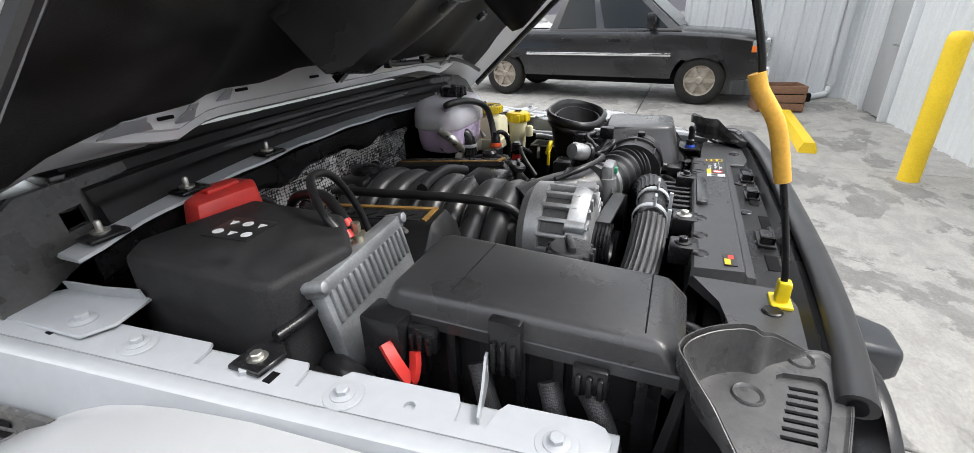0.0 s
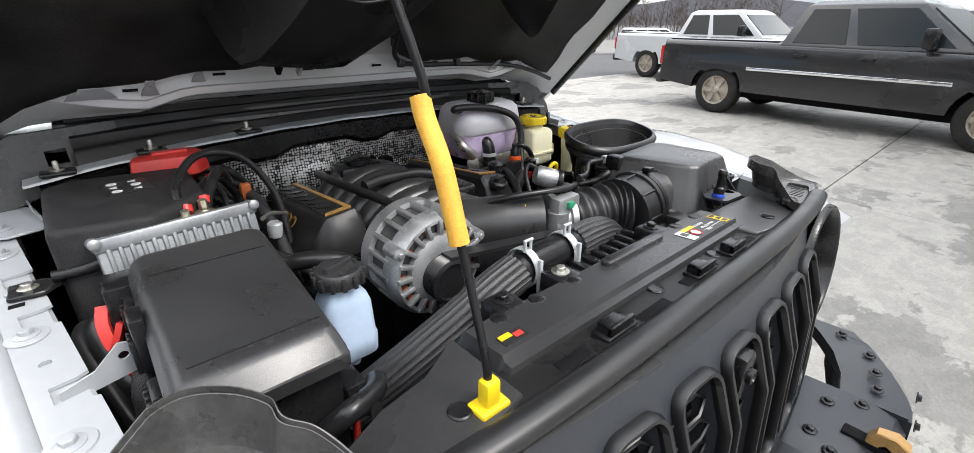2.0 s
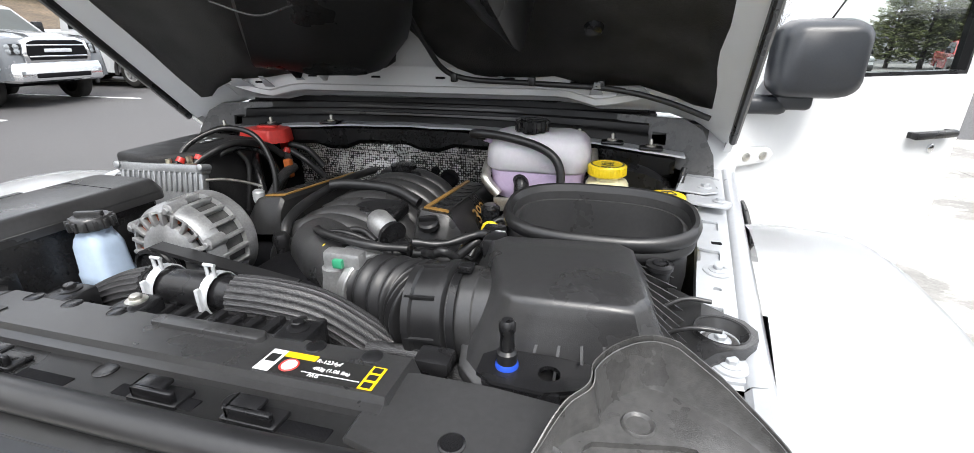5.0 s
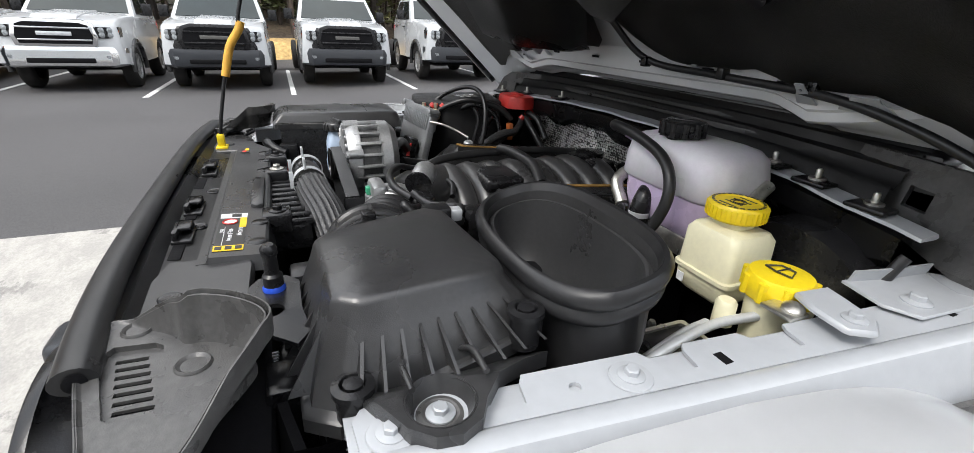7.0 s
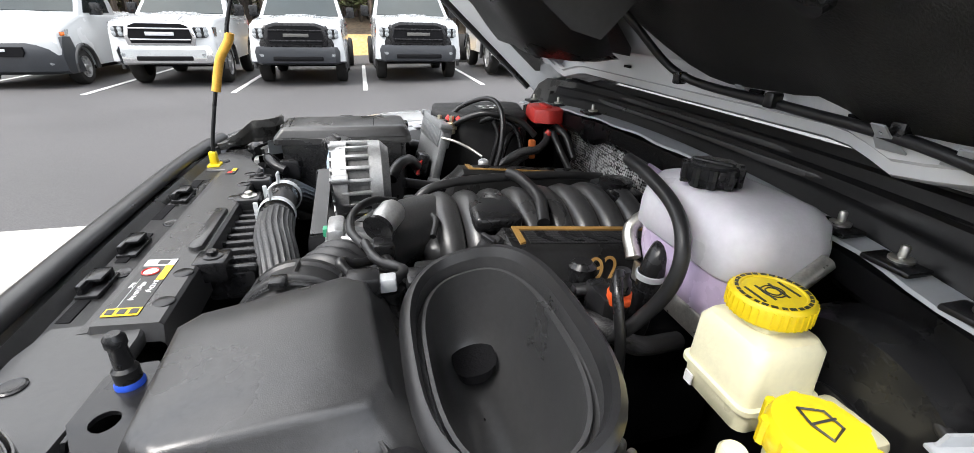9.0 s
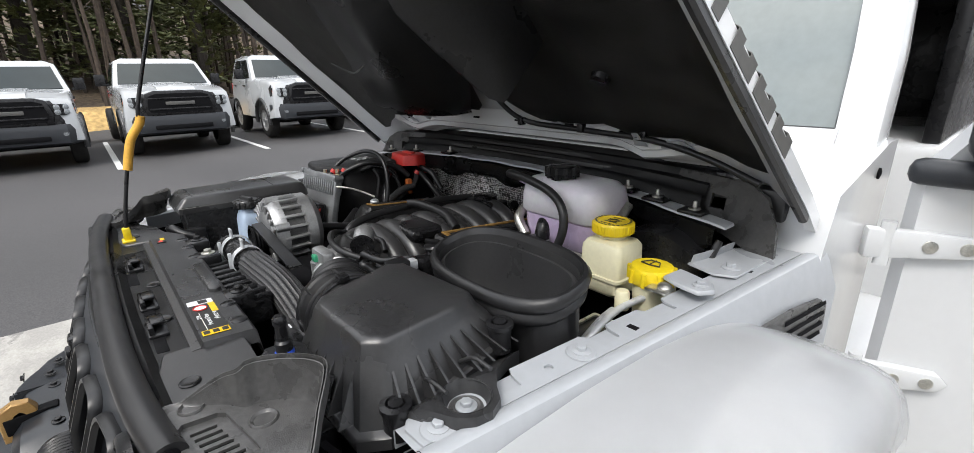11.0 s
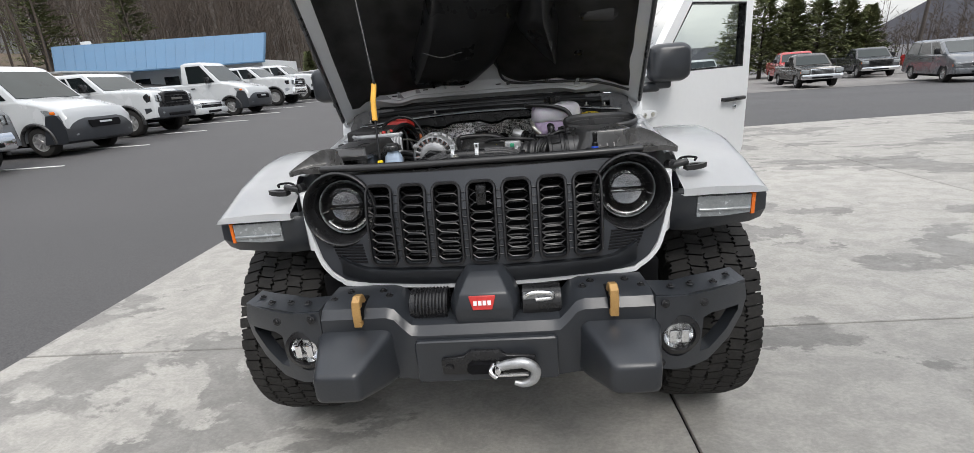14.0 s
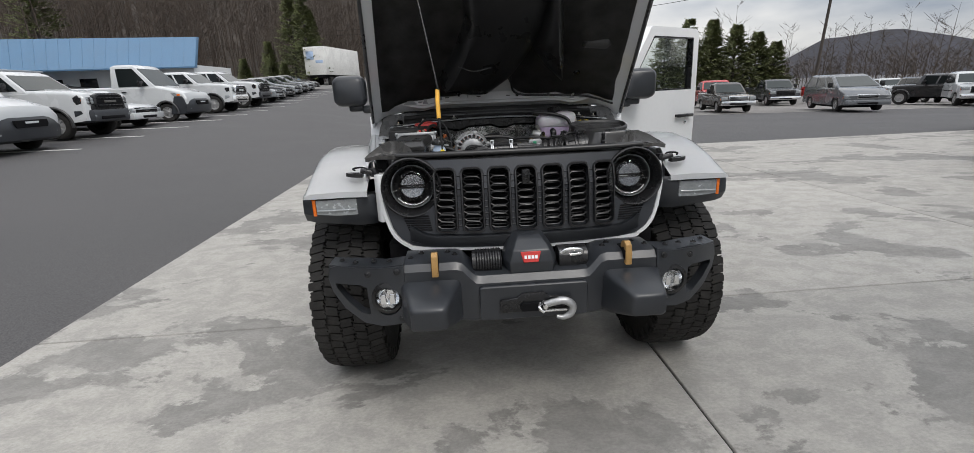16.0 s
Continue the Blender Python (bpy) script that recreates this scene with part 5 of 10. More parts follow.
def build_cab():
    # cowl: black gasket trough, steel rail, end plates
    bm = B()
    for s0, s1, z0, z1, y0, y1 in ((-0.60, 0.60, 1.298, 1.318, 1.02, 1.10),):
        box(bm, s0, s1, y0, y1, z0, z1, 0.006)
    box(bm, -0.72, 0.72, 1.0, 1.4, 1.24, 1.300, 0.004)
    part("cowl_panel", bm, BLACK, jeep, "black cowl panel")
    def rail_y(x):
        return 0.972 - 0.045 * (abs(x) / 0.62) ** 2.2

    def rail_z(x):
        return 1.274 - 0.030 * (abs(x) / 0.62) ** 2
    bm = B()
    rows = []
    for k in range(25):
        x = lerp(-0.58, 0.58, k / 24)
        y0, z0 = rail_y(x) + 0.012, rail_z(x)
        prof = []
        for i in range(22):
            f = i / 21
            prof.append((x, lerp(y0, 1.050, f), lerp(z0 - 0.006, 1.338, f ** 0.75) + (0.006 if i in (3, 4, 8, 9, 13, 14, 18) else -0.005)))
        rows.append(prof)
    skin(bm, rows, False, False)
    bmesh.ops.solidify(bm, geom=bm.faces[:], thickness=0.004)
    part("cowl_gasket", bm, RUBBER, jeep, "ribbed black rubber cowl gasket", angle=30)
    bm = B()
    xs = [lerp(-0.66, 0.66, k / 40) for k in range(41)]
    skin(bm, [[(x, rail_y(x) - 0.028 - 0.005 * math.sin(x * 37), rail_z(x) - 0.003), (x, rail_y(x) - 0.026 - 0.005 * math.sin(x * 37), rail_z(x) + 0.001), (x, rail_y(x) + 0.010, rail_z(x) + 0.004), (x, rail_y(x) + 0.016, rail_z(x) - 0.002), (x, rail_y(x) + 0.010, rail_z(x) - 0.004)] for x in xs])
    part("cowl_rail", bm, BAYWHITE, jeep, "white painted cowl flange")
    bm = B()
    rows = []
    for k in range(29):
        x = lerp(-0.64, 0.64, k / 28)
        dip = 0.016 * (1 if k % 6 in (2, 3) else 0)
        rows.append([(x, rail_y(x) - 0.012, rail_z(x) - 0.005), (x, rail_y(x) - 0.026, rail_z(x) - 0.010), (x, rail_y(x) - 0.030, rail_z(x) - 0.040 - dip), (x, rail_y(x) - 0.020, rail_z(x) - 0.052 - dip)])
    skin(bm, rows, False, False)
    bmesh.ops.solidify(bm, geom=bm.faces[:], thickness=0.004)
    part("cowl_lip", bm, BLACK2, jeep, angle=30)
    for x in (-0.61, -0.463, -0.275, 0.417, 0.497, 0.585):
        yb, zb = rail_y(x) - 0.006, rail_z(x)
        bm = B()
        box(bm, x - 0.026, x + 0.026, yb - 0.024, yb + 0.012, zb + 0.002, zb + 0.009, 0.003)
        st = part("stud_plate", bm, BLACK2, jeep)
        bm = B()
        lathe(bm, (x, yb, zb + 0.009), (0, 0, 1), [(0.012, 0), (0.012, 0.003), (0.0045, 0.004), (0.0045, 0.015), (0.003, 0.017)], 14)
        part("stud", bm, STEEL, st)
    for s in (-1, 1):
        bm = B()
        outl = [(0.466, 1.235), (0.60, 1.215), (0.70, 1.185), (0.735, 1.185), (0.728, 1.235), (0.70, 1.290), (0.66, 1.312), (0.505, 1.316), (0.500, 1.290)]
        hole = [(0.590, 1.252), (0.622, 1.250), (0.622, 1.278), (0.590, 1.280)]
        plate(bm, [(s * a, b) for a, b in outl], [[(s * a, b) for a, b in hole]], 0.012, lambda a, b, c: Vector((a, 1.016 - 0.20 * (abs(a) - 0.466) + c + 0.25 * (b - 1.25), b)))
        part("cowl_end_plate", bm, GREYPL, jeep, "dark grey plastic cowl end plate")
    # body sides from cowl to sill, door openings closed by the passenger door
    for s in (-1, 1):
        bm = B()
        pts = [(1.0, 0.60), (1.0, 1.20), (1.04, 1.30), (1.24, 1.335), (1.38, 1.36), (1.46, 1.36), (1.46, 0.50), (1.2, 0.50)]
        skin(bm, [[(s * x, y, z) for y, z in pts] for x in (0.60, 0.775, 0.792)])
        part("cowl_side", bm, WHITE, jeep, angle=30)
        for a in ((0.80, 1.12, 1.0), (0.80, 1.32, 1.30)):
            bm = B()
            lathe(bm, (s * 0.79, a[1], a[2]), (s, 0, 0), [(0.012, 0), (0.012, 0.006), (0.004, 0.008)], 12)
            part("body_screw", bm, DARK, jeep)
        # windscreen pillars and roof side
        bm = B()
        skin(bm, [[(s * (x0 - 0.09), y, z), (s * x0, y, z), (s * x0, y + 0.10, z), (s * (x0 - 0.09), y + 0.10, z)] for x0, y, z in ((0.78, 1.33, 1.34), (0.77, 1.40, 1.55), (0.72, 1.58, 1.90), (0.70, 1.62, 1.93))])
        bmesh.ops.bevel(bm, geom=bm.edges[:], offset=0.015, segments=2, profile=0.5, affect='EDGES')
        part("windscreen_pillar", bm, WHITE, jeep, angle=30)
    bm = B()
    skin(bm, [[(x, y, z) for x in (-0.70, 0.70)] + [(x, y + 0.09, z) for x in (0.70, -0.70)] for y, z in ((1.30, 1.315), (1.34, 1.385))])
    skin(bm, [[(x, y, z) for x in (-0.70, 0.70)] + [(x, y + 0.12, z) for x in (0.70, -0.70)] for y, z in ((1.57, 1.88), (1.60, 1.94))])
    part("windscreen_frame", bm, WHITE, jeep, angle=30)
    bm = B()
    skin(bm, [[(x, y, z) for x in (-0.69, 0.69)] + [(x, y + 0.008, z) for x in (0.69, -0.69)] for y, z in ((1.365, 1.38), (1.585, 1.885))])
    o = part("windscreen", bm, WSCREEN, jeep, "pale green tinted windscreen, sky reflection in its colour")
    o.visible_shadow = False
    bm = B()
    ring = [(-0.70, 1.358, 1.375), (0.70, 1.358, 1.375), (0.665, 1.575, 1.885), (-0.665, 1.575, 1.885)]
    for a, b_ in zip(ring, ring[1:] + ring[:1]):
        tube(bm, [a, b_], 0.012, 6, 1)
    part("windscreen_seal", bm, RUBBER, jeep)
    bm = B()
    box(bm, -0.70, 0.70, 1.62, 3.95, 1.84, 1.92, 0.03)
    part("roof", bm, WHITE, jeep)
    bm = B()
    box(bm, -0.79, 0.79, 2.55, 4.1, 0.5, 1.22, 0.04)
    box(bm, -0.79, -0.70, 1.44, 2.55, 0.5, 1.22, 0.02)
    box(bm, -0.79, 0.79, 1.44, 4.0, 0.45, 0.55, 0.02)
    part("tub", bm, WHITE, jeep)
    for q in ((-0.76, -0.70, 2.6, 3.95), (0.70, 0.76, 2.6, 3.95), (-0.72, 0.72, 3.92, 3.98)):
        bm = B()
        box(bm, *q, 1.22, 1.86, 0.01)
        part("hard_top_panel", bm, BLACK2, jeep)
    bm = B()
    box(bm, -0.72, 0.72, 1.40, 1.60, 1.05, 1.33, 0.05)
    part("dashboard", bm, DARK, jeep, "dark dashboard behind the windscreen")
    for x in (-0.35, 0.35):
        bm = B()
        box(bm, x - 0.24, x + 0.24, 2.15, 2.30, 0.9, 1.55, 0.06)
        box(bm, x - 0.11, x + 0.11, 2.17, 2.27, 1.55, 1.75, 0.04)
        box(bm, x - 0.25, x + 0.25, 1.75, 2.25, 0.75, 0.92, 0.05)
        part("seat", bm, DARK, jeep)
    # passenger door, closed
    bm = B()
    box(bm, -0.80, -0.74, 1.47, 2.50, 0.56, 1.26, 0.02)
    pd = part("passenger_door", bm, WHITE, jeep, "white front passenger door, closed")
    bm = B()
    tube(bm, [(-0.77, 1.50, 1.26), (-0.75, 1.66, 1.80), (-0.75, 2.46, 1.82), (-0.77, 2.49, 1.26)], 0.025, 6, 1)
    part("window_surround", bm, BLACK2, pd)
    mirror_unit(pd, Matrix.Translation((-1.0, 1.50, 1.40)), -1)
    # driver's door, swung open
    DH = Vector((0.815, 1.39, 0))
    ang = 31.0
    m = Matrix.Translation(DH) @ pose(0, 0, 0, 0, 0, ang)
    bm = B()
    outl = [(0.03, 0.60), (0.10, 0.50), (0.80, 0.50), (0.94, 0.62), (1.03, 0.84), (1.03, 1.28), (1.01, 1.80), (0.97, 1.83), (0.42, 1.83), (0.40, 1.82), (0.06, 1.34), (0.03, 1.30)]
    hole = [(0.17, 1.375), (0.96, 1.375), (0.945, 1.765), (0.44, 1.765)]
    plate(bm, outl, [hole], 0.055, lambda a, b, c: m @ Vector((a, c + 0.0, b)))
    bmesh.ops.recalc_face_normals(bm, faces=bm.faces)
    dr = part("driver_door", bm, WHITE, jeep, "white driver's door swung open", angle=30)
    bm = B()
    hole_i = [(0.185, 1.387), (0.948, 1.387), (0.935, 1.755), (0.447, 1.755)]
    plate(bm, hole, [hole_i], 0.05, lambda a, b, c: m @ Vector((a, c - 0.004, b)))
    part("window_seal", bm, BLACK2, dr)
    bm = B()
    plate(bm, hole_i, [], 0.005, lambda a, b, c: m @ Vector((a, c - 0.022, b)))
    o = part("window_pane", bm, WINDOW, dr, "tinted door window")
    o.visible_shadow = False
    bm = B()
    box(bm, 0.76, 0.97, -0.095, -0.066, 1.160, 1.187, 0.010, m=m)
    for a in (0.765, 0.945):
        box(bm, a, a + 0.022, -0.08, -0.05, 1.163, 1.185, 0.004, m=m)
    part("door_handle", bm, BLACK2, dr, "black door handle")
    bm = B()
    lathe(bm, m @ Vector((0.90, -0.056, 1.120)), m.to_3x3() @ Vector((0, -1, 0)), [(0.016, 0), (0.016, 0.006), (0.010, 0.008)], 16)
    part("door_lock", bm, CHROME, dr)
    for z in (1.15, 0.82):
        bm = B()
        prism(bm, [(-0.06, -0.035), (0.04, -0.030), (0.145, -0.022), (0.165, 0.0), (0.145, 0.022), (0.04, 0.030), (-0.06, 0.035)], 0, 0.022, 0.006, 2, m=m @ Matrix.Translation((0.0, -0.056, z)) @ pose(0, 0, 0, 90))
        cyl(bm, m @ Vector((-0.02, -0.066, z - 0.05)), m @ Vector((-0.02, -0.066, z + 0.05)), 0.014)
        hg = part("door_hinge", bm, WHITE, dr, "white exposed door hinge")
        for a in (0.055, 0.12):
            bm = B()
            lathe(bm, m @ Vector((a, -0.078, z)), m.to_3x3() @ Vector((0, -1, 0)), [(0.014, 0), (0.014, 0.003), (0.009, 0.005)], 14)
            part("hinge_screw", bm, STEEL, hg)
    mirror_unit(dr, Matrix.Translation((1.015, 1.345, 1.375)), 1)


def mirror_unit(parent, m, s):
    bm = B()
    skin(bm, [[Vector((u * a, y, v * b)) for u, v in rrect(2, 2, 0.45, 4)] for a, b, y in ((0.085, 0.075, -0.075), (0.105, 0.095, -0.055), (0.112, 0.105, 0.0), (0.108, 0.10, 0.05))])
    box(bm, -s * 0.13 - 0.06, -s * 0.13 + 0.09, -0.01, 0.05, -0.155, -0.10, 0.02)
    box(bm, -s * 0.03 - 0.05, -s * 0.03 + 0.05, -0.01, 0.05, -0.14, -0.09, 0.015)
    bmesh.ops.transform(bm, matrix=m @ Matrix.Translation((0.01, 0, 0.06)), verts=bm.verts)
    mu = part("side_mirror", bm, BUMPER, parent, "black side mirror on a stalk", angle=50)
    bm = B()
    skin(bm, [[Vector((u * 0.095, y, v * 0.088)) for u, v in rrect(2, 2, 0.4, 4)] for y in (0.051, 0.056)])
    bmesh.ops.transform(bm, matrix=m @ Matrix.Translation((0.01, 0, 0.06)), verts=bm.verts)
    part("mirror_glass", bm, CHROME, mu)


def tyre_mesh():
    """A broad all-terrain tyre with interlocking tread blocks, axle along x."""
    R, W = 0.440, 0.32
    bm = B()
    lathe(bm, (-W / 2, 0, 0), (1, 0, 0), [(0.235, 0.02), (0.30, 0.0), (0.38, 0.004), (0.412, 0.020), (0.424, 0.045), (0.425, W - 0.045), (0.412, W - 0.020), (0.38, W - 0.004), (0.30, W), (0.235, W - 0.02)], 64, caps=False)
    carcass = bm
    bm = B()
    rng = random.Random(3)
    N = 60
    for row, (x0, x1) in enumerate(((-0.158, -0.094), (-0.086, -0.032), (-0.026, 0.028), (0.034, 0.088), (0.094, 0.158))):
        for k in range(N):
            a0 = 2 * math.pi * (k + 0.5 * (row % 2)) / N
            da = 2 * math.pi / N * 0.86
            edge = row in (0, 4)
            pts = []
            for t, zig in ((0, 0.0), (0.35, 0.006), (0.5, -0.004), (0.7, 0.007), (1, 0.0)):
                pts.append((x0 + zig * (1 if k % 2 else -1) + rng.uniform(-0.002, 0.002), a0 + da * t))
            for t, zig in ((1, 0.0), (0.6, 0.007), (0.45, -0.005), (0.2, 0.005), (0, 0.0)):
                pts.append((x1 + zig * (1 if k % 2 else -1) + rng.uniform(-0.002, 0.002), a0 + da * t + 0.018 * (1 if row % 2 else -1)))
            lo, hi = [], []
            for x, a in pts:
                out = max(0, abs(x) - 0.113) / 0.045
                rr = R - 0.016 * out * out
                lo.append(bm.verts.new((x, (rr - 0.022) * math.cos(a), (rr - 0.022) * math.sin(a))))
                hi.append(bm.verts.new((x * 0.985, rr * math.cos(a), rr * math.sin(a))))
            n = len(pts)
            bm.faces.new(hi)
            for i in range(n):
                bm.faces.new((lo[i], lo[(i + 1) % n], hi[(i + 1) % n], hi[i]))
            if edge and k % 2 == 0:
                sgn = -1 if row == 0 else 1
                am = a0 + da / 2
                c = Vector((sgn * 0.158, 0.392 * math.cos(am), 0.392 * math.sin(am)))
                mm = Matrix.Translation(c) @ Matrix.Rotation(am, 4, 'X')
                box(bm, -0.006, 0.006, -0.025, 0.025, -0.016, 0.016, 0.0, m=mm)
    return carcass, bm


def build_wheels():
    first = None
    for x, y in ((-0.835, 0.47), (0.835, 0.47), (-0.82, 3.48), (0.82, 3.48)):
        s = 1 if x > 0 else -1
        bm = lathe(B(), (x + s * 0.10, y, 0.437), (-s, 0, 0), [(0.225, 0.0), (0.235, 0.02), (0.235, 0.20), (0.06, 0.20)], 36)
        w = part("wheel", bm, DARK, jeep, "black wheel with a chunky all-terrain tyre")
        if first is None:
            carcass, blocks = tyre_mesh()
            t = part("tyre", carcass, TYRE, w, angle=30)
            tr = part("tread", blocks, TYRE, t, angle=30)
            first = (t.data, tr.data)
        else:
            t = new("tyre", first[0])
            t.parent = w
            tr = new("tread", first[1])
            tr.parent = t
        tr["kind"] = "stuff"
        t.location = (x, y, 0.437)
        bm = B()
        for k in range(7):
            a = 2 * math.pi * k / 7
            d = Vector((0, math.cos(a), math.sin(a)))
            tube(bm, [Vector((x + s * 0.12, y, 0.437)) + d * 0.05, Vector((x + s * 0.135, y, 0.437)) + d * 0.225], 0.022, 8, 2)
        lathe(bm, (x + s * 0.09, y, 0.437), (s, 0, 0), [(0.07, 0), (0.06, 0.05), (0.0, 0.055)], 20)
        part("rim", bm, BLACK2, w)


def build_bumper():
    bp = None
    # main beam: section swept across, dropping back at the ends
    bm = B()
    rows = []
    for k in range(41):
        x = lerp(-0.512, 0.512, k / 40)
        ax = abs(x)
        mid = 1 if ax < 0.22 else (0.5 + 0.5 * math.cos(math.pi * (ax - 0.22) / 0.08) if ax < 0.30 else 0)
        top = 0.730 + 0.062 * (1 - mid)
        bot = 0.515 + 0.03 * max(0, (ax - 0.36) / 0.17)
        yf = -0.255 + 0.012 * (1 - mid)
        yb = yf + 0.19
        rows.append([(x, yb, top - 0.006), (x, yf + 0.075, top), (x, yf + 0.028, top - 0.010), (x, yf + 0.006, top - 0.035), (x, yf, lerp(top, bot, 0.5)), (x, yf + 0.012, bot + 0.02), (x, yf + 0.04, bot), (x, yb, bot + 0.03)])
    skin(bm, rows)
    bp = part("front_bumper", bm, BUMPER, jeep, "black textured steel off-road bumper", angle=30)

    def wing_y(ax):
        return -0.243 + 0.165 * max(0, (ax - 0.53) / 0.33) ** 1.5

    def drop(ax):
        return 0.006 + 0.048 * max(0.0, (ax - 0.513) / 0.33)
    for s in (-1, 1):
        bm = B()
        outl = [(0.513, 0.552), (0.62, 0.545), (0.70, 0.560), (0.785, 0.620), (0.836, 0.690), (0.852, 0.750), (0.842, 0.795), (0.800, 0.808), (0.70, 0.800), (0.513, 0.792)]
        opening = [(0.668, 0.598), (0.705, 0.602), (0.770, 0.655), (0.816, 0.712), (0.816, 0.730), (0.70, 0.728), (0.672, 0.716)]

        def dense(poly):
            out = []
            for a, b_ in zip(poly, poly[1:] + poly[:1]):
                for k in range(4):
                    out.append((s * lerp(a[0], b_[0], k / 4), lerp(a[1], b_[1], k / 4)))
            return out
        plate(bm, dense(outl), [dense(opening), circ(0.058, 28, s * 0.587, 0.650)], 0.055, lambda a, b, c: Vector((a, wing_y(abs(a)) - c + 0.10 * max(0, b - 0.74), b - drop(abs(a)))))
        wg = part("bumper_wing", bm, BUMPER, bp, "black bumper end with a triangular opening", angle=40)
        bm = B()
        skin(bm, [[(s * x, wing_y(x) + 0.012, 0.797 + 0.010 * (x > 0.65) - drop(x)), (s * x, wing_y(x) + 0.125, 0.792 + 0.010 * (x > 0.65) - drop(x)), (s * x, wing_y(x) + 0.125, 0.770 - drop(x)), (s * x, wing_y(x) + 0.012, 0.770 - drop(x))] for x in (0.514, 0.60, 0.68, 0.76, 0.82, 0.845)])
        part("top_plate", bm, BUMPER, wg)
    # fog lamp pockets
    for s in (-1, 1):
        bm = B()
        rings = []
        for y, x0, x1, z0, z1, r in ((-0.225, 0.285, 0.535, 0.528, 0.720, 0.03), (-0.27, 0.300, 0.522, 0.535, 0.712, 0.03), (-0.34, 0.325, 0.502, 0.560, 0.698, 0.025), (-0.405, 0.345, 0.486, 0.586, 0.684, 0.020), (-0.418, 0.352, 0.480, 0.593, 0.677, 0.018), (-0.422, 0.362, 0.470, 0.603, 0.667, 0.014)):
            rings.append([(s * a, y, b) for a, b in rrect(x1 - x0, z1 - z0, r, 3, (x0 + x1) / 2, (z0 + z1) / 2)])
        skin(bm, rings)
        part("lamp_pod", bm, BUMPER, bp, "moulded black lamp pod")
        fc = Vector((s * 0.587, -0.228, 0.650))
        fd = Vector((s * 0.04, -1, 0.02)).normalized()
        bm = B()
        lathe(bm, fc, fd, [(0.068, -0.03), (0.066, 0.004), (0.050, 0.010), (0.046, 0.0), (0.044, -0.02)], 30, caps=False)
        fg = part("fog_lamp", bm, BLACK2, bp, "round fog lamp")
        bm = B()
        lathe(bm, fc, fd, [(0.0, -0.022), (0.03, -0.018), (0.045, 0.0)], 24, caps=False)
        for dx in (-0.018, 0.018):
            box(bm, dx - 0.011, dx + 0.011, -0.012, -0.004, -0.022, 0.022, 0.004, m=Matrix.Translation(fc))
        part("reflector", bm, CHROME, fg)
        bm = B()
        lathe(bm, fc, fd, [(0.046, 0.002), (0.035, 0.008), (0.0, 0.011)], 24, caps=False)
        o = part("lens", bm, LENS, fg)
        o.visible_shadow = False
        # tow hook: loop standing out of the bumper top
        bm = B()
        hook = [(-0.186, 0.775), (-0.186, 0.806), (-0.197, 0.824), (-0.224, 0.830), (-0.246, 0.818), (-0.254, 0.785), (-0.254, 0.738), (-0.236, 0.738), (-0.235, 0.782), (-0.228, 0.803), (-0.214, 0.810), (-0.204, 0.800), (-0.203, 0.775)]
        plate(bm, hook, [], 0.026, lambda a, b, c: Vector((s * 0.39 + 0.013 + c, a, b)))
        bmesh.ops.bevel(bm, geom=[e for e in bm.edges if len(e.link_faces) == 2 and e.calc_face_angle(0) > 1.0], offset=0.0025, segments=1, profile=0.5, affect='EDGES')
        part("tow_hook", bm, TOWGOLD, bp, "bronze painted steel tow hook")
        # near-black block paints the shaded slot round the hook
        bm = B()
        box(bm, s * 0.39 - 0.015, s * 0.39 + 0.015, -0.246, -0.15, 0.755, 0.797, 0.003)
        part("hook_slot", bm, DARK, bp)
        for x, y, z in ((0.31, -0.15, 0.797), (0.34, -0.11, 0.796), (0.45, -0.11, 0.797), (0.49, -0.16, 0.798), (0.575, -0.17, 0.793), (0.64, -0.155, 0.7905), (0.72, -0.13, 0.781), (0.79, -0.06, 0.770), (0.540, -0.243, 0.772), (0.655, -0.232, 0.765), (0.535, -0.243, 0.570)):
            bm = B()
            dn = (0, 0, 1) if y > -0.20 else (0, -1, 0.2)
            bolt(bm, (s * x, y - 0.0, z - 0.006), dn, 0.0085)
            part("bumper_bolt", bm, BLACK2, bp)
    # fairlead plate with hook
    bm = B()
    prism(bm, rrect(0.44, 0.145, 0.012, 3), 0, 0.016, 0.004, 1, m=Matrix.Translation((0.0, -0.252, 0.612)) @ pose(0, 0, 0, 90))
    fp = part("fairlead_mount", bm, BUMPER, bp)
    bm = B()
    prism(bm, [(-0.14, -0.035), (0.15, -0.035), (0.15, 0.02), (0.06, 0.028), (0.04, 0.045), (-0.05, 0.045), (-0.07, 0.028), (-0.14, 0.02)], 0, 0.014, 0.004, 2, m=Matrix.Translation((0.0, -0.266, 0.608)) @ pose(0, 0, 0, 90))
    part("fairlead", bm, BLACK2, fp)
    # solid dark oval paints the shade of the fairlead's hole
    bm = B()
    prism(bm, rrect(0.11, 0.034, 0.016, 4), 0, 0.018, 0, m=Matrix.Translation((-0.005, -0.2785, 0.600)) @ pose(0, 0, 0, 90))
    part("fairlead_opening", bm, DARK, fp)
    for x in (-0.118, 0.125):
        bm = B()
        lathe(bm, (x, -0.280, 0.598), (0, -1, 0), [(0.014, 0), (0.014, 0.006), (0.007, 0.008)], 14)
        part("fairlead_bolt", bm, BLACK2, fp)
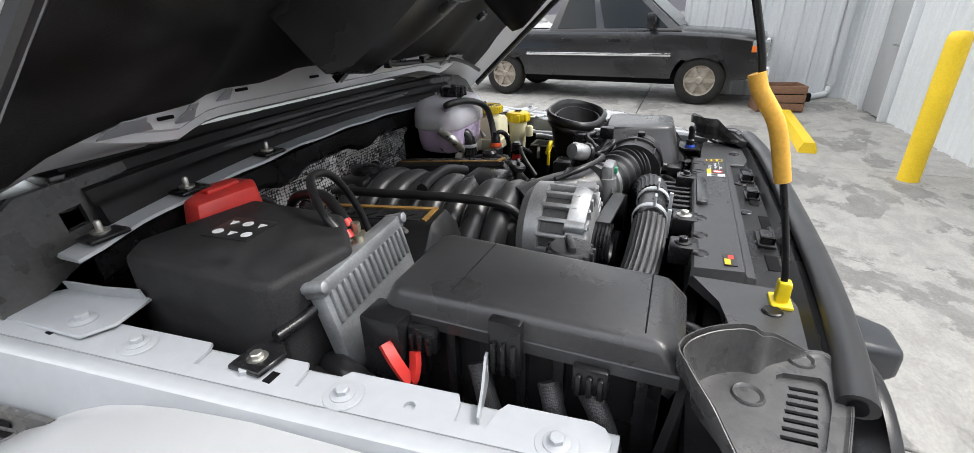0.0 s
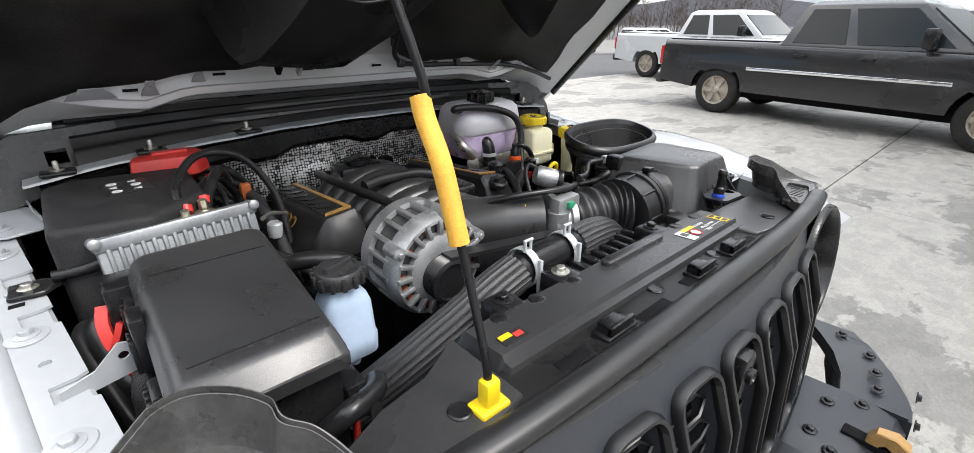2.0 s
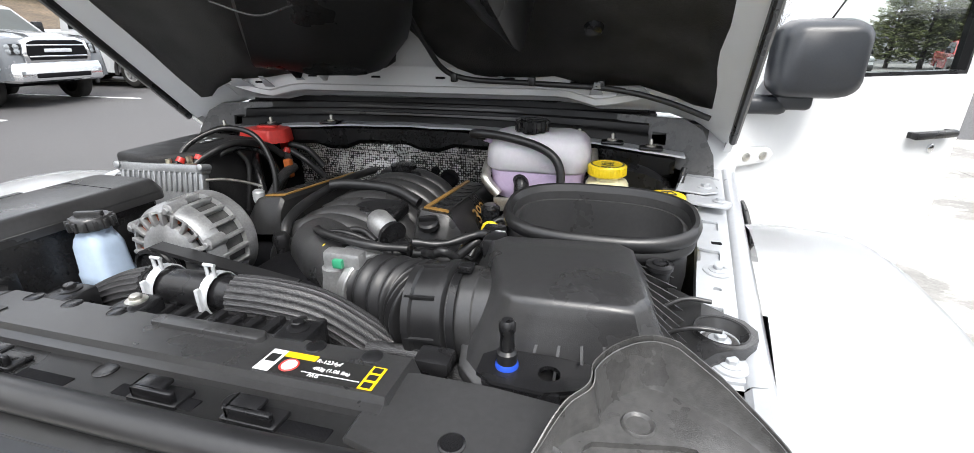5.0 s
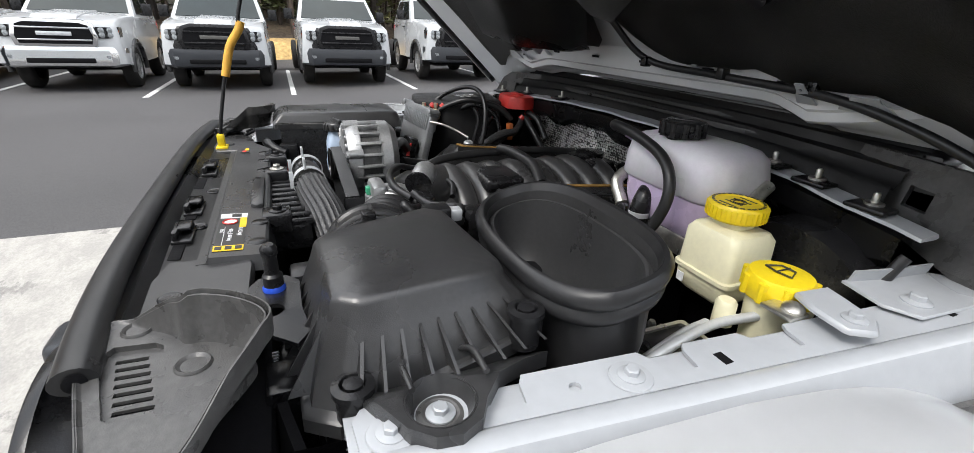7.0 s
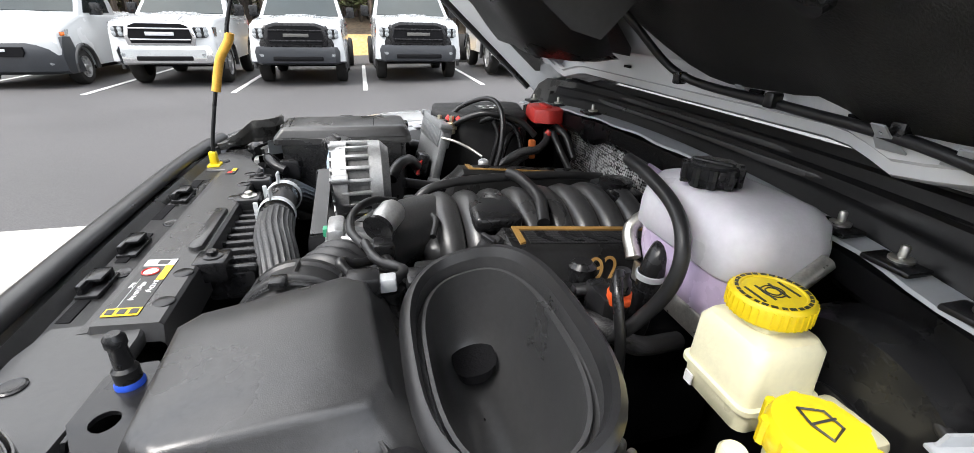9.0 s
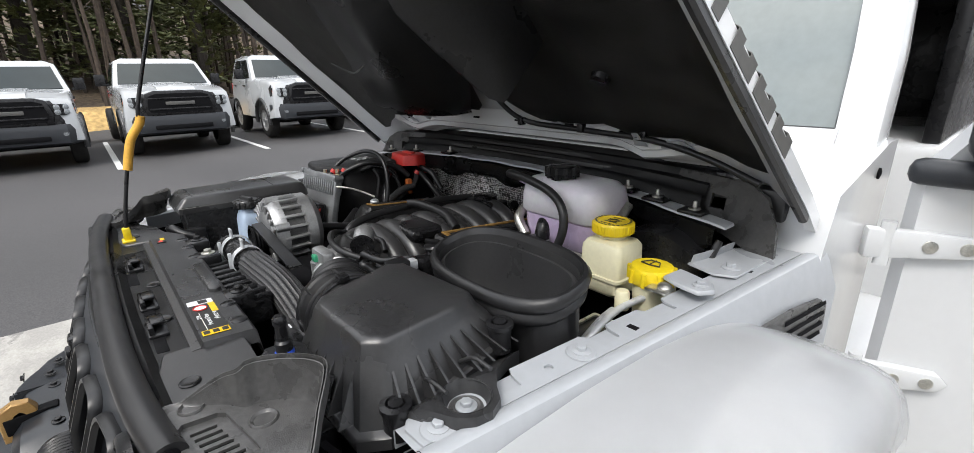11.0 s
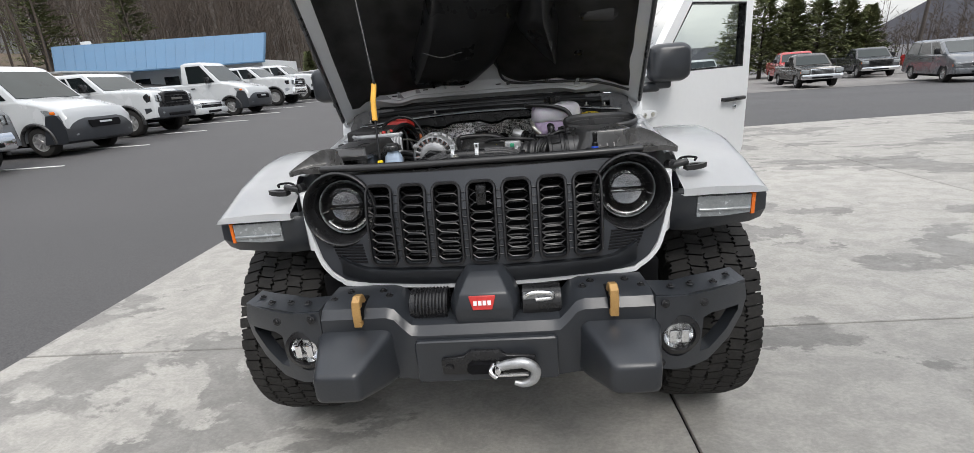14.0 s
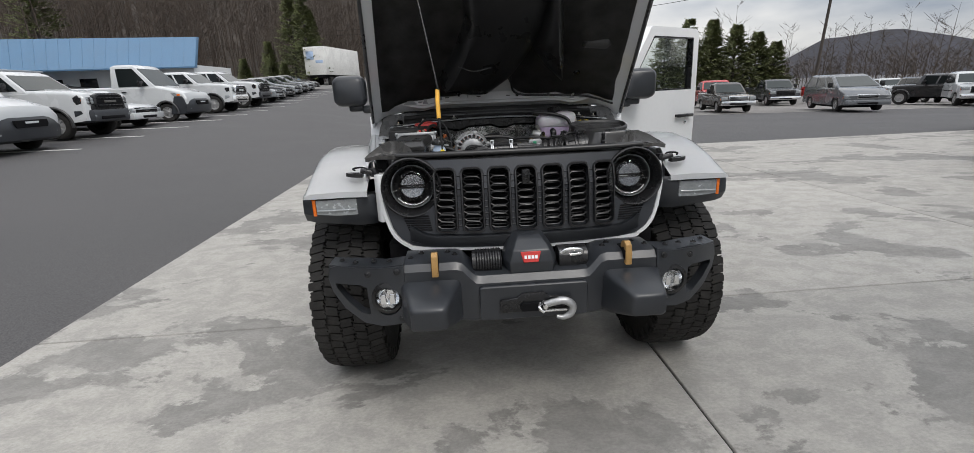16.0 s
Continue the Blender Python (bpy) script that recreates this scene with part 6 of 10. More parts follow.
    wh = part("winch_hook", tube(B(), [(0.035, -0.305, 0.612), (0.075, -0.31, 0.625), (0.115, -0.312, 0.628), (0.145, -0.312, 0.605), (0.140, -0.312, 0.572), (0.110, -0.312, 0.556), (0.082, -0.312, 0.562)], 0.0115, 10, 7, rf=lambda t: 1.15 - 0.5 * t + 0.5 * math.sin(t * math.pi)), ALU, bp, "galvanised forged winch hook")
    bm = B()
    box(bm, 0.03, 0.125, -0.318, -0.304, 0.585, 0.594, 0.003)
    cyl(bm, (0.035, -0.33, 0.612), (0.035, -0.285, 0.612), 0.009)
    tube(bm, [(0.02, -0.29, 0.612), (0.012, -0.318, 0.605), (0.03, -0.326, 0.590)], 0.007, 8, 4)
    part("latch", bm, ALU2, wh)
    # winch behind the beam
    bm = B()
    rings = []
    for z, hw, y0 in ((0.70, 0.085, -0.222), (0.765, 0.090, -0.226), (0.812, 0.074, -0.214), (0.846, 0.054, -0.165), (0.857, 0.045, -0.14)):
        rings.append([(-hw, y0, z), (hw, y0, z), (hw * 1.25, y0 + 0.06, z), (hw * 1.25, y0 + 0.13, z), (-hw * 1.25, y0 + 0.13, z), (-hw * 1.25, y0 + 0.06, z)])
    skin(bm, rings)
    bmesh.ops.bevel(bm, geom=bm.edges[:], offset=0.006, segments=2, profile=0.5, affect='EDGES')
    wi = part("winch", bm, BUMPER, jeep, "black electric winch behind the bumper", angle=30)
    for a, b_ in ((-0.24, -0.12), (0.12, 0.24)):
        bm = B()
        cyl(bm, (a, -0.14, 0.745), (b_, -0.14, 0.745), 0.055, n=24)
        part("winch_motor", bm, BLACK2, wi)
    for k in range(10):
        bm = B()
        x = -0.225 + 0.011 * k
        lathe(bm, (x, -0.14, 0.745), (1, 0, 0), [(0.057, 0), (0.060, 0.002), (0.057, 0.005)], 24, caps=False)
        part("winch_fin", bm, BLACK2, wi)
    bm = B()
    box(bm, 0.12, 0.22, -0.19, -0.15, 0.772, 0.79, 0.004)
    part("clutch_housing", bm, ALU, wi)
    bm = B()
    tube(bm, [(0.125, -0.195, 0.785), (0.15, -0.20, 0.80), (0.20, -0.20, 0.798), (0.21, -0.195, 0.78), (0.16, -0.195, 0.775)], 0.008, 8, 5)
    part("clutch_lever", bm, ALU2, wi)
    bm = B()
    prism(bm, [(-0.030, -0.022), (0.030, -0.022), (0.042, 0.022), (-0.042, 0.022)], 0, 0.006, 0.002, 1, m=Matrix.Translation((-0.004, -0.2205, 0.786)) @ pose(0, 0, 0, 76))
    bd = part("winch_badge", bm, REDBADGE, wi, "red badge with white plain bars")
    bm = B()
    for k in range(4):
        box(bm, -0.027 + 0.0145 * k, -0.0165 + 0.0145 * k, -0.007, 0.007, 0.006, 0.0072, m=Matrix.Translation((-0.004, -0.2205, 0.786)) @ pose(0, 0, 0, 76))
    part("badge_bars", bm, LABELW, bd)
    # frame, axle, lower valance
    bm = B()
    for s in (-1, 1):
        box(bm, s * 0.40 - 0.05, s * 0.40 + 0.05, -0.10, 3.9, 0.56, 0.68, 0.01)
    box(bm, -0.45, 0.45, -0.06, 0.0, 0.62, 0.74, 0.01)
    cyl(bm, (-0.70, 0.52, 0.437), (0.70, 0.52, 0.437), 0.05)
    lathe(bm, (-0.25, 0.52, 0.40), (1, 0, 0), [(0.05, 0), (0.13, 0.06), (0.13, 0.16), (0.05, 0.24)], 20)
    box(bm, -0.60, 0.60, 0.02, 0.10, 0.70, 0.80, 0.01)
    for s in (-1, 1):
        cyl(bm, (s * 0.52, 0.50, 0.42), (s * 0.47, 0.56, 0.95), 0.03)
        lathe(bm, (s * 0.43, 0.52, 0.50), (0, 0, 1), [(0.07, k * 0.04 * 0.5) if k % 2 == 0 else (0.06, k * 0.04 * 0.5) for k in range(18)], 18)
    part("frame_and_axle", bm, DARK, jeep)
    bm = B()
    skin(bm, [[(x, 0.02 + 0.10 * (x / 0.58) ** 2, 0.79), (x, 0.0 + 0.10 * (x / 0.58) ** 2, 0.70), (x, 0.05 + 0.10 * (x / 0.58) ** 2, 0.68), (x, 0.08 + 0.10 * (x / 0.58) ** 2, 0.79)] for x in [lerp(-0.56, 0.56, k / 10) for k in range(11)]])
    part("lower_valance", bm, BLACK, jeep)


build_grille()
for side in (-1, 1):
    build_headlight(side)
    build_fender(side)
hood_ob = build_hood()
build_hood_under(hood_ob)
build_cab()
build_wheels()
build_bumper()

# ---------------------------------------------------------------- engine bay
def build_bay():
    # Inner fenders and firewall are near black, the bay's shade in their colour.
    for s in (-1, 1):
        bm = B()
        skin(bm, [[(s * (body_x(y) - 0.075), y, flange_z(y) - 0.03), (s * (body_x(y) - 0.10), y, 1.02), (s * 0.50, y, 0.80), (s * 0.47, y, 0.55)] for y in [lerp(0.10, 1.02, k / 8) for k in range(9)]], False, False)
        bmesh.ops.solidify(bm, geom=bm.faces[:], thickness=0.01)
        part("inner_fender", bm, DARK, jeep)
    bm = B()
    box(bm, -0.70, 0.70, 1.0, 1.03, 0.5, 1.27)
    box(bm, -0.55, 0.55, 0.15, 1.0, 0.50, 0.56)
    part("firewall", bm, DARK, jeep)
    # Added fill box that blocks the view through; shade is in its colour.
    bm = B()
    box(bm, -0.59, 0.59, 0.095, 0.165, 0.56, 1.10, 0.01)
    part("radiator", bm, DARK, jeep, "near-black box closing the radiator space behind the grille")
    bm = B()
    rows = []
    for i in range(31):
        x = lerp(-0.40, 0.24, i / 30)
        row = []
        for k in range(13):
            z = lerp(1.02, 1.222, k / 12)
            y = 0.968 + 0.012 * noise.noise(Vector((x * 9, z * 9, 0))) - 0.020 * math.exp(-((x + 0.13) / 0.08) ** 2 - ((z - 1.12) / 0.06) ** 2) - 0.012 * (z > 1.19)
            row.append((x, y, z))
        rows.append(row)
    skin(bm, rows, False, False)
    bmesh.ops.solidify(bm, geom=bm.faces[:], thickness=0.002)
    hs = part("heat_shield", bm, SHIELD, jeep, "dimpled silver foil heat shield on the firewall", angle=80)
    for x, z, r in ((-0.145, 1.135, 0.034), (-0.02, 1.12, 0.026), (0.03, 1.15, 0.012), (-0.08, 1.15, 0.010), (0.07, 1.13, 0.026)):
        bm = B()
        lathe(bm, (x, 0.972, z), (0, -1, 0), [(r, 0), (r, 0.012), (r * 0.8, 0.018), (r * 0.5, 0.012), (0, 0.012)], 20)
        part("grommet", bm, DARK, hs)


build_bay()


def front_panel():
    # strip between the grille's top edge and the seal
    bm = B()
    xs = [lerp(-0.545, 0.545, k / 24) for k in range(25)]
    rows = []
    for x in xs:
        e = face(x, 1.163 - 0.030 * max(0, (abs(x) - 0.42) / 0.125) ** 2)
        rows.append([(x, e.y - 0.001, e.z), (x, e.y + 0.020, 1.172), (x, 0.026 + 0.06 * x * x, 1.176), (x, 0.038 + 0.06 * x * x, 1.162), (x, 0.095, 1.158), (x, 0.105, 1.13)])
    skin(bm, rows, False, False)
    bmesh.ops.solidify(bm, geom=bm.faces[:], thickness=0.004)
    hp_ = part("radiator_support_panel", bm, BLACK, jeep, "black plastic panel over the radiator support", angle=35)
    for pts in ([(0.248, 0.082), (0.363, 0.056), (0.428, 0.066), (0.440, 0.112), (0.468, 0.170), (0.363, 0.178), (0.283, 0.182), (0.248, 0.176)], [(-0.337, 0.082), (-0.437, 0.054), (-0.477, 0.067), (-0.512, 0.082), (-0.512, 0.132), (-0.457, 0.157), (-0.397, 0.162), (-0.337, 0.202)][::-1]):
        bm = B()
        prism(bm, pts, 1.150, 1.1655, 0.003, 1)
        part("panel_wing", bm, BLACK, hp_)
    # openings are not cut: dark pads paint their shade on the panel
    for x, y, w, d in ((-0.10, 0.075, 0.07, 0.022), (0.04, 0.085, 0.10, 0.016), (-0.255, 0.085, 0.05, 0.018), (0.21, 0.085, 0.05, 0.016)):
        bm = B()
        box(bm, x - w / 2, x + w / 2, y - d / 2, y + d / 2, 1.153, 1.1625, 0.002)
        part("panel_opening", bm, DARK, hp_)
    for x, y, z in ((-0.183, 0.090, 1.159), (-0.05, 0.105, 1.159), (0.12, 0.100, 1.159), (0.345, 0.100, 1.165), (-0.40, 0.105, 1.165)):
        bm = B()
        lathe(bm, (x, y, z), (0, 0, 1), [(0.0125, 0), (0.0125, 0.002), (0.0105, 0.0032), (0.008, 0.0026), (0.0, 0.003)], 18)
        part("push_pin", bm, BLACK2, hp_)
    for x in (-0.175, 0.155, 0.045):
        bm = B()
        box(bm, x - 0.030, x + 0.030, 0.074, 0.100, 1.160, 1.166, 0.002)
        box(bm, x - 0.024, x - 0.018, 0.076, 0.098, 1.160, 1.178, 0.002)
        box(bm, x - 0.024, x + 0.026, 0.076, 0.083, 1.164, 1.178, 0.002)
        box(bm, x - 0.024, x + 0.010, 0.078, 0.098, 1.173, 1.178, 0.002)
        part("catch_bracket", bm, BLACK2, hp_)
    bm = B()
    path = [(x, 0.004 + 0.026 * (abs(x) / 0.53) ** 3.5, 1.184) for x in [lerp(-0.533, 0.531, k / 16) for k in range(17)]]
    tube(bm, path, 0.0135, 12, 3, prof=[(1.25 * math.cos(a), (0.85 if math.sin(a) > 0 else 1.0) * math.sin(a)) for a in [2 * math.pi * k / 16 for k in range(16)]])
    sl = part("hood_seal", bm, RUBBER, jeep, "thick black rubber seal along the grille top")
    # dark discs on the seal's ends paint the shade of its bore
    for s, x, y in ((-1, 0.5335, 0.031), (1, 0.5315, 0.031)):
        bm = B()
        lathe(bm, (s * x, y, 1.184), (s * 1, 0.24, 0), [(0.0085, 0.0012), (0.005, 0.002)], 14)
        part("seal_bore", bm, DARK, sl)
    # radiator cover
    bm = B()
    rows = []
    for x in (-0.330, -0.322, -0.316, 0.262, 0.268, 0.276):
        dz = -0.02 if x in (-0.330, 0.276) else 0.0
        rows.append([(x, 0.112, 1.150 + dz), (x, 0.115, 1.166 + dz), (x, 0.126, 1.167 + dz), (x, 0.130, 1.174 + dz), (x, 0.195, 1.170 + dz), (x, 0.199, 1.166 + dz), (x, 0.203, 1.12)])
    skin(bm, rows, False, False)
    rc = part("radiator_cover", bm, BLACK, jeep, "long black plastic radiator cover", angle=30)
    bm = B()
    box(bm, -0.13, 0.12, 0.196, 0.262, 1.10, 1.145, 0.006)
    sh_ = part("fan_shroud", bm, BLACK2, jeep, "ribbed black fan shroud")
    for k in range(9):
        bm = B()
        box(bm, -0.12 + 0.028 * k, -0.106 + 0.028 * k, 0.19, 0.265, 1.14, 1.153, 0.004)
        part("shroud_rib", bm, BLACK2, sh_)
    for x in (-0.245, -0.13, 0.115):
        bm = B()
        box(bm, x - 0.022, x + 0.022, 0.188, 0.232, 1.14, 1.172, 0.004)
        bk = part("cover_clip", bm, BLACK2, rc)
        bm = B()
        bolt(bm, (x, 0.212, 1.172), r=0.009)
        part("bolt", bm, STEEL if x == -0.13 else BLACK2, bk)
    for x in (-0.274, -0.207, -0.131, 0.155, 0.225):
        bm = B()
        lathe(bm, (x, 0.186, 1.169), (0, 0, 1), [(0.012, 0), (0.012, 0.002), (0.010, 0.0032), (0, 0.003)], 16)
        part("push_pin", bm, BLACK2, rc)
    bm = B()
    prism(bm, [(-0.062, 0.172), (0.088, 0.172), (0.094, 0.182), (0.088, 0.192), (-0.062, 0.192), (-0.068, 0.182)], 1.166, 1.178, 0.004, 2)
    part("raised_rib", bm, BLACK, rc)
    # service label: white, black and yellow fields with writing
    lm = Matrix.Translation((0.184, 0.151, 1.1724)) @ pose(0, 0, 0, -3.4, 0, 0)

    def field(x0, x1, y0, y1, m_, h=0.0004):
        bm = B()
        box(bm, x0, x1, y0, y1, h, h + 0.0006, m=lm)
        return bm, m_
    lb = part("refrigerant_label", *field(-0.068, 0.068, -0.018, 0.018, LABELK), rc, "black, white and yellow refrigerant label")
    part("white_field", *field(-0.068, -0.050, -0.018, 0.018, LABELW, 0.001), lb)
    part("yellow_field", *field(-0.050, -0.012, 0.009, 0.018, LABELY, 0.001), lb)
    part("yellow_end_field", *field(0.052, 0.068, -0.018, 0.018, LABELY, 0.001), lb)
    part("code_block", *field(-0.065, -0.053, -0.003, 0.010, LABELK, 0.0016), lb)
    part("sign_disc", *(lathe(B(), lm @ Vector((-0.034, -0.004, 0.001)), (0, 0, 1), [(0.0095, 0), (0.0095, 0.0006)], 20), LABELW), lb)
    bm = B()
    tube(bm, [lm @ Vector((-0.034 + 0.0095 * math.cos(a), -0.004 + 0.0095 * math.sin(a), 0.0018)) for a in [2 * math.pi * k / 18 for k in range(19)]], 0.0012, 4, 1)
    part("red_ring", bm, RED, lb)
    for i, (t_, x, y, sz) in enumerate((("R-1234yf", 0.004, 0.011, 0.0080), ("482g (1.06 lbs)", 0.014, -0.001, 0.0072), ("PAG", 0.0, -0.0125, 0.0068))):
        text(t_, sz, lm @ Matrix.Translation((x, y, 0.0012)), LABELW, lb)
    bm = B()
    tube(bm, [lm @ Vector((-0.016, -0.009, 0.0012)), lm @ Vector((0.05, -0.009, 0.0012))], 0.0005, 4, 1)
    part("label_line", bm, LABELW, lb)
    for k in range(3):
        part("sign_bar", *field(0.055, 0.065, -0.016 + 0.012 * k, -0.008 + 0.012 * k, LABELK, 0.0016), lb)
    bm = B()
    box(bm, -0.308, -0.272, 0.138, 0.156, 1.1730, 1.1747)
    lb2 = part("warning_label", bm, LABELK, rc, "small yellow and red warning label")
    bm = B()
    box(bm, -0.307, -0.290, 0.147, 0.155, 1.1747, 1.1754)
    part("yellow_field", bm, LABELY, lb2)
    bm = B()
    box(bm, -0.288, -0.276, 0.142, 0.150, 1.1747, 1.1754)
    part("red_sign", bm, RED, lb2)
    # the panel's fittings and the cover sit a little off the middle
    for ob in [*hp_.children, rc, sh_]:
        ob.location = (0.037, -0.032, 0.0)


front_panel()


def lamp_pan(s):
    """Shallow moulded pan behind a headlight, with a raised rim, a recessed louvred vent and dimples."""
    outl = [(0.455, 0.076), (0.466, 0.104), (0.481, 0.128), (0.499, 0.143), (0.501, 0.162), (0.517, 0.190), (0.543, 0.212), (0.568, 0.213), (0.608, 0.187), (0.648, 0.158), (0.668, 0.128), (0.655, 0.100), (0.615, 0.092), (0.575, 0.080), (0.525, 0.067), (0.480, 0.066)]
    n = len(outl)
    cx, cy = 0.558, 0.128
    def place(x, y, z):
        return (s * x - 0.006, y - (0.038 if s > 0 else 0.032), z - 0.004)

    bm = B()
    rings = []
    m = n * 5
    floor_loop = []
    fs = [(1.02, -1.6), (1.03, 0.88), (1.024, 1.0), (1.008, 1.0), (0.998, 0.78), (0.984, 0.76), (0.974, 0.92), (0.960, 0.91), (0.945, 0.70), (0.89, 0.36), (0.845, 0.08), (0.82, 0.0)]
    for f, up in fs:
        ring = []
        for i in range(m):
            a, b_ = outl[i // 5], outl[(i // 5 + 1) % n]
            p0, p3 = outl[i // 5 - 1], outl[(i // 5 + 2) % n]
            t = (i % 5) / 5
            q = [0.5 * (2 * a[k] + (b_[k] - p0[k]) * t + (2 * p0[k] - 5 * a[k] + 4 * b_[k] - p3[k]) * t * t + (3 * a[k] - p0[k] - 3 * b_[k] + p3[k]) * t ** 3) for k in (0, 1)]
            r = max(0.0, min(1.0, (q[1] - 0.09) / 0.06)) * max(0.15, min(1.0, 1 - (q[0] - 0.575) / 0.11))
            g = f if f > 1 else 1 - (1 - f) * (0.40 + 0.60 * r)
            x, y = cx + (q[0] - cx) * g, cy + (q[1] - cy) * g
            z = 1.187 + ((0.003 + 0.046 * r) * up if up > -1 else 0.042 * r - 0.014) - 0.25 * max(0.0, x - 0.61)
            ring.append(place(x, y, z))
            if f == 0.82:
                floor_loop.append((x, y))
        rings.append(ring)
    skin(bm, rings, True, False)
    pn = one("headlight_access_pan", bm, GREYPL, "worn dark grey moulded pan with louvred vent behind the headlight", "cover", "headlight pans", 24)
    hollow = [(0.494, 0.084), (0.498, 0.116), (0.504, 0.123), (0.574, 0.136), (0.586, 0.136), (0.592, 0.128), (0.593, 0.104), (0.588, 0.098), (0.53, 0.082), (0.50, 0.080)]
    bm = B()
    plate(bm, [(s * a, b_) for a, b_ in floor_loop], [[(s * a, b_) for a, b_ in hollow]], 0.010, lambda a, b_, c: Vector(place(s * a, b_, 1.187 + c - 0.25 * max(0.0, s * a - 0.61))))
    part("pan_floor", bm, GREYPL, pn, angle=30)
    vent = [(0.490, 0.078), (0.494, 0.122), (0.504, 0.128), (0.576, 0.140), (0.592, 0.140), (0.597, 0.128), (0.597, 0.100), (0.53, 0.078)]
    slots = []
    for k in range(7):
        f = (k + 0.5) / 7
        x, y, h = lerp(0.506, 0.584, f), lerp(0.099, 0.116, f), lerp(0.012, 0.014, f)
        slots.append([(x - 0.0034, y - h), (x + 0.0020, y - h), (x + 0.0034, y + h), (x - 0.0020, y + h)])
    bm = B()
    plate(bm, [(s * a, b_) for a, b_ in vent], [[(s * a, b_) for a, b_ in q] for q in slots], 0.003, lambda a, b_, c: Vector(place(s * a, b_, 1.1815 + c)))
    vp = part("vent_plate", bm, GREYPL, pn, angle=30)
    bm = B()
    prism(bm, [place(s * s * a, b_, 0)[:2] for a, b_ in ((0.500, 0.084), (0.592, 0.100), (0.588, 0.136), (0.502, 0.122))][::s], 1.165, 1.1735)
    part("vent_recess", bm, DARK, vp)
    for x, y, r in ((0.542, 0.151, 0.0115), (0.471, 0.097, 0.0105)):
        bm = B()
        lathe(bm, place(x, y, 1.184), (0, 0, 1), [(r * 1.35, 0), (r * 1.3, 0.0035), (r * 1.15, 0.0055), (r, 0.0045), (r * 0.86, 0.0028), (0, 0.0026)], 26)
        part("dimple", bm, GREYPL, pn)
    return pn


for side in (-1, 1):
    lamp_pan(side)


def fuse_box():
    fb = thing("fuse_box", "black plastic fuse box with a clipped lid", "fuse box", (-0.49, 0.35, 0.98))
    base = [(-0.552, 0.192), (-0.424, 0.192), (-0.406, 0.490), (-0.420, 0.500), (-0.548, 0.496)]
    bm = B()
    prism(bm, base, 0.98, 1.19, 0.006)
    bd = part("body", bm, BLACK2, fb)
    for k in range(7):
        y = 0.205 + 0.042 * k
        bm = B()
        box(bm, -0.562, -0.548, y, y + 0.012, 1.05, 1.185, 0.002)
        part("rib", bm, BLACK2, bd)
    lidp = [(-0.570, 0.176), (-0.418, 0.176), (-0.394, 0.500), (-0.408, 0.514), (-0.552, 0.512), (-0.566, 0.498)]
    bm = B()
    prism(bm, lidp, 1.186, 1.204, 0.004, 1)
    prism(bm, lidp, 1.203, 1.228, 0.010, 3, top=0.90)
    ld = part("lid", bm, BLACK, fb, "grained black lid", angle=35)
    # fine dark lines paint the shade of the lid's creases
    for a, b_ in (((-0.548, 0.425, 1.2282), (-0.418, 0.420, 1.2282)), ((-0.548, 0.215, 1.2282), (-0.430, 0.216, 1.2282))):
        bm = B()
        tube(bm, [a, b_], 0.0008, 4, 1)
        part("lid_crease", bm, DARK, ld)
    for x, y in ((-0.570, 0.35), (-0.570, 0.45), (-0.570, 0.26)):
        bm = B()
        box(bm, x - 0.008, x + 0.006, y - 0.018, y + 0.018, 1.160, 1.226 if y == 0.35 else 1.192, 0.003)
        for k in range(3):
            box(bm, x - 0.013, x - 0.006, y - 0.014 + 0.011 * k, y - 0.008 + 0.011 * k, 1.160, 1.20 if y == 0.35 else 1.185, 0.002)
        part("clip", bm, BLACK2, fb)
    for i, (a, b_, c) in enumerate((((-0.566, 0.385, 1.155), (-0.585, 0.365, 1.115), (-0.580, 0.345, 1.02)), ((-0.562, 0.305, 1.150), (-0.580, 0.290, 1.115), (-0.570, 0.275, 1.02)), ((-0.560, 0.262, 1.150), (-0.576, 0.240, 1.115), (-0.575, 0.215, 1.0)))):
        bm = B()
        tube(bm, [a, b_, c], 0.013, 10, 10, rf=lambda t: 1 + 0.08 * math.sin(t * 120))
        part("conduit", bm, BRAID, fb, "braided cable conduit")
    bm = B()
    box(bm, -0.594, -0.552, 0.468, 0.520, 1.09, 1.205, 0.004)
    cn = part("side_connector", bm, BLACK2, fb)
    bm = B()
    tube(bm, [(-0.598, 0.485, 1.178), (-0.603, 0.470, 1.160), (-0.600, 0.455, 1.135), (-0.592, 0.452, 1.150), (-0.585, 0.455, 1.165)], 0.006, 6, 5, prof=[(-1.1, -0.6), (1.1, -0.6), (1.1, 0.6), (-1.1, 0.6)])
    part("red_lever", bm, RED, cn, "red plastic connector lever")


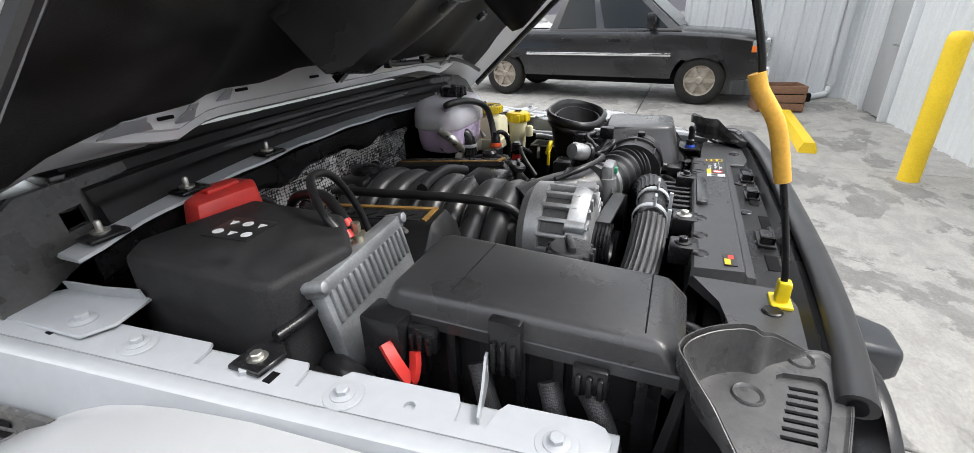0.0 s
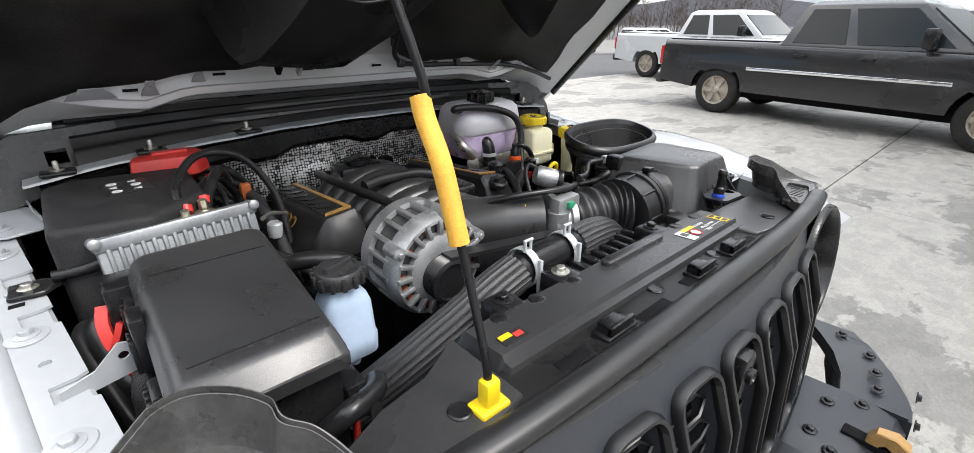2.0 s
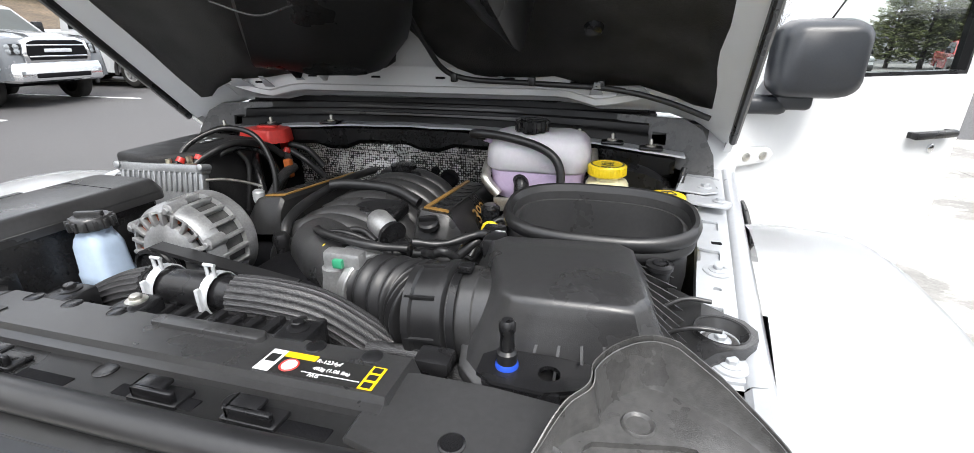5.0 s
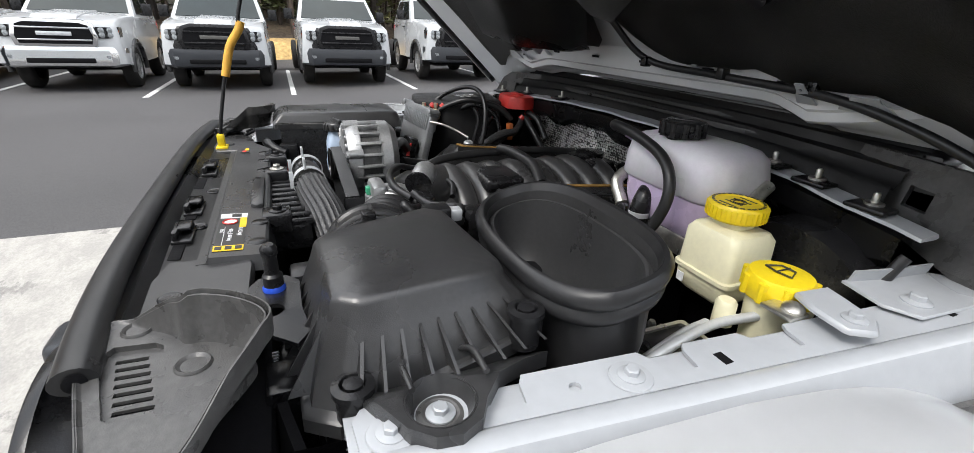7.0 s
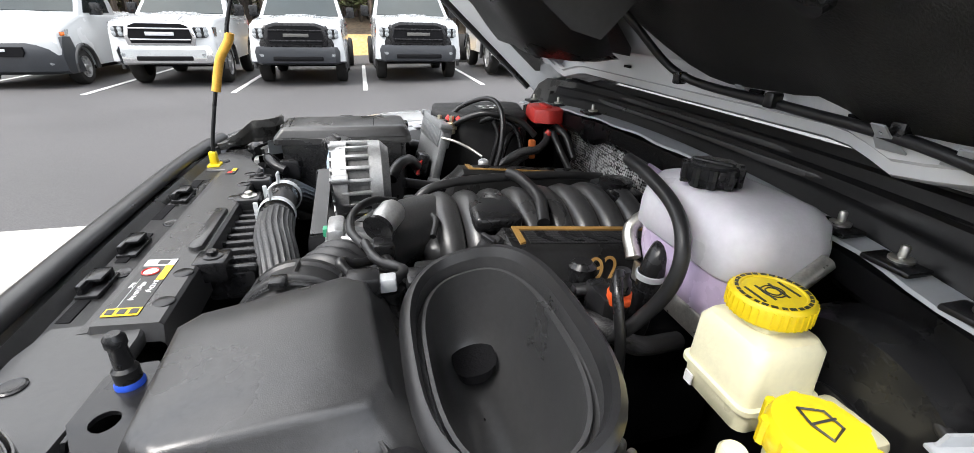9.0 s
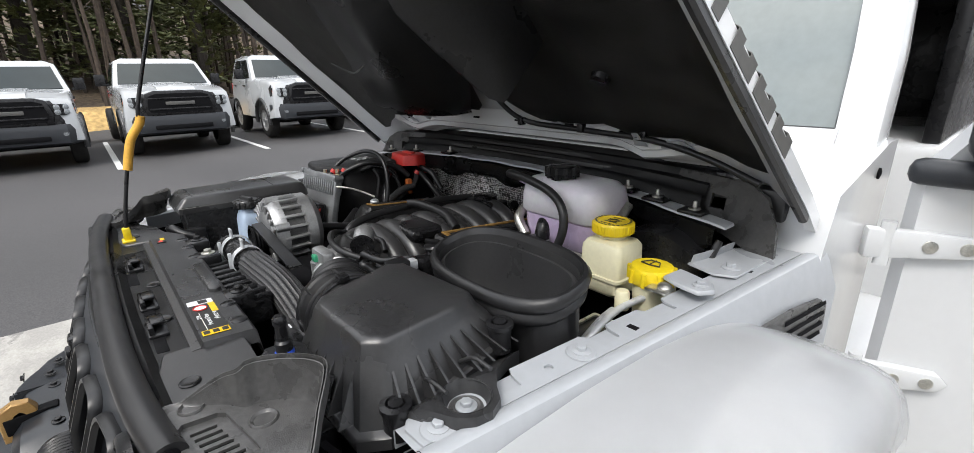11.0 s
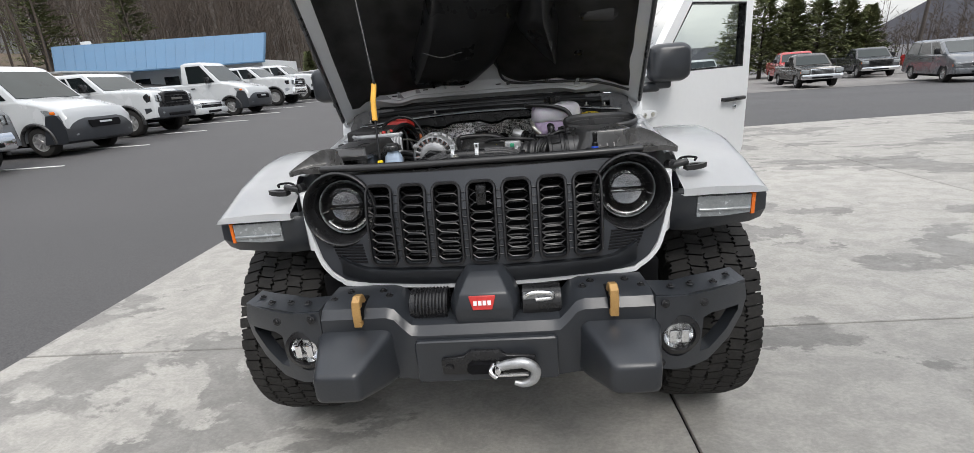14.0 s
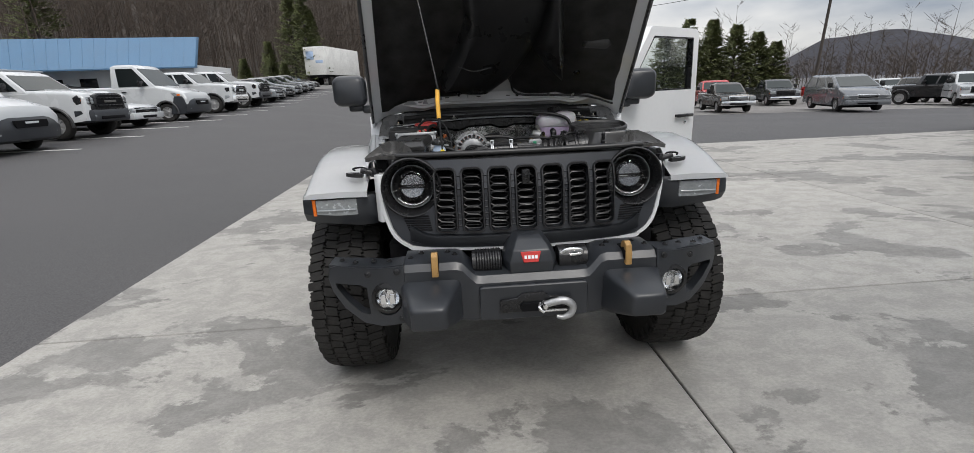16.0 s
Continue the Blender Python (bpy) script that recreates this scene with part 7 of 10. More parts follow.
def battery():
    bt = thing("battery", "battery under a matt black insulating jacket with warning icons", "battery", (-0.53, 0.73, 1.04))
    bm = B()
    prism(bm, [(-0.635, 0.60), (-0.515, 0.578), (-0.430, 0.655), (-0.425, 0.84), (-0.600, 0.872), (-0.64, 0.84)], 1.04, 1.247, 0.012, 3, top=0.985)
    jk = part("jacket", bm, BATCOVER, bt, "fibrous black jacket", angle=35)
    bm = B()
    m = Matrix.Translation((-0.528, 0.757, 1.2475)) @ pose(0, 0, 0, 0, 0, 5)
    box(bm, -0.032, 0.032, -0.038, 0.038, 0, 0.0012, 0.0004, m=m)
    lb = part("icon_label", bm, LABELK, jk)
    for i in range(2):
        for k in range(3):
            bm = B()
            lathe(bm, m @ Vector((-0.016 + 0.030 * i, -0.024 + 0.024 * k, 0.0012)), (0, 0, 1), [(0.0075, 0), (0.0075, 0.0006)], 16 if (i + k) % 2 == 0 else 3)
            part("icon", bm, LABELW, lb)
    rd = thing("terminal_cover", "red plastic battery terminal cover", "cover", (-0.44, 0.88, 1.24), move=(0.0, 0.018, 0.0))
    bm = B()
    prism(bm, [(-0.515, 0.842), (-0.405, 0.83), (-0.375, 0.87), (-0.385, 0.915), (-0.43, 0.925), (-0.51, 0.885)], 1.225, 1.262, 0.008, 2, top=0.92)
    box(bm, -0.43, -0.39, 0.90, 0.93, 1.19, 1.235, 0.006)
    part("cap", bm, RED, rd)
    bm = B()
    box(bm, -0.47, -0.41, 0.868, 0.886, 1.260, 1.268, 0.003)
    part("cap_rib", bm, RED, rd)
    tm = thing("battery_clamp", "brass and zinc battery terminal clamp with cables", "clamp", (-0.46, 0.62, 1.2))
    bm = B()
    box(bm, -0.485, -0.425, 0.595, 0.635, 1.195, 1.212, 0.004)
    lathe(bm, (-0.475, 0.60, 1.205), (0, 0, 1), [(0.013, 0), (0.013, 0.022), (0.006, 0.024), (0.006, 0.034)], 12)
    lathe(bm, (-0.445, 0.628, 1.205), (0, 0, 1), [(0.015, 0), (0.015, 0.018), (0.007, 0.02), (0.007, 0.036)], 6)
    part("clamp", bm, mat("brass_terminal", (0.60, 0.55, 0.42), 0.35, 0.9, 0.1, 30, 200, 0.1), tm)
    for i, pts in enumerate(([(-0.445, 0.63, 1.215), (-0.43, 0.66, 1.235), (-0.40, 0.72, 1.255), (-0.375, 0.80, 1.235), (-0.36, 0.84, 1.20)], [(-0.475, 0.61, 1.215), (-0.47, 0.66, 1.262), (-0.42, 0.72, 1.290), (-0.35, 0.74, 1.270), (-0.305, 0.73, 1.19), (-0.30, 0.70, 1.08)], [(-0.40, 0.90, 1.20), (-0.36, 0.86, 1.17), (-0.33, 0.78, 1.14), (-0.325, 0.70, 1.08)], [(-0.39, 0.91, 1.215), (-0.34, 0.92, 1.20), (-0.30, 0.93, 1.15)], [(-0.38, 0.90, 1.20), (-0.33, 0.90, 1.17), (-0.28, 0.92, 1.11)])):
        bm = B()
        tube(bm, pts, (0.0085, 0.0065, 0.010, 0.009, 0.009)[i], 12, 7)
        part("cable", bm, RUBBER if i != 2 else BRAID, tm)
    for p in ((-0.44, 0.645, 1.228), (-0.47, 0.622, 1.226), (-0.385, 0.885, 1.195)):
        bm = B()
        lathe(bm, p, (0.1, 0.5, 0.6), [(0.0098, 0), (0.0098, 0.012)], 14)
        part("red_band", bm, RED, tm)
    st = thing("battery_strap", "black bracket strap bolted to the fender flange", "bracket", (-0.66, 0.6, 1.18))
    bm = B()
    prism(bm, [(-0.688, 0.580), (-0.650, 0.576), (-0.630, 0.600), (-0.650, 0.624), (-0.688, 0.624)], flange_z(0.6) + 0.003, flange_z(0.6) + 0.008, 0.002, 1)
    tube(bm, [(-0.64, 0.60, 1.186), (-0.605, 0.594, 1.188), (-0.575, 0.585, 1.196), (-0.555, 0.578, 1.190)], 0.008, 8, 6)
    part("strap", bm, BLACK2, st)
    bm = B()
    bolt(bm, (-0.667, 0.602, flange_z(0.6) + 0.006), r=0.0085)
    part("bolt", bm, STEEL, st)


def engine_computer():
    ec = thing("engine_computer", "cast aluminium finned engine control module", "control module", (-0.48, 0.56, 1.08), move=(-0.022, 0.008, 0.008))
    m = Matrix.Translation((-0.462, 0.570, 1.152)) @ pose(0, 0, 0, -14, 0, 6)
    bm = B()
    box(bm, -0.105, 0.105, -0.010, 0.012, -0.085, 0.068, 0.004, m=m)
    box(bm, -0.108, 0.108, -0.014, 0.016, 0.052, 0.072, 0.004, m=m)
    part("housing", bm, DIECAST, ec)
    for k in range(15):
        bm = B()
        x = -0.092 + 0.0132 * k
        box(bm, x - 0.0032, x + 0.0032, -0.0155, -0.008, 0.010, 0.056, 0.003, m=m)
        part("fin", bm, DIECAST, ec)
        bm = B()
        box(bm, x - 0.003, x + 0.003, 0.010, 0.020, 0.010, 0.056, 0.003, m=m)
        part("fin", bm, DIECAST, ec)
    for x, z in ((-0.104, 0.066), (0.104, 0.066), (-0.104, -0.08), (0.104, -0.08)):
        bm = B()
        lathe(bm, m @ Vector((x, -0.018, z)), m.to_3x3() @ Vector((0, -1, 0)), [(0.008, -0.03), (0.008, 0.0), (0.005, 0.002)], 12)
        part("boss", bm, DIECAST, ec)
    bm = B()
    box(bm, 0.03, 0.085, -0.05, -0.02, -0.08, -0.02, 0.006, m=m)
    part("plug", bm, BLACK2, ec)
    wr_ = thing("wiring_loom", "taped black wiring loom with red wires", "cable", (-0.6, 0.5, 1.1), "wiring looms")
    for pts, r in (([(-0.585, 0.58, 1.11), (-0.610, 0.53, 1.125), (-0.605, 0.48, 1.09), (-0.58, 0.43, 1.05)], 0.017), ([(-0.60, 0.60, 1.10), (-0.63, 0.54, 1.12), (-0.62, 0.47, 1.08), (-0.60, 0.40, 1.03)], 0.012), ([(-0.40, 0.525, 1.12), (-0.36, 0.50, 1.15), (-0.31, 0.47, 1.15), (-0.27, 0.45, 1.13)], 0.014)):
        bm = B()
        tube(bm, pts, r, 8, 6)
        part("cable", bm, RUBBER, wr_)
    for pts in ([(-0.60, 0.47, 1.105), (-0.59, 0.45, 1.09), (-0.585, 0.43, 1.06)], [(-0.40, 0.54, 1.14), (-0.395, 0.53, 1.12), (-0.39, 0.525, 1.10)]):
        bm = B()
        tube(bm, pts, 0.005, 6, 4)
        part("red_wire", bm, RED, wr_)
    tb = thing("fender_tab", "white painted steel tab on the fender", "bracket", (-0.6, 0.36, 1.16))
    bm = B()
    plate(bm, [(0.0, -0.012), (0.062, -0.010), (0.070, 0.010), (0.066, 0.026), (0.054, 0.030), (0.030, 0.010), (0.0, 0.004)], [circ(0.005, 10, 0.056, 0.014)], 0.003, lambda a, b, c: Vector((-0.646 + a, 0.350 + 0.25 * a - c, 1.160 + b)))
    part("tab", bm, BAYWHITE, tb)


def reservoir():
    rs = thing("power_steering_reservoir", "pale blue translucent bottle with a black ribbed cap", "bottle", (-0.35, 0.375, 1.06), move=(-0.009, -0.045, 0.024))
    bm = B()
    rings = []
    for z, w, d in ((1.055, 0.060, 0.050), (1.060, 0.072, 0.062), (1.085, 0.074, 0.064), (1.090, 0.070, 0.060), (1.135, 0.066, 0.056), (1.148, 0.058, 0.050), (1.158, 0.044, 0.044), (1.172, 0.042, 0.042)):
        rings.append([(-0.350 + x, 0.375 + y, z) for x, y in rrect(w, d, min(w, d) * 0.28, 5)])
    skin(bm, rings)
    part("body", bm, BOTTLE, rs, angle=50)
    bm = B()
    lathe(bm, (-0.350, 0.375, 1.166), (0, 0, 1), [(0.027, 0), (0.031, 0.003), (0.031, 0.018), (0.028, 0.022), (0.0, 0.023)], 30)
    cp = part("cap", bm, BLACK, rs)
    for k in range(14):
        a = 2 * math.pi * k / 14
        bm = B()
        box(bm, -0.004, 0.004, -0.003, 0.003, 0.002, 0.019, 0.001, m=Matrix.Translation((-0.350 + 0.031 * math.cos(a), 0.375 + 0.031 * math.sin(a), 1.166)) @ pose(0, 0, 0, 0, 0, math.degrees(a)))
        part("grip_rib", bm, BLACK, cp)
    bm = B()
    box(bm, -0.022, 0.022, -0.005, 0.005, 0.020, 0.030, 0.002, m=Matrix.Translation((-0.350, 0.375, 1.166)) @ pose(0, 0, 0, 0, 0, 20))
    part("grip", bm, BLACK, cp)
    bm = B()
    lathe(bm, (-0.345, 0.372, 1.035), (0, 0, 1), [(0.008, 0), (0.010, 0.012), (0.008, 0.022)], 10)
    part("nozzle", bm, BOTTLE, rs)


def alternator():
    al = thing("alternator", "cast aluminium alternator with cooling slots and a ribbed belt pulley", "alternator", (-0.187, 0.40, 1.07), move=(-0.010, -0.030, 0.010))
    c = Vector((-0.187, 0.365, 1.146))
    copper = mat("copper_windings", (0.35, 0.10, 0.05), 0.4, 0.7, 0.2, 60, 300, 0.2)
    bm = B()
    lathe(bm, c, (0, 1, 0), [(0.030, -0.002), (0.070, 0.004), (0.076, 0.012), (0.077, 0.100), (0.06, 0.105), (0, 0.106)], 40)
    part("stator", bm, mat("shaded_stator_iron", (0.10, 0.10, 0.10), 0.5, 0.6, 0.2, 30, 200, 0.15), al, angle=35)
    bm = B()
    lathe(bm, c, (0, 1, 0), [(0.028, 0.0), (0.028, -0.014), (0.044, -0.014), (0.056, -0.009), (0.058, 0.0)], 40, caps=False)
    lathe(bm, c, (0, 1, 0), [(0.073, 0.0), (0.074, -0.007), (0.078, -0.006), (0.085, 0.006), (0.086, 0.022), (0.080, 0.024)], 48, caps=False)
    lathe(bm, c, (0, 1, 0), [(0.078, 0.066), (0.086, 0.068), (0.085, 0.092), (0.070, 0.108), (0.0, 0.110)], 48, caps=False)
    hs = part("housing", bm, ALU, al, angle=35)
    for k in range(20):
        a = 2 * math.pi * k / 20
        d = Vector((math.cos(a), 0, math.sin(a)))
        m = Matrix.Translation(c + d * 0.066 + Vector((0, -0.007, 0))) @ Matrix.Rotation(-a, 4, 'Y')
        bm = B()
        box(bm, -0.012, 0.012, -0.004, 0.006, -0.0035, 0.0035, 0.0015, m=m)
        part("spoke", bm, ALU, hs)
        if k % 4 != 1:
            bm = B()
            m = Matrix.Translation(c + d * 0.066 + Vector((0, 0.000, 0))) @ Matrix.Rotation(-a - 0.157, 4, 'Y')
            box(bm, -0.006, 0.008, -0.002, 0.004, -0.005, 0.005, 0.002, m=m)
            part("winding", bm, copper, hs)
        bm = B()
        m2 = Matrix.Translation(c + Vector((0, 0.04, 0))) @ Matrix.Rotation(-a, 4, 'Y')
        box(bm, 0.076, 0.0865, -0.030, 0.032, -0.0036, 0.0036, 0.0015, m=m2)
        part("casting_rib", bm, ALU, hs)
    for a in (0.35, 1.4, 2.6):
        d = Vector((math.cos(a), 0, math.sin(a)))
        bm = B()
        lathe(bm, c + d * 0.083 + Vector((0, -0.006, 0)), (0, 1, 0), [(0.010, 0), (0.011, 0.03)], 12)
        bolt(bm, c + d * 0.083 + Vector((0, -0.006, 0)), (0, -1, 0), 0.006)
        part("through_bolt", bm, ALU, hs)
    bm = B()
    lathe(bm, c + Vector((-0.005, -0.012, -0.01)), (0, -1, 0), [(0.034, 0.0), (0.036, 0.002)] + [(0.036 - 0.003 * (k % 2), 0.004 + 0.003 * k) for k in range(8)] + [(0.036, 0.03), (0.030, 0.032), (0.028, 0.027), (0.0, 0.027)], 32)
    part("pulley", bm, BLACK2, al, "black ribbed pulley")
    bt = thing("drive_belt", "ribbed black serpentine belt", "belt", (-0.1, 0.34, 1.05), move=(-0.010, -0.030, 0.010))
    bm = B()
    for p0, p1 in (((-0.192, 0.340, 1.172), (0.06, 0.340, 1.135)), ((-0.192, 0.340, 1.098), (-0.10, 0.340, 0.98)), ((0.06, 0.340, 1.135), (0.10, 0.340, 1.0))):
        p0, p1 = Vector(p0), Vector(p1)
        d = (p1 - p0).normalized()
        nrm = d.cross(Vector((0, 1, 0))) * 0.003
        skin(bm, [[p + nrm + Vector((0, -0.013, 0)), p + nrm + Vector((0, 0.013, 0)), p - nrm + Vector((0, 0.013, 0)), p - nrm + Vector((0, -0.013, 0))] for p in (p0, p1)])
    part("belt", bm, RUBBER, bt)
    bm = B()
    box(bm, -0.10, 0.02, 0.36, 0.52, 0.98, 1.10, 0.01)
    cyl(bm, (0.06, 0.325, 1.10), (0.06, 0.36, 1.10), 0.034, n=24)
    cyl(bm, (-0.02, 0.325, 1.03), (-0.02, 0.37, 1.03), 0.05, n=24)
    part("idler_bracket", bm, DARK, bt)


def radiator_hose():
    h = thing("upper_radiator_hose", "thick upper radiator hose in a braided sleeve with two silver clamps", "hose", (0, 0.25, 1.1), move=(0.010, -0.004, 0.0))
    bm = B()
    tube(bm, [(-0.40, 0.29, 1.02), (-0.33, 0.262, 1.07), (-0.25, 0.245, 1.115), (-0.185, 0.240, 1.145), (-0.135, 0.240, 1.160)], 0.0305, 16, 8, prof=ribs())
    part("sleeve", bm, BRAID, h, "braided sleeve", angle=80)
    bm = B()
    tube(bm, [(0.0, 0.245, 1.160), (0.06, 0.250, 1.158), (0.115, 0.262, 1.142), (0.165, 0.272, 1.108), (0.215, 0.278, 1.070), (0.27, 0.285, 1.03)], 0.0305, 16, 8, prof=ribs())
    part("sleeve", bm, BRAID, h, "braided sleeve", angle=80)
    bm = B()
    tube(bm, [(-0.145, 0.240, 1.158), (-0.08, 0.2425, 1.163), (0.01, 0.245, 1.161)], 0.0255, 18, 5)
    part("coupler", bm, BLACK2, h)
    for x in (-0.118, -0.028):
        bm = B()
        lathe(bm, (x - 0.007, 0.242, 1.1615), (1, 0.02, 0.0), [(0.0300, 0), (0.0318, 0.001), (0.0318, 0.013), (0.0300, 0.014)], 28, caps=False)
        for dx in (-0.006, 0.006):
            tube(bm, [(x + dx, 0.236, 1.190), (x + dx, 0.236, 1.208)], 0.0025, 6, 1)
        tube(bm, [(x - 0.009, 0.236, 1.208), (x + 0.009, 0.236, 1.208)], 0.0025, 6, 1)
        box(bm, x - 0.003, x + 0.003, 0.206, 0.213, 1.13, 1.185, 0.001)
        part("spring_clamp", bm, SILVERC, h, "silver spring clamp")
    bm = B()
    box(bm, 0.195, 0.235, 0.240, 0.246, 1.070, 1.094, 0.001, m=Matrix.Translation((0, 0.0, 0.012)))
    part("paper_tag", bm, LABELW, h)
    for i, pts in enumerate(([(0.20, 0.25, 1.10), (0.27, 0.245, 1.105), (0.33, 0.23, 1.10), (0.36, 0.20, 1.08)], [(0.18, 0.235, 1.09), (0.26, 0.225, 1.095), (0.33, 0.21, 1.09), (0.37, 0.18, 1.06)])):
        hh = one("coolant_line", tube(B(), pts, 0.012, 10, 6), BRAID, "thin braided coolant line beside the radiator", "hose", "coolant lines")


def airbox():
    ab = thing("air_filter_box", "ribbed black air filter housing", "air filter", (0.46, 0.33, 0.95))
    lo = [(0.348, 0.218), (0.312, 0.400), (0.330, 0.424), (0.545, 0.440), (0.566, 0.420), (0.590, 0.228), (0.566, 0.200), (0.372, 0.195)]
    hi = [(0.382, 0.236), (0.336, 0.372), (0.354, 0.394), (0.518, 0.408), (0.538, 0.390), (0.553, 0.250), (0.534, 0.226), (0.402, 0.220)]

    def fill(poly, k=3):
        out = []
        n = len(poly)
        for i in range(n):
            a, b_ = poly[i], poly[(i + 1) % n]
            for j in range(k):
                out.append((lerp(a[0], b_[0], j / k), lerp(a[1], b_[1], j / k)))
        return out
    L, H = fill(lo), fill(hi)
    cx, cy = 0.452, 0.318

    def joint(y):
        return 1.135 + 0.17 * (y - 0.22)
    rings = [[(x, y, joint(y)) for x, y in L]]
    for t in (0.15, 0.45, 0.75, 0.9):
        rings.append([(lerp(a[0], b_[0], t), lerp(a[1], b_[1], t), lerp(joint(a[1]), 1.212, t ** 0.9)) for a, b_ in zip(L, H)])
    for f, z in ((0.985, 1.219), (0.955, 1.2245), (0.90, 1.227), (0.5, 1.2285)):
        rings.append([(cx + (x - cx) * f, cy + (y - cy) * f, z) for x, y in H])
    bm = B()
    skin(bm, rings)
    ld = part("lid", bm, BLACK, ab, "smooth black upper housing", angle=40)
    # ribs on the outer side
    for i in range(9):
        t = (i + 0.5) / 9
        a = Vector((lerp(0.576, 0.556, t), lerp(0.222, 0.430, t), joint(lerp(0.222, 0.430, t)) + 0.004))
        b_ = Vector((lerp(0.545, 0.530, t), lerp(0.244, 0.398, t), 1.205))
        bm = B()
        out = Vector((0.040, 0.004, 0))
        skin(bm, [[p + Vector((0, -0.0016, 0)) for p in (a - out * 0.3, a + out, b_ + out * 0.12, b_ - out * 0.3)], [p + Vector((0, 0.0016, 0)) for p in (a - out * 0.3, a + out, b_ + out * 0.12, b_ - out * 0.3)]])
        part("side_rib", bm, BLACK, ld)
    for i in range(6):
        t = (i + 0.5) / 6
        a = Vector((lerp(0.375, 0.566, t), 0.195, 1.135))
        b_ = Vector((lerp(0.404, 0.534, t), 0.222, 1.195))
        bm = B()
        out = Vector((0, -0.014, 0))
        skin(bm, [[p + Vector((-0.0016, 0, 0)) for p in (a - out, a + out, b_)], [p + Vector((0.0016, 0, 0)) for p in (a - out, a + out, b_)]])
        part("front_rib", bm, BLACK, ld)
    bm = B()
    skin(bm, [[(cx + (x - cx) * f, cy + (y - cy) * f, joint(y) + dz) for x, y in lo] for f, dz in ((1.05, -0.020), (1.07, -0.018), (1.07, -0.003), (1.05, 0.0))])
    part("joint_flange", bm, BLACK, ab)
    bm = B()
    prism(bm, [(cx + (x - cx) * 0.97, cy + (y - cy) * 0.97) for x, y in lo], 0.93, 1.10, 0.01, 2)
    part("lower_housing", bm, BLACK2, ab)
    bm = B()
    outl = [(0.545, 0.250), (0.575, 0.248), (0.605, 0.262), (0.640, 0.280), (0.656, 0.298), (0.660, 0.318), (0.650, 0.338), (0.630, 0.350), (0.606, 0.372), (0.590, 0.405), (0.576, 0.440), (0.545, 0.43)]
    plate(bm, outl, [circ(0.029, 24, 0.620, 0.312)], 0.020, lambda a, b, c: Vector((a + 0.018, b - 0.012, 1.173 + c - 0.75 * max(0.0, 0.600 - a))))
    br = part("mount_bracket", bm, BLACK, ab, "black mounting bracket", angle=30)
    bm = B()
    lathe(bm, (0.638, 0.300, 1.1535), (0, 0, 1), [(0.0, 0.0), (0.021, 0.0), (0.0285, 0.016), (0.0305, 0.0205), (0.031, 0.016), (0.030, 0.004)], 28, caps=False)
    part("bushing_seat", bm, BLACK, br, angle=30)
    bm = B()
    lathe(bm, (0.638, 0.300, 1.1536), (0, 0, 1), [(0.021, 0.0), (0.021, 0.004), (0.016, 0.006), (0.012, 0.004)], 24)
    part("bushing", bm, GREYPL, br, "grey rubber bushing")
    for y_ in (0.276, 0.345):
        bm = B()
        tube(bm, [(0.556, lerp(y_, 0.33, 0.3), 1.152), (0.598, lerp(y_, 0.312, 0.05), 1.183), (0.632, lerp(y_, 0.312, 0.05), 1.184)], 0.003, 6, 4)
        part("bracket_rib", bm, BLACK, br)
    bm = B()
    bolt(bm, (0.638, 0.300, 1.158), r=0.0085)
    part("bolt", bm, GREYMETAL, br)
    for x, y in ((0.590, 0.236), (0.574, 0.410), (0.33, 0.415)):
        bm = B()
        z = joint(y) + 0.026
        lathe(bm, (x, y, z - 0.038), (0, 0, 1), [(0.016, 0), (0.016, 0.034), (0.019, 0.036), (0.019, 0.042), (0.012, 0.044), (0.010, 0.038), (0, 0.038)], 18)
        lathe(bm, (x, y, z), (0, 0, 1), [(0.009, 0), (0.009, 0.006), (0.0, 0.007)], 8)
        part("captive_screw", bm, BLACK2, ab)
    # outlet collar and bellows to the throttle
    bl = thing("intake_bellows", "ribbed black rubber intake bellows", "intake hose", (0.2, 0.32, 1.08), move=(0.026, -0.012, 0.0))
    p0, p1, p2 = Vector((0.385, 0.315, 1.150)), Vector((0.27, 0.320, 1.138)), Vector((0.125, 0.372, 1.130))
    bm = B()
    lathe(bm, p0, p1 - p0, [(0.066, 0.0), (0.064, 0.06), (0.066, 0.062), (0.066, (p1 - p0).length)], 32)
    part("outlet_collar", bm, BLACK, bl)
    bm = B()
    d = (p1 - p0).normalized()
    lathe(bm, p1 - d * 0.02, d, [(0.070, 0), (0.074, 0.003), (0.074, 0.012), (0.069, 0.014), (0.068, 0.045), (0.072, 0.048), (0.072, 0.058), (0.064, 0.06)], 32)
    cf = part("cuff", bm, RUBBER, bl)
    for k in range(8):
        a = 2 * math.pi * k / 8
        _, u, w = axis_frame(d)
        q = u * math.cos(a) + w * math.sin(a)
        bm = B()
        tube(bm, [p1 - d * 0.01 + q * 0.070, p1 + d * 0.035 + q * 0.070], 0.003, 5, 1)
        part("cuff_rib", bm, RUBBER, cf)
    bm = B()
    path = smooth_path([p1 + d * 0.03, p1.lerp(p2, 0.45) + Vector((0, 0, 0.002)), p2], 30)
    tube(bm, path, 0.060, 28, 1, rf=lambda t: (1.0 - 0.14 * t) * (1 + 0.075 * math.sin(t * 2 * math.pi * 6)))
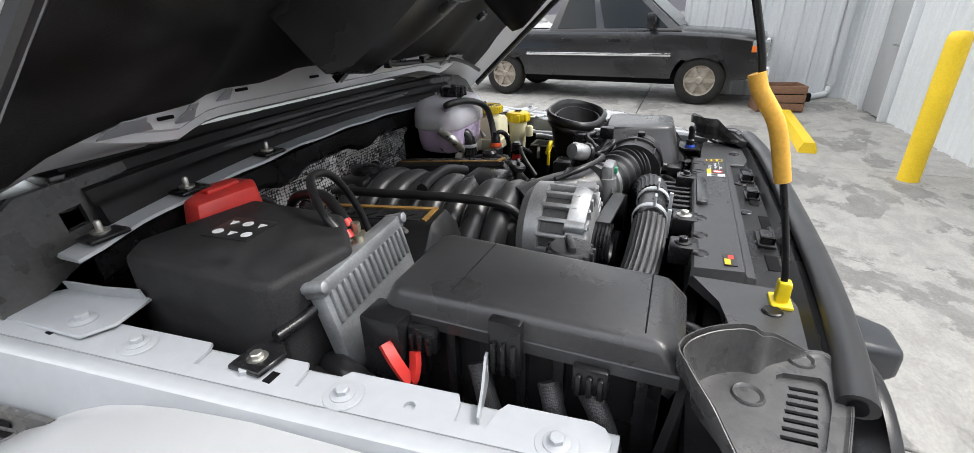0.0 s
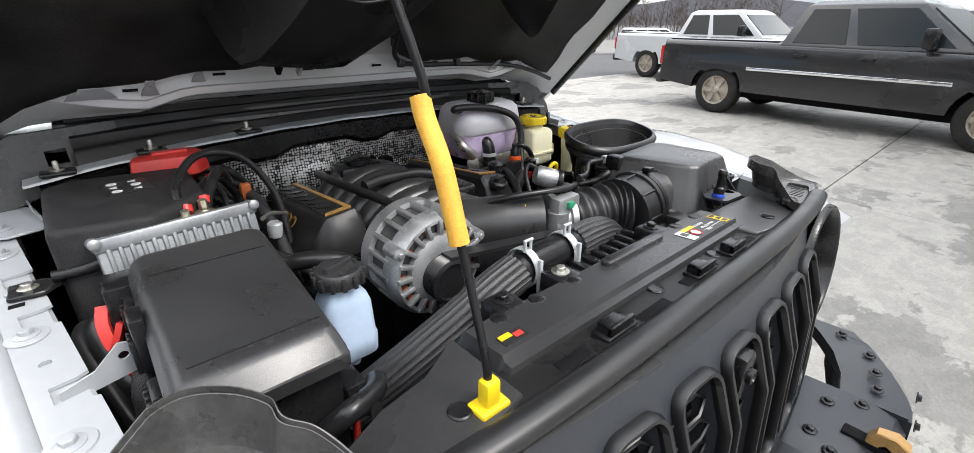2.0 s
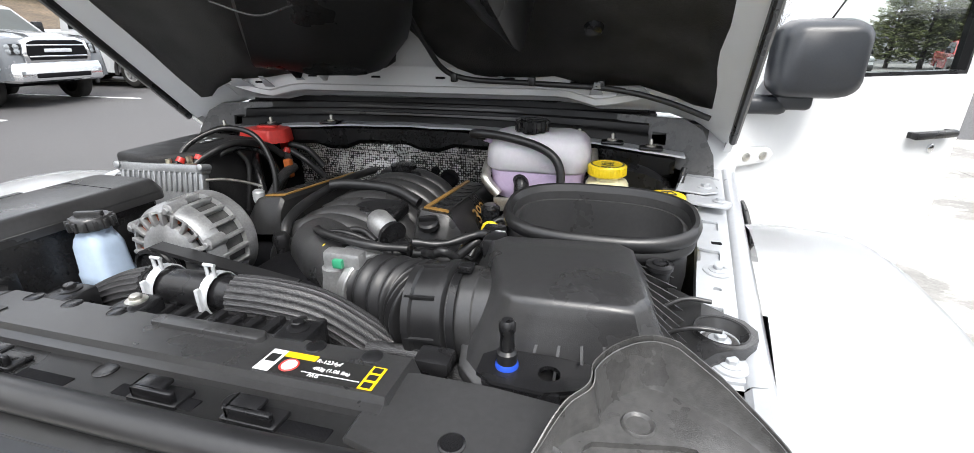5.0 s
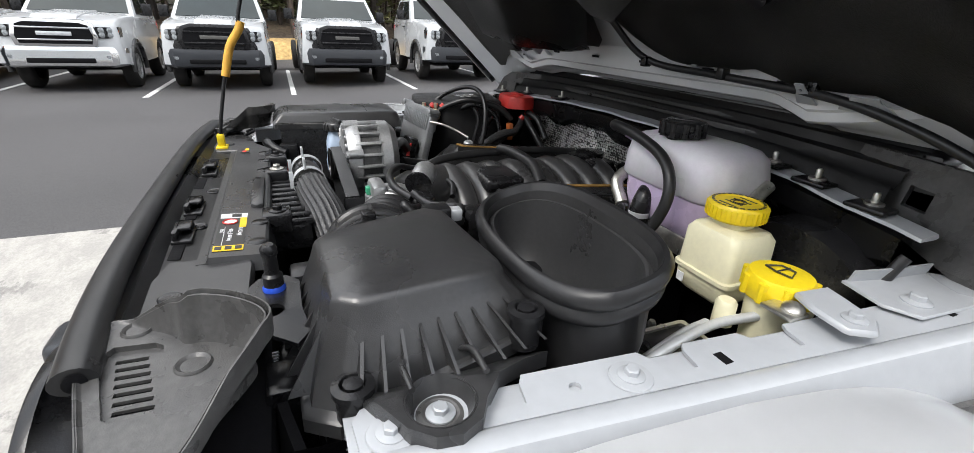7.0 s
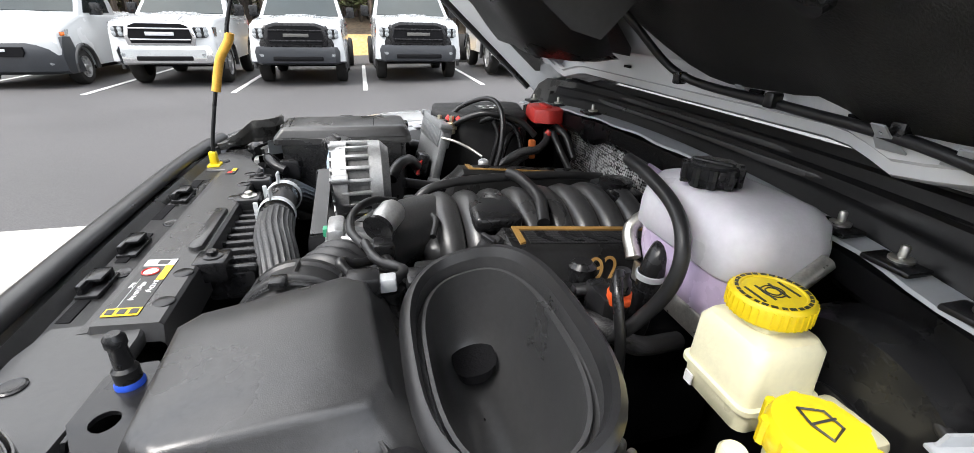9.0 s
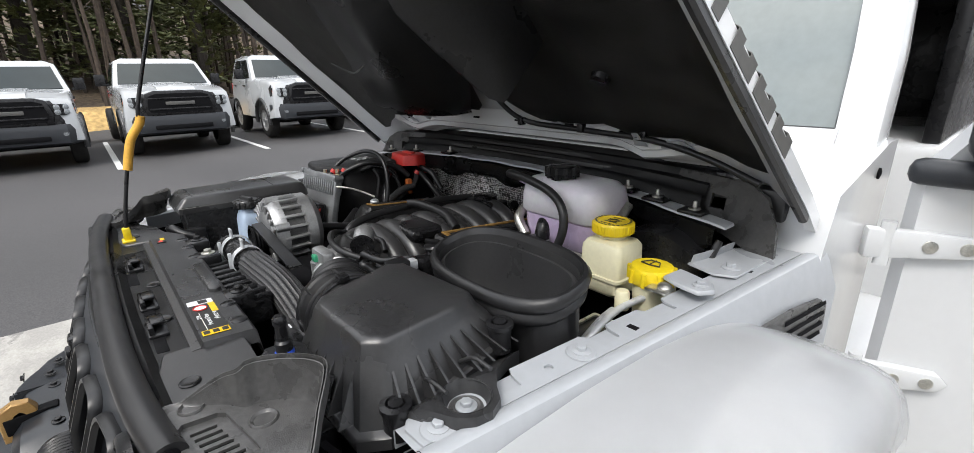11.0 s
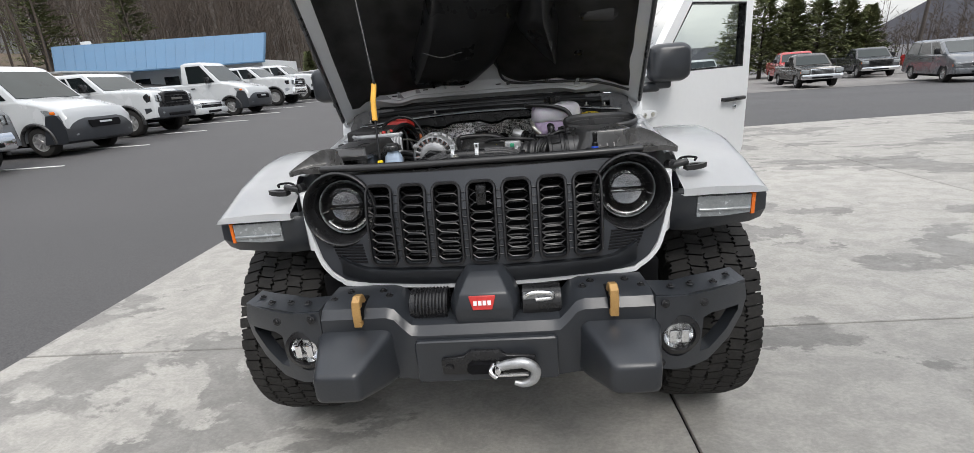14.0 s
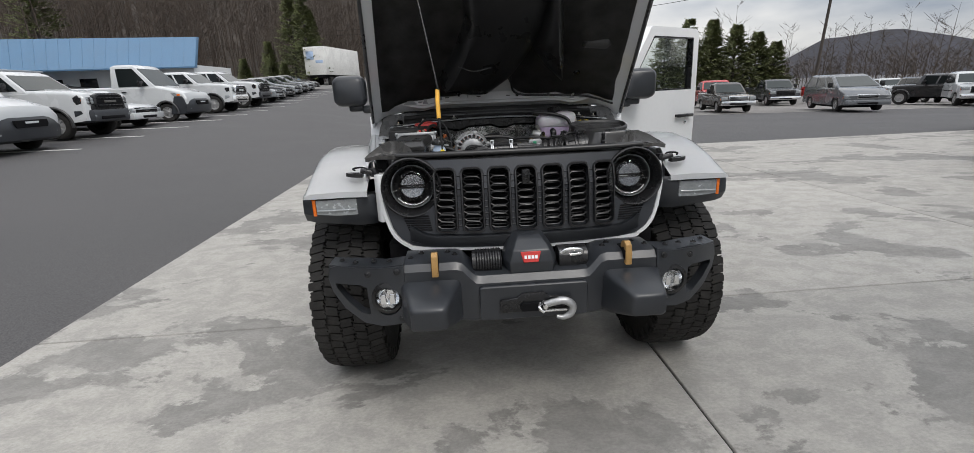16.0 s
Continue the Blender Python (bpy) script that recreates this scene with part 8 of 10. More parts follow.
    part("bellows", bm, RUBBER, bl, angle=60)
    bm = B()
    lathe(bm, p1 - d * 0.035, d, [(0.069, 0), (0.071, 0.001), (0.071, 0.011), (0.069, 0.012)], 32, caps=False)
    box(bm, 0.29, 0.31, 0.30, 0.318, 1.212, 1.222, 0.002)
    part("band_clamp", bm, BLACK2, bl)
    th = thing("throttle_body", "cast aluminium throttle body with motor housing", "throttle body", (0.1, 0.38, 1.08), move=(0.024, -0.012, 0.0))
    bm = B()
    dd = Vector((-0.9, 0.42, 0.05)).normalized()
    lathe(bm, p2 + dd * 0.0, dd, [(0.052, 0), (0.054, 0.002), (0.054, 0.014), (0.048, 0.016), (0.048, 0.034), (0.055, 0.036), (0.055, 0.05)], 30)
    box(bm, 0.060, 0.125, 0.345, 0.372, 1.15, 1.195, 0.008)
    cyl(bm, (0.075, 0.36, 1.165), (0.075, 0.36, 1.10), 0.022)
    part("housing", bm, ALU, th)
    bm = B()
    box(bm, 0.082, 0.098, 0.338, 0.350, 1.172, 1.186, 0.002)
    part("green_clip", bm, GREEN, th)
    bm = B()
    dd = Vector((-0.8, 0.6, -0.02)).normalized()
    a = p2 + Vector((-0.05, 0.03, 0.0))
    tube(bm, [a, a + dd * 0.06, (0.0, 0.46, 1.125), (-0.06, 0.52, 1.11)], 0.054, 22, 6, rf=lambda t: 1 + 0.12 * t)
    rings = []
    part("intake_neck", bm, BLACK, th, "black plastic intake neck")
    bm = B()
    lathe(bm, (0.03, 0.405, 1.170), (0.1, -0.7, 0.7), [(0.006, 0), (0.006, 0.006)], 12)
    part("yellow_dot", bm, YELLOW, th)
    eg = thing("solenoid_valve", "small cast aluminium valve motor", "valve", (0.13, 0.425, 1.17), move=(0.015, 0.005, 0.010))
    bm = B()
    d = Vector((-0.75, 0.5, 0.25)).normalized()
    lathe(bm, Vector((0.150, 0.405, 1.190)), d, [(0.014, 0), (0.019, 0.004), (0.021, 0.02), (0.021, 0.042), (0.017, 0.05), (0.0, 0.052)], 22)
    part("body", bm, ALU, eg)
    bm = B()
    lathe(bm, Vector((0.150, 0.405, 1.190)), -d, [(0.022, -0.004), (0.024, 0), (0.024, 0.005), (0.0, 0.006)], 22)
    box(bm, 0.150, 0.185, 0.395, 0.425, 1.155, 1.178, 0.004)
    part("plug", bm, BLACK2, eg)


def engine():
    en = thing("engine", "large v8 engine with black intake manifold and bronze-striped covers", "engine", (0, 0.7, 0.8))
    # Block and heads take the same near black, deep bay shade painted in.
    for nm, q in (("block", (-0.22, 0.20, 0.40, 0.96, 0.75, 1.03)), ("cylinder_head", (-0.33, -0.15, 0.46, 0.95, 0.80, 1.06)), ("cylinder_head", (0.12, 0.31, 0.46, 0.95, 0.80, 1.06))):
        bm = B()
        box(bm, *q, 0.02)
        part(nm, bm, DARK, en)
    # intake runners arching over the middle
    for k in range(8):
        y = 0.535 + 0.053 * k
        bm = B()
        sh = 0.02 * (k % 2)
        pts = [(-0.165, y, 1.02), (-0.150, y, 1.075), (-0.105, y, 1.120), (-0.04, y, 1.142), (0.025, y, 1.135), (0.075, y, 1.105), (0.105, y, 1.05)]
        tube(bm, pts, 0.0255, 12, 5, rf=lambda t: 1.0 + 0.12 * math.sin(t * math.pi))
        part("intake_runner", bm, BLACK, en, angle=60)
    bm = B()
    prism(bm, rrect(0.16, 0.40, 0.03, 4, -0.03, 0.72), 1.02, 1.125, 0.02, 3, top=0.8)
    box(bm, -0.13, 0.09, 0.485, 0.56, 1.03, 1.125, 0.025, 3)
    part("plenum", bm, BLACK, en)
    bm = B()
    box(bm, -0.02, 0.085, 0.575, 0.665, 1.135, 1.168, 0.012, 3)
    part("resonator_box", bm, BLACK2, en)
    bm = B()
    box(bm, -0.10, 0.02, 0.875, 0.95, 1.10, 1.165, 0.012, 2)
    lathe(bm, (-0.04, 0.91, 1.165), (0, 0, 1), [(0.035, 0), (0.035, 0.012), (0.02, 0.016)], 20)
    part("vacuum_box", bm, BLACK2, en)
    bm = B()
    tube(bm, [(-0.14, 0.93, 1.15), (-0.145, 0.80, 1.16), (-0.13, 0.62, 1.165), (-0.115, 0.52, 1.155), (-0.105, 0.485, 1.12), (-0.105, 0.48, 1.08)], 0.010, 10, 6)
    tube(bm, [(-0.13, 0.70, 1.175), (-0.08, 0.71, 1.178), (0.02, 0.715, 1.172), (0.09, 0.70, 1.15)], 0.012, 10, 6)
    tube(bm, [(0.085, 0.50, 1.14), (0.05, 0.51, 1.155), (0.0, 0.50, 1.15), (-0.06, 0.48, 1.14)], 0.006, 8, 6)
    part("vacuum_pipe", bm, RUBBER, en)
    bm = B()
    lathe(bm, (-0.105, 0.478, 1.06), (0, 0, 1), [(0.013, 0), (0.015, 0.02), (0.012, 0.03), (0.014, 0.06), (0.017, 0.075), (0.012, 0.085)], 14)
    part("pipe_fitting", bm, BLACK2, en)
    bm = B()
    lathe(bm, (-0.01, 0.455, 1.09), (0, 0, 1), [(0.010, 0), (0.010, 0.03), (0.016, 0.04), (0.010, 0.052)], 14)
    part("pipe_fitting", bm, BLACK2, en)
    # valve covers with bronze L stripes
    for s, xi, nm in ((-1, -0.195, "passenger"), (1, 0.128, "driver")):
        w = 0.125
        rows = []
        for y, dz in ((0.575, -0.075), (0.592, -0.02), (0.61, 0.0), (0.93, -0.030), (0.945, -0.05), (0.955, -0.09)):
            zt = 1.168 + dz
            rows.append([(xi - s * 0.012, y, zt - 0.06), (xi - s * 0.004, y, zt - 0.008), (xi + s * 0.004, y, zt), (xi + s * 0.060, y, zt - 0.006), (xi + s * 0.070, y, zt - 0.014), (xi + s * 0.105, y, zt - 0.065), (xi + s * w, y, zt - 0.105), (xi + s * w, y, zt - 0.16)])
        bm = B()
        skin(bm, rows, False, False)
        bmesh.ops.solidify(bm, geom=bm.faces[:], thickness=0.004)
        vc = part("engine_cover", bm, BLACK, en, "black engine cover with a bronze stripe", angle=35)

        def top(u, v, h=0.0035):
            y = lerp(0.625, 0.925, v)
            return Vector((xi + s * u, y, 1.168 - 0.030 * (y - 0.61) / 0.32 - 0.006 * u / 0.06 + h))
        bm = B()
        for pts in ([(0.004, 0.0), (0.013, 0.03), (0.013, 1.0), (0.004, 1.0)], [(0.004, 0.0), (0.058, 0.0), (0.054, 0.035), (0.013, 0.035)]):
            q = [top(u, v, 0.0) for u, v in pts]
            q2 = [top(u, v) for u, v in pts]
            skin(bm, [q, q2])
        part("stripe", bm, GOLD, vc, "bronze stripe")
        bm = B()
        q = [(0.017, 0.06), (0.056, 0.06), (0.056, 0.98), (0.017, 0.98)]
        skin(bm, [[top(u, v, 0.0) for u, v in q], [top(u, v, 0.0022) for u, v in q]])
        pn = part("panel", bm, CARBON, vc, "patterned black inset panel")
        for k in range(6):
            v = 0.12 + 0.14 * k
            bm = B()
            q = [(0.020, v), (0.036, v), (0.052, v + 0.07), (0.052, v + 0.12), (0.036, v + 0.05), (0.020, v + 0.05)]
            skin(bm, [[top(u, vv, 0.002) for u, vv in q], [top(u, vv, 0.0042) for u, vv in q]])
            part("chevron", bm, BLACK2, pn)
        sl = math.degrees(math.atan2(0.051, 0.035))
        mt = Matrix.Translation((xi + s * 0.090, 0.745, 1.168 - 0.014 - 0.035)) @ pose(0, 0, 0, 0, 0, 90 * s) @ pose(0, 0, 0, sl, 0, 0) @ Matrix.Translation((0, 0, 0.0045))
        text("392", 0.052, mt, GOLD, vc, "number", "bronze number 392")
        bm = B()
        lathe(bm, (xi + s * 0.03, 0.585, 1.145), (0, -0.3, 1), [(0.022, 0), (0.022, 0.010), (0.018, 0.014), (0, 0.014)], 18)
        if s > 0:
            fc = part("oil_filler_cap", bm, BLACK2, vc)
            bm = B()
            box(bm, -0.018, 0.018, -0.004, 0.004, 0.0, 0.010, 0.002, m=Matrix.Translation((xi + s * 0.03, 0.581, 1.158)) @ pose(0, 0, 0, 15, 0, 20))
            part("grip", bm, BLACK2, fc)
        else:
            bm.free()
    # dipstick
    dk = thing("dipstick", "yellow ring dipstick handle", "dipstick", (0.285, 0.585, 1.1), move=(0.013, -0.046, 0.018))
    bm = B()
    ring = [(0.285 + 0.014 * math.cos(a), 0.583 - 0.004 * math.sin(a), 1.150 + 0.016 * math.sin(a)) for a in [2 * math.pi * k / 16 for k in range(17)]]
    tube(bm, ring, 0.005, 8, 1)
    box(bm, 0.280, 0.290, 0.580, 0.588, 1.10, 1.136, 0.002)
    part("ring", bm, YELLOW, dk)
    bm = B()
    cyl(bm, (0.285, 0.584, 1.10), (0.27, 0.60, 0.95), 0.006)
    part("tube", bm, DARK, dk)


def intake_duct():
    du = thing("cold_air_duct", "oval black rubber air duct funnel", "air duct", (0.455, 0.54, 1.0))
    n = 44

    def oval(a, b, z, dx=0.0, dy=0.0):
        out = []
        for i in range(n):
            t = 2 * math.pi * i / n
            c, s = math.cos(t), math.sin(t)
            x = (abs(c) ** 0.72) * (1 if c > 0 else -1) * a
            y = (abs(s) ** 0.80) * (1 if s > 0 else -1) * b
            out.append((0.484 + dx + x, 0.500 + dy + y, z + 0.009 + 0.22 * y))
        return out
    A, Bx = 0.141, 0.070
    bm = B()
    skin(bm, [oval(A - 0.003, Bx - 0.003, 1.222), oval(A + 0.001, Bx + 0.001, 1.232), oval(A + 0.007, Bx + 0.006, 1.232), oval(A + 0.012, Bx + 0.012, 1.224), oval(A + 0.010, Bx + 0.010, 1.214), oval(A + 0.004, Bx + 0.004, 1.208), oval(A + 0.008, Bx + 0.008, 1.202), oval(A + 0.006, Bx + 0.006, 1.194), oval(A - 0.003, Bx - 0.003, 1.185), oval(A - 0.010, Bx - 0.008, 1.14, 0.01), oval(A - 0.03, Bx - 0.012, 1.05, 0.02, -0.01), oval(A - 0.05, Bx - 0.02, 0.93, 0.03, -0.01)], True, False)
    part("rim", bm, RUBBER, du, "thick rubber rim", angle=50)
    bm = B()
    skin(bm, [oval(A - 0.003, Bx - 0.003, 1.222), oval(A - 0.004, Bx - 0.004, 1.206), oval(A - 0.009, Bx - 0.009, 1.205), oval(A - 0.0095, Bx - 0.0095, 1.212), oval(A - 0.013, Bx - 0.013, 1.212), oval(A - 0.0145, Bx - 0.0145, 1.19), oval(A - 0.017, Bx - 0.017, 1.165), oval(A - 0.024, Bx - 0.022, 1.142, -0.002), oval(A - 0.036, Bx - 0.029, 1.122, -0.004), oval(A - 0.054, Bx - 0.039, 1.108, -0.008), oval(A - 0.080, Bx - 0.050, 1.100, -0.014), oval(0.040, 0.014, 1.096, -0.022), oval(0.002, 0.001, 1.095, -0.024)], True, False)
    part("funnel", bm, BLACK, du, "smooth black funnel walls", angle=60)
    # dark plug on the funnel floor paints the shaded mouth
    bm = B()
    skin(bm, [oval(0.030, 0.024, 1.124, -0.088, 0.002), oval(0.028, 0.020, 1.114, -0.084, 0.002)])
    part("duct_mouth", bm, DARK, du)


def coolant_tank():
    ct = thing("coolant_tank", "milky white coolant tank with violet coolant and black cap", "tank", (0.32, 0.89, 1.15), move=(0.012, -0.026, 0.005))

    def ring(z, w, d, dx=0, dy=0):
        return [(0.322 + dx + x, 0.885 + dy + y, z) for x, y in rrect(w, d, min(w, d) * 0.32, 6)]
    bm = B()
    skin(bm, [ring(1.205, 0.222, 0.136), ring(1.212, 0.238, 0.150), ring(1.245, 0.236, 0.148), ring(1.272, 0.224, 0.138), ring(1.284, 0.200, 0.116), ring(1.290, 0.16, 0.08)])
    part("upper_tank", bm, TANK, ct, angle=60)
    bm = B()
    skin(bm, [ring(1.135, 0.17, 0.10), ring(1.142, 0.196, 0.124), ring(1.172, 0.214, 0.136), ring(1.205, 0.222, 0.136)])
    part("coolant_level", bm, COOLANT, ct, angle=60)
    bm = B()
    lathe(bm, (0.306, 0.861, 1.280), (0, 0, 1), [(0.026, 0), (0.026, 0.012), (0.033, 0.014), (0.034, 0.018), (0.034, 0.034), (0.030, 0.038), (0.0, 0.037)], 30)
    cp = part("cap", bm, BLACK2, ct, "black ribbed pressure cap")
    for k in range(10):
        a = 2 * math.pi * k / 10
        bm = B()
        cyl(bm, (0.306 + 0.033 * math.cos(a), 0.861 + 0.033 * math.sin(a), 1.292), (0.306 + 0.033 * math.cos(a), 0.861 + 0.033 * math.sin(a), 1.316), 0.006, n=8)
        part("grip_rib", bm, BLACK2, cp)
    bm = B()
    box(bm, -0.026, 0.026, -0.006, 0.006, 0, 0.005, 0.002, m=Matrix.Translation((0.306, 0.861, 1.316)) @ pose(0, 0, 0, 0, 0, 30))
    part("grip", bm, BLACK2, cp)
    bm = B()
    cyl(bm, (0.225, 0.848, 1.268), (0.205, 0.830, 1.280), 0.011)
    part("nipple", bm, COOLANT, ct)
    bm = B()
    tube(bm, [(0.205, 0.830, 1.280), (0.180, 0.822, 1.285), (0.190, 0.812, 1.290), (0.250, 0.805, 1.287), (0.325, 0.797, 1.272), (0.370, 0.785, 1.248), (0.385, 0.775, 1.205), (0.372, 0.758, 1.15), (0.34, 0.72, 1.09), (0.25, 0.66, 1.05)], 0.0095, 12, 8)
    part("overflow_hose", bm, RUBBER, ct, "black rubber overflow hose")
    bm = B()
    box(bm, 0.225, 0.42, 0.822, 0.828, 1.105, 1.140, 0.003)
    tube(bm, [(0.205, 0.86, 1.21), (0.208, 0.82, 1.185), (0.24, 0.812, 1.15)], 0.012, 8, 5)
    tube(bm, [(0.445, 0.92, 1.24), (0.45, 0.86, 1.20), (0.44, 0.82, 1.14)], 0.010, 8, 5)
    part("cradle", bm, STEEL, ct, "steel tank cradle")


def brake_parts():
    bf = thing("brake_fluid_reservoir", "cream translucent brake fluid reservoir with yellow cap", "reservoir", (0.485, 0.8, 1.09), move=(0.006, -0.008, 0.012))

    def ring(z, w, d, dx=0, dy=0):
        return [(0.487 + dx + x, 0.795 + dy + y, z) for x, y in rrect(w, d, 0.012, 4)]
    bm = B()
    skin(bm, [ring(1.085, 0.075, 0.07), ring(1.095, 0.092, 0.088), ring(1.120, 0.094, 0.090), ring(1.121, 0.102, 0.098), ring(1.127, 0.102, 0.098), ring(1.128, 0.094, 0.090), ring(1.182, 0.092, 0.086), ring(1.192, 0.080, 0.074), ring(1.196, 0.045, 0.045), ring(1.21, 0.045, 0.045)])
    box(bm, 0.53, 0.60, 0.80, 0.86, 1.085, 1.13, 0.01)
    part("body", bm, CREAM, bf, angle=40)
    bm = B()
    lathe(bm, (0.485, 0.797, 1.206), (0, 0, 1), [(0.037, 0), (0.040, 0.003), (0.040, 0.020), (0.037, 0.024), (0.030, 0.0245), (0.029, 0.023), (0.0, 0.023)], 40)
    cp = part("cap", bm, YELLOW, bf, "yellow cap with ring of black print")
    for k in range(36):
        a = 2 * math.pi * k / 36
        bm = B()
        box(bm, -0.0012, 0.0012, -0.001, 0.001, 0.003, 0.020, m=Matrix.Translation((0.485 + 0.0402 * math.cos(a), 0.797 + 0.0402 * math.sin(a), 1.206)) @ pose(0, 0, 0, 0, 0, math.degrees(a) + 90))
        part("grip_rib", bm, YELLOW, cp)
    for k in range(26):
        a = 2 * math.pi * k / 26
        bm = B()
        box(bm, -0.0030 if k % 3 else -0.0018, 0.0030, -0.0018, 0.0018, 0, 0.0006, m=Matrix.Translation((0.485 + 0.0335 * math.cos(a), 0.797 + 0.0335 * math.sin(a), 1.2302)) @ pose(0, 0, 0, 0, 0, math.degrees(a) + 90))
        part("print_bar", bm, LABELK, cp)
    for r_ in (0.007, 0.011):
        bm = B()
        tube(bm, [(0.485 + r_ * math.cos(a), 0.797 + r_ * math.sin(a), 1.2292) for a in [2 * math.pi * k / 16 for k in range(17)]], 0.0009, 4, 1)
        part("print_ring", bm, LABELK, cp)
    for k in range(4):
        bm = B()
        box(bm, 0.485 - 0.014, 0.485 + 0.014, 0.797 - 0.023 + 0.0125 * k + (0.004 if k > 1 else 0), 0.797 - 0.0205 + 0.0125 * k + (0.004 if k > 1 else 0), 1.2290, 1.2296)
        part("print_bar", bm, LABELK, cp)
    bm = B()
    box(bm, 0.452, 0.464, 0.7455, 0.7475, 1.098, 1.112)
    part("code_sticker", bm, LABELW, bf)
    bo = thing("brake_booster", "round black brake booster with white labels", "brake booster", (0.54, 0.93, 1.05))
    bm = B()
    lathe(bm, (0.54, 0.865, 1.085), (0, 1, 0.05), [(0.03, -0.02), (0.06, -0.015), (0.055, -0.004), (0.125, 0.002), (0.13, 0.03), (0.13, 0.06), (0.12, 0.09)], 40)
    part("shell", bm, BLACK2, bo)
    for x, z, w, h, rot in ((0.518, 1.172, 0.036, 0.011, -8), (0.578, 1.148, 0.056, 0.022, -32)):
        bm = B()
        m = Matrix.Translation((x, 0.8655, z)) @ pose(0, 0, 0, 87, 0, 0) @ pose(0, 0, 0, 0, 0, rot)
        box(bm, -w / 2, w / 2, -h / 2, h / 2, 0, 0.001, m=m)
        lb = part("label", bm, LABELW, bo, "white barcode label")
        for k in range(8):
            bm = B()
            box(bm, -w * 0.4 + w * 0.1 * k, -w * 0.4 + w * 0.1 * k + w * 0.05, -h * 0.35, h * 0.1, 0.001, 0.0016, m=m)
            part("bar", bm, LABELK, lb)
    wf = thing("washer_filler", "white washer filler neck with yellow cap", "filler", (0.597, 0.76, 1.08), move=(0.015, -0.026, 0.011))
    bm = B()
    lathe(bm, (0.597, 0.760, 1.05), (0, 0, 1), [(0.026, 0), (0.028, 0.05), (0.031, 0.09), (0.031, 0.115)], 26)
    part("neck", bm, CREAM, wf)
    bm = B()
    lathe(bm, (0.597, 0.760, 1.158), (0, 0, 1), [(0.036, 0), (0.038, 0.003), (0.038, 0.024), (0.035, 0.030), (0.0, 0.034)], 30)
    cp = part("cap", bm, YELLOW, wf, "yellow cap with a black windscreen sign")
    for k in range(9):
        a = 2 * math.pi * k / 9
        bm = B()
        cyl(bm, (0.597 + 0.037 * math.cos(a), 0.760 + 0.037 * math.sin(a), 1.160), (0.597 + 0.037 * math.cos(a), 0.760 + 0.037 * math.sin(a), 1.184), 0.0055, n=8)
        part("grip_rib", bm, YELLOW, cp)
    bm = B()
    box(bm, 0.622, 0.645, 0.752, 0.768, 1.166, 1.178, 0.003)
    part("cap_tab", bm, YELLOW, cp)
    bm = B()
    tube(bm, [(0.580, 0.752, 1.1925), (0.588, 0.770, 1.1925), (0.606, 0.770, 1.1925), (0.614, 0.752, 1.1925), (0.597, 0.748, 1.193), (0.580, 0.752, 1.1925)], 0.0012, 4, 1)
    tube(bm, [(0.597, 0.748, 1.193), (0.597, 0.772, 1.193)], 0.0012, 4, 1)
    part("sign", bm, LABELK, cp)
    bm = B()
    prism(bm, [(0.63, 0.735), (0.66, 0.722), (0.70, 0.715), (0.715, 0.74), (0.70, 0.765), (0.66, 0.775), (0.635, 0.785)], flange_z(0.74) + 0.004, flange_z(0.74) + 0.010, 0.003, 1)
    bk = part("bracket", bm, BAYWHITE, wf)
    bm = B()
    bolt(bm, (0.69, 0.742, flange_z(0.74) + 0.010), r=0.008)
    part("bolt", bm, BAYWHITE, bk)
    ab = thing("abs_unit", "brake pressure unit with metal lines and plugs", "pump", (0.585, 0.6, 1.0))
    bm = B()
    box(bm, 0.545, 0.618, 0.555, 0.67, 0.98, 1.102, 0.004)
    part("block", bm, BLACK2, ab)
    bm = B()
    plate(bm, rrect(0.074, 0.112, 0.006, 3, 0.582, 0.612), [rrect(0.062, 0.098, 0.005, 3, 0.582, 0.612)], 0.004, lambda a, b, c: Vector((a, b, 1.106 + c)))
    part("metal_cover", bm, STEEL, ab, "tan plated steel edge", angle=30)
    for k in range(5):
        bm = B()
        lathe(bm, (0.50 + 0.014 * k, 0.625 + 0.004 * k, 1.075), (0, 0, 1), [(0.006, 0), (0.006, 0.022), (0.004, 0.026)], 8)
        part("line_nut", bm, STEEL, ab)
    bm = B()
    tube(bm, [(0.618, 0.50, 1.10), (0.612, 0.56, 1.125), (0.606, 0.61, 1.135), (0.60, 0.66, 1.137), (0.612, 0.70, 1.145), (0.635, 0.735, 1.160)], 0.0062, 10, 6)
    tube(bm, [(0.60, 0.56, 1.11), (0.592, 0.62, 1.125), (0.588, 0.66, 1.128)], 0.008, 10, 5)
    part("metal_line", bm, SILVERC, ab, "bare metal refrigerant line")
    bm = B()
    lathe(bm, (0.588, 0.685, 1.125), (0, 0, 1), [(0.013, 0), (0.013, 0.030), (0.010, 0.034), (0.008, 0.034)], 16)
    part("service_cap", bm, CREAM, ab)
    bm = B()
    lathe(bm, (0.655, 0.700, 1.182), (0.1, -0.1, 1), [(0.012, 0), (0.012, 0.004), (0.007, 0.008)], 16)
    box(bm, 0.630, 0.668, 0.68, 0.712, 1.177, 1.182, 0.002)
    part("line_bracket", bm, STEEL, ab)


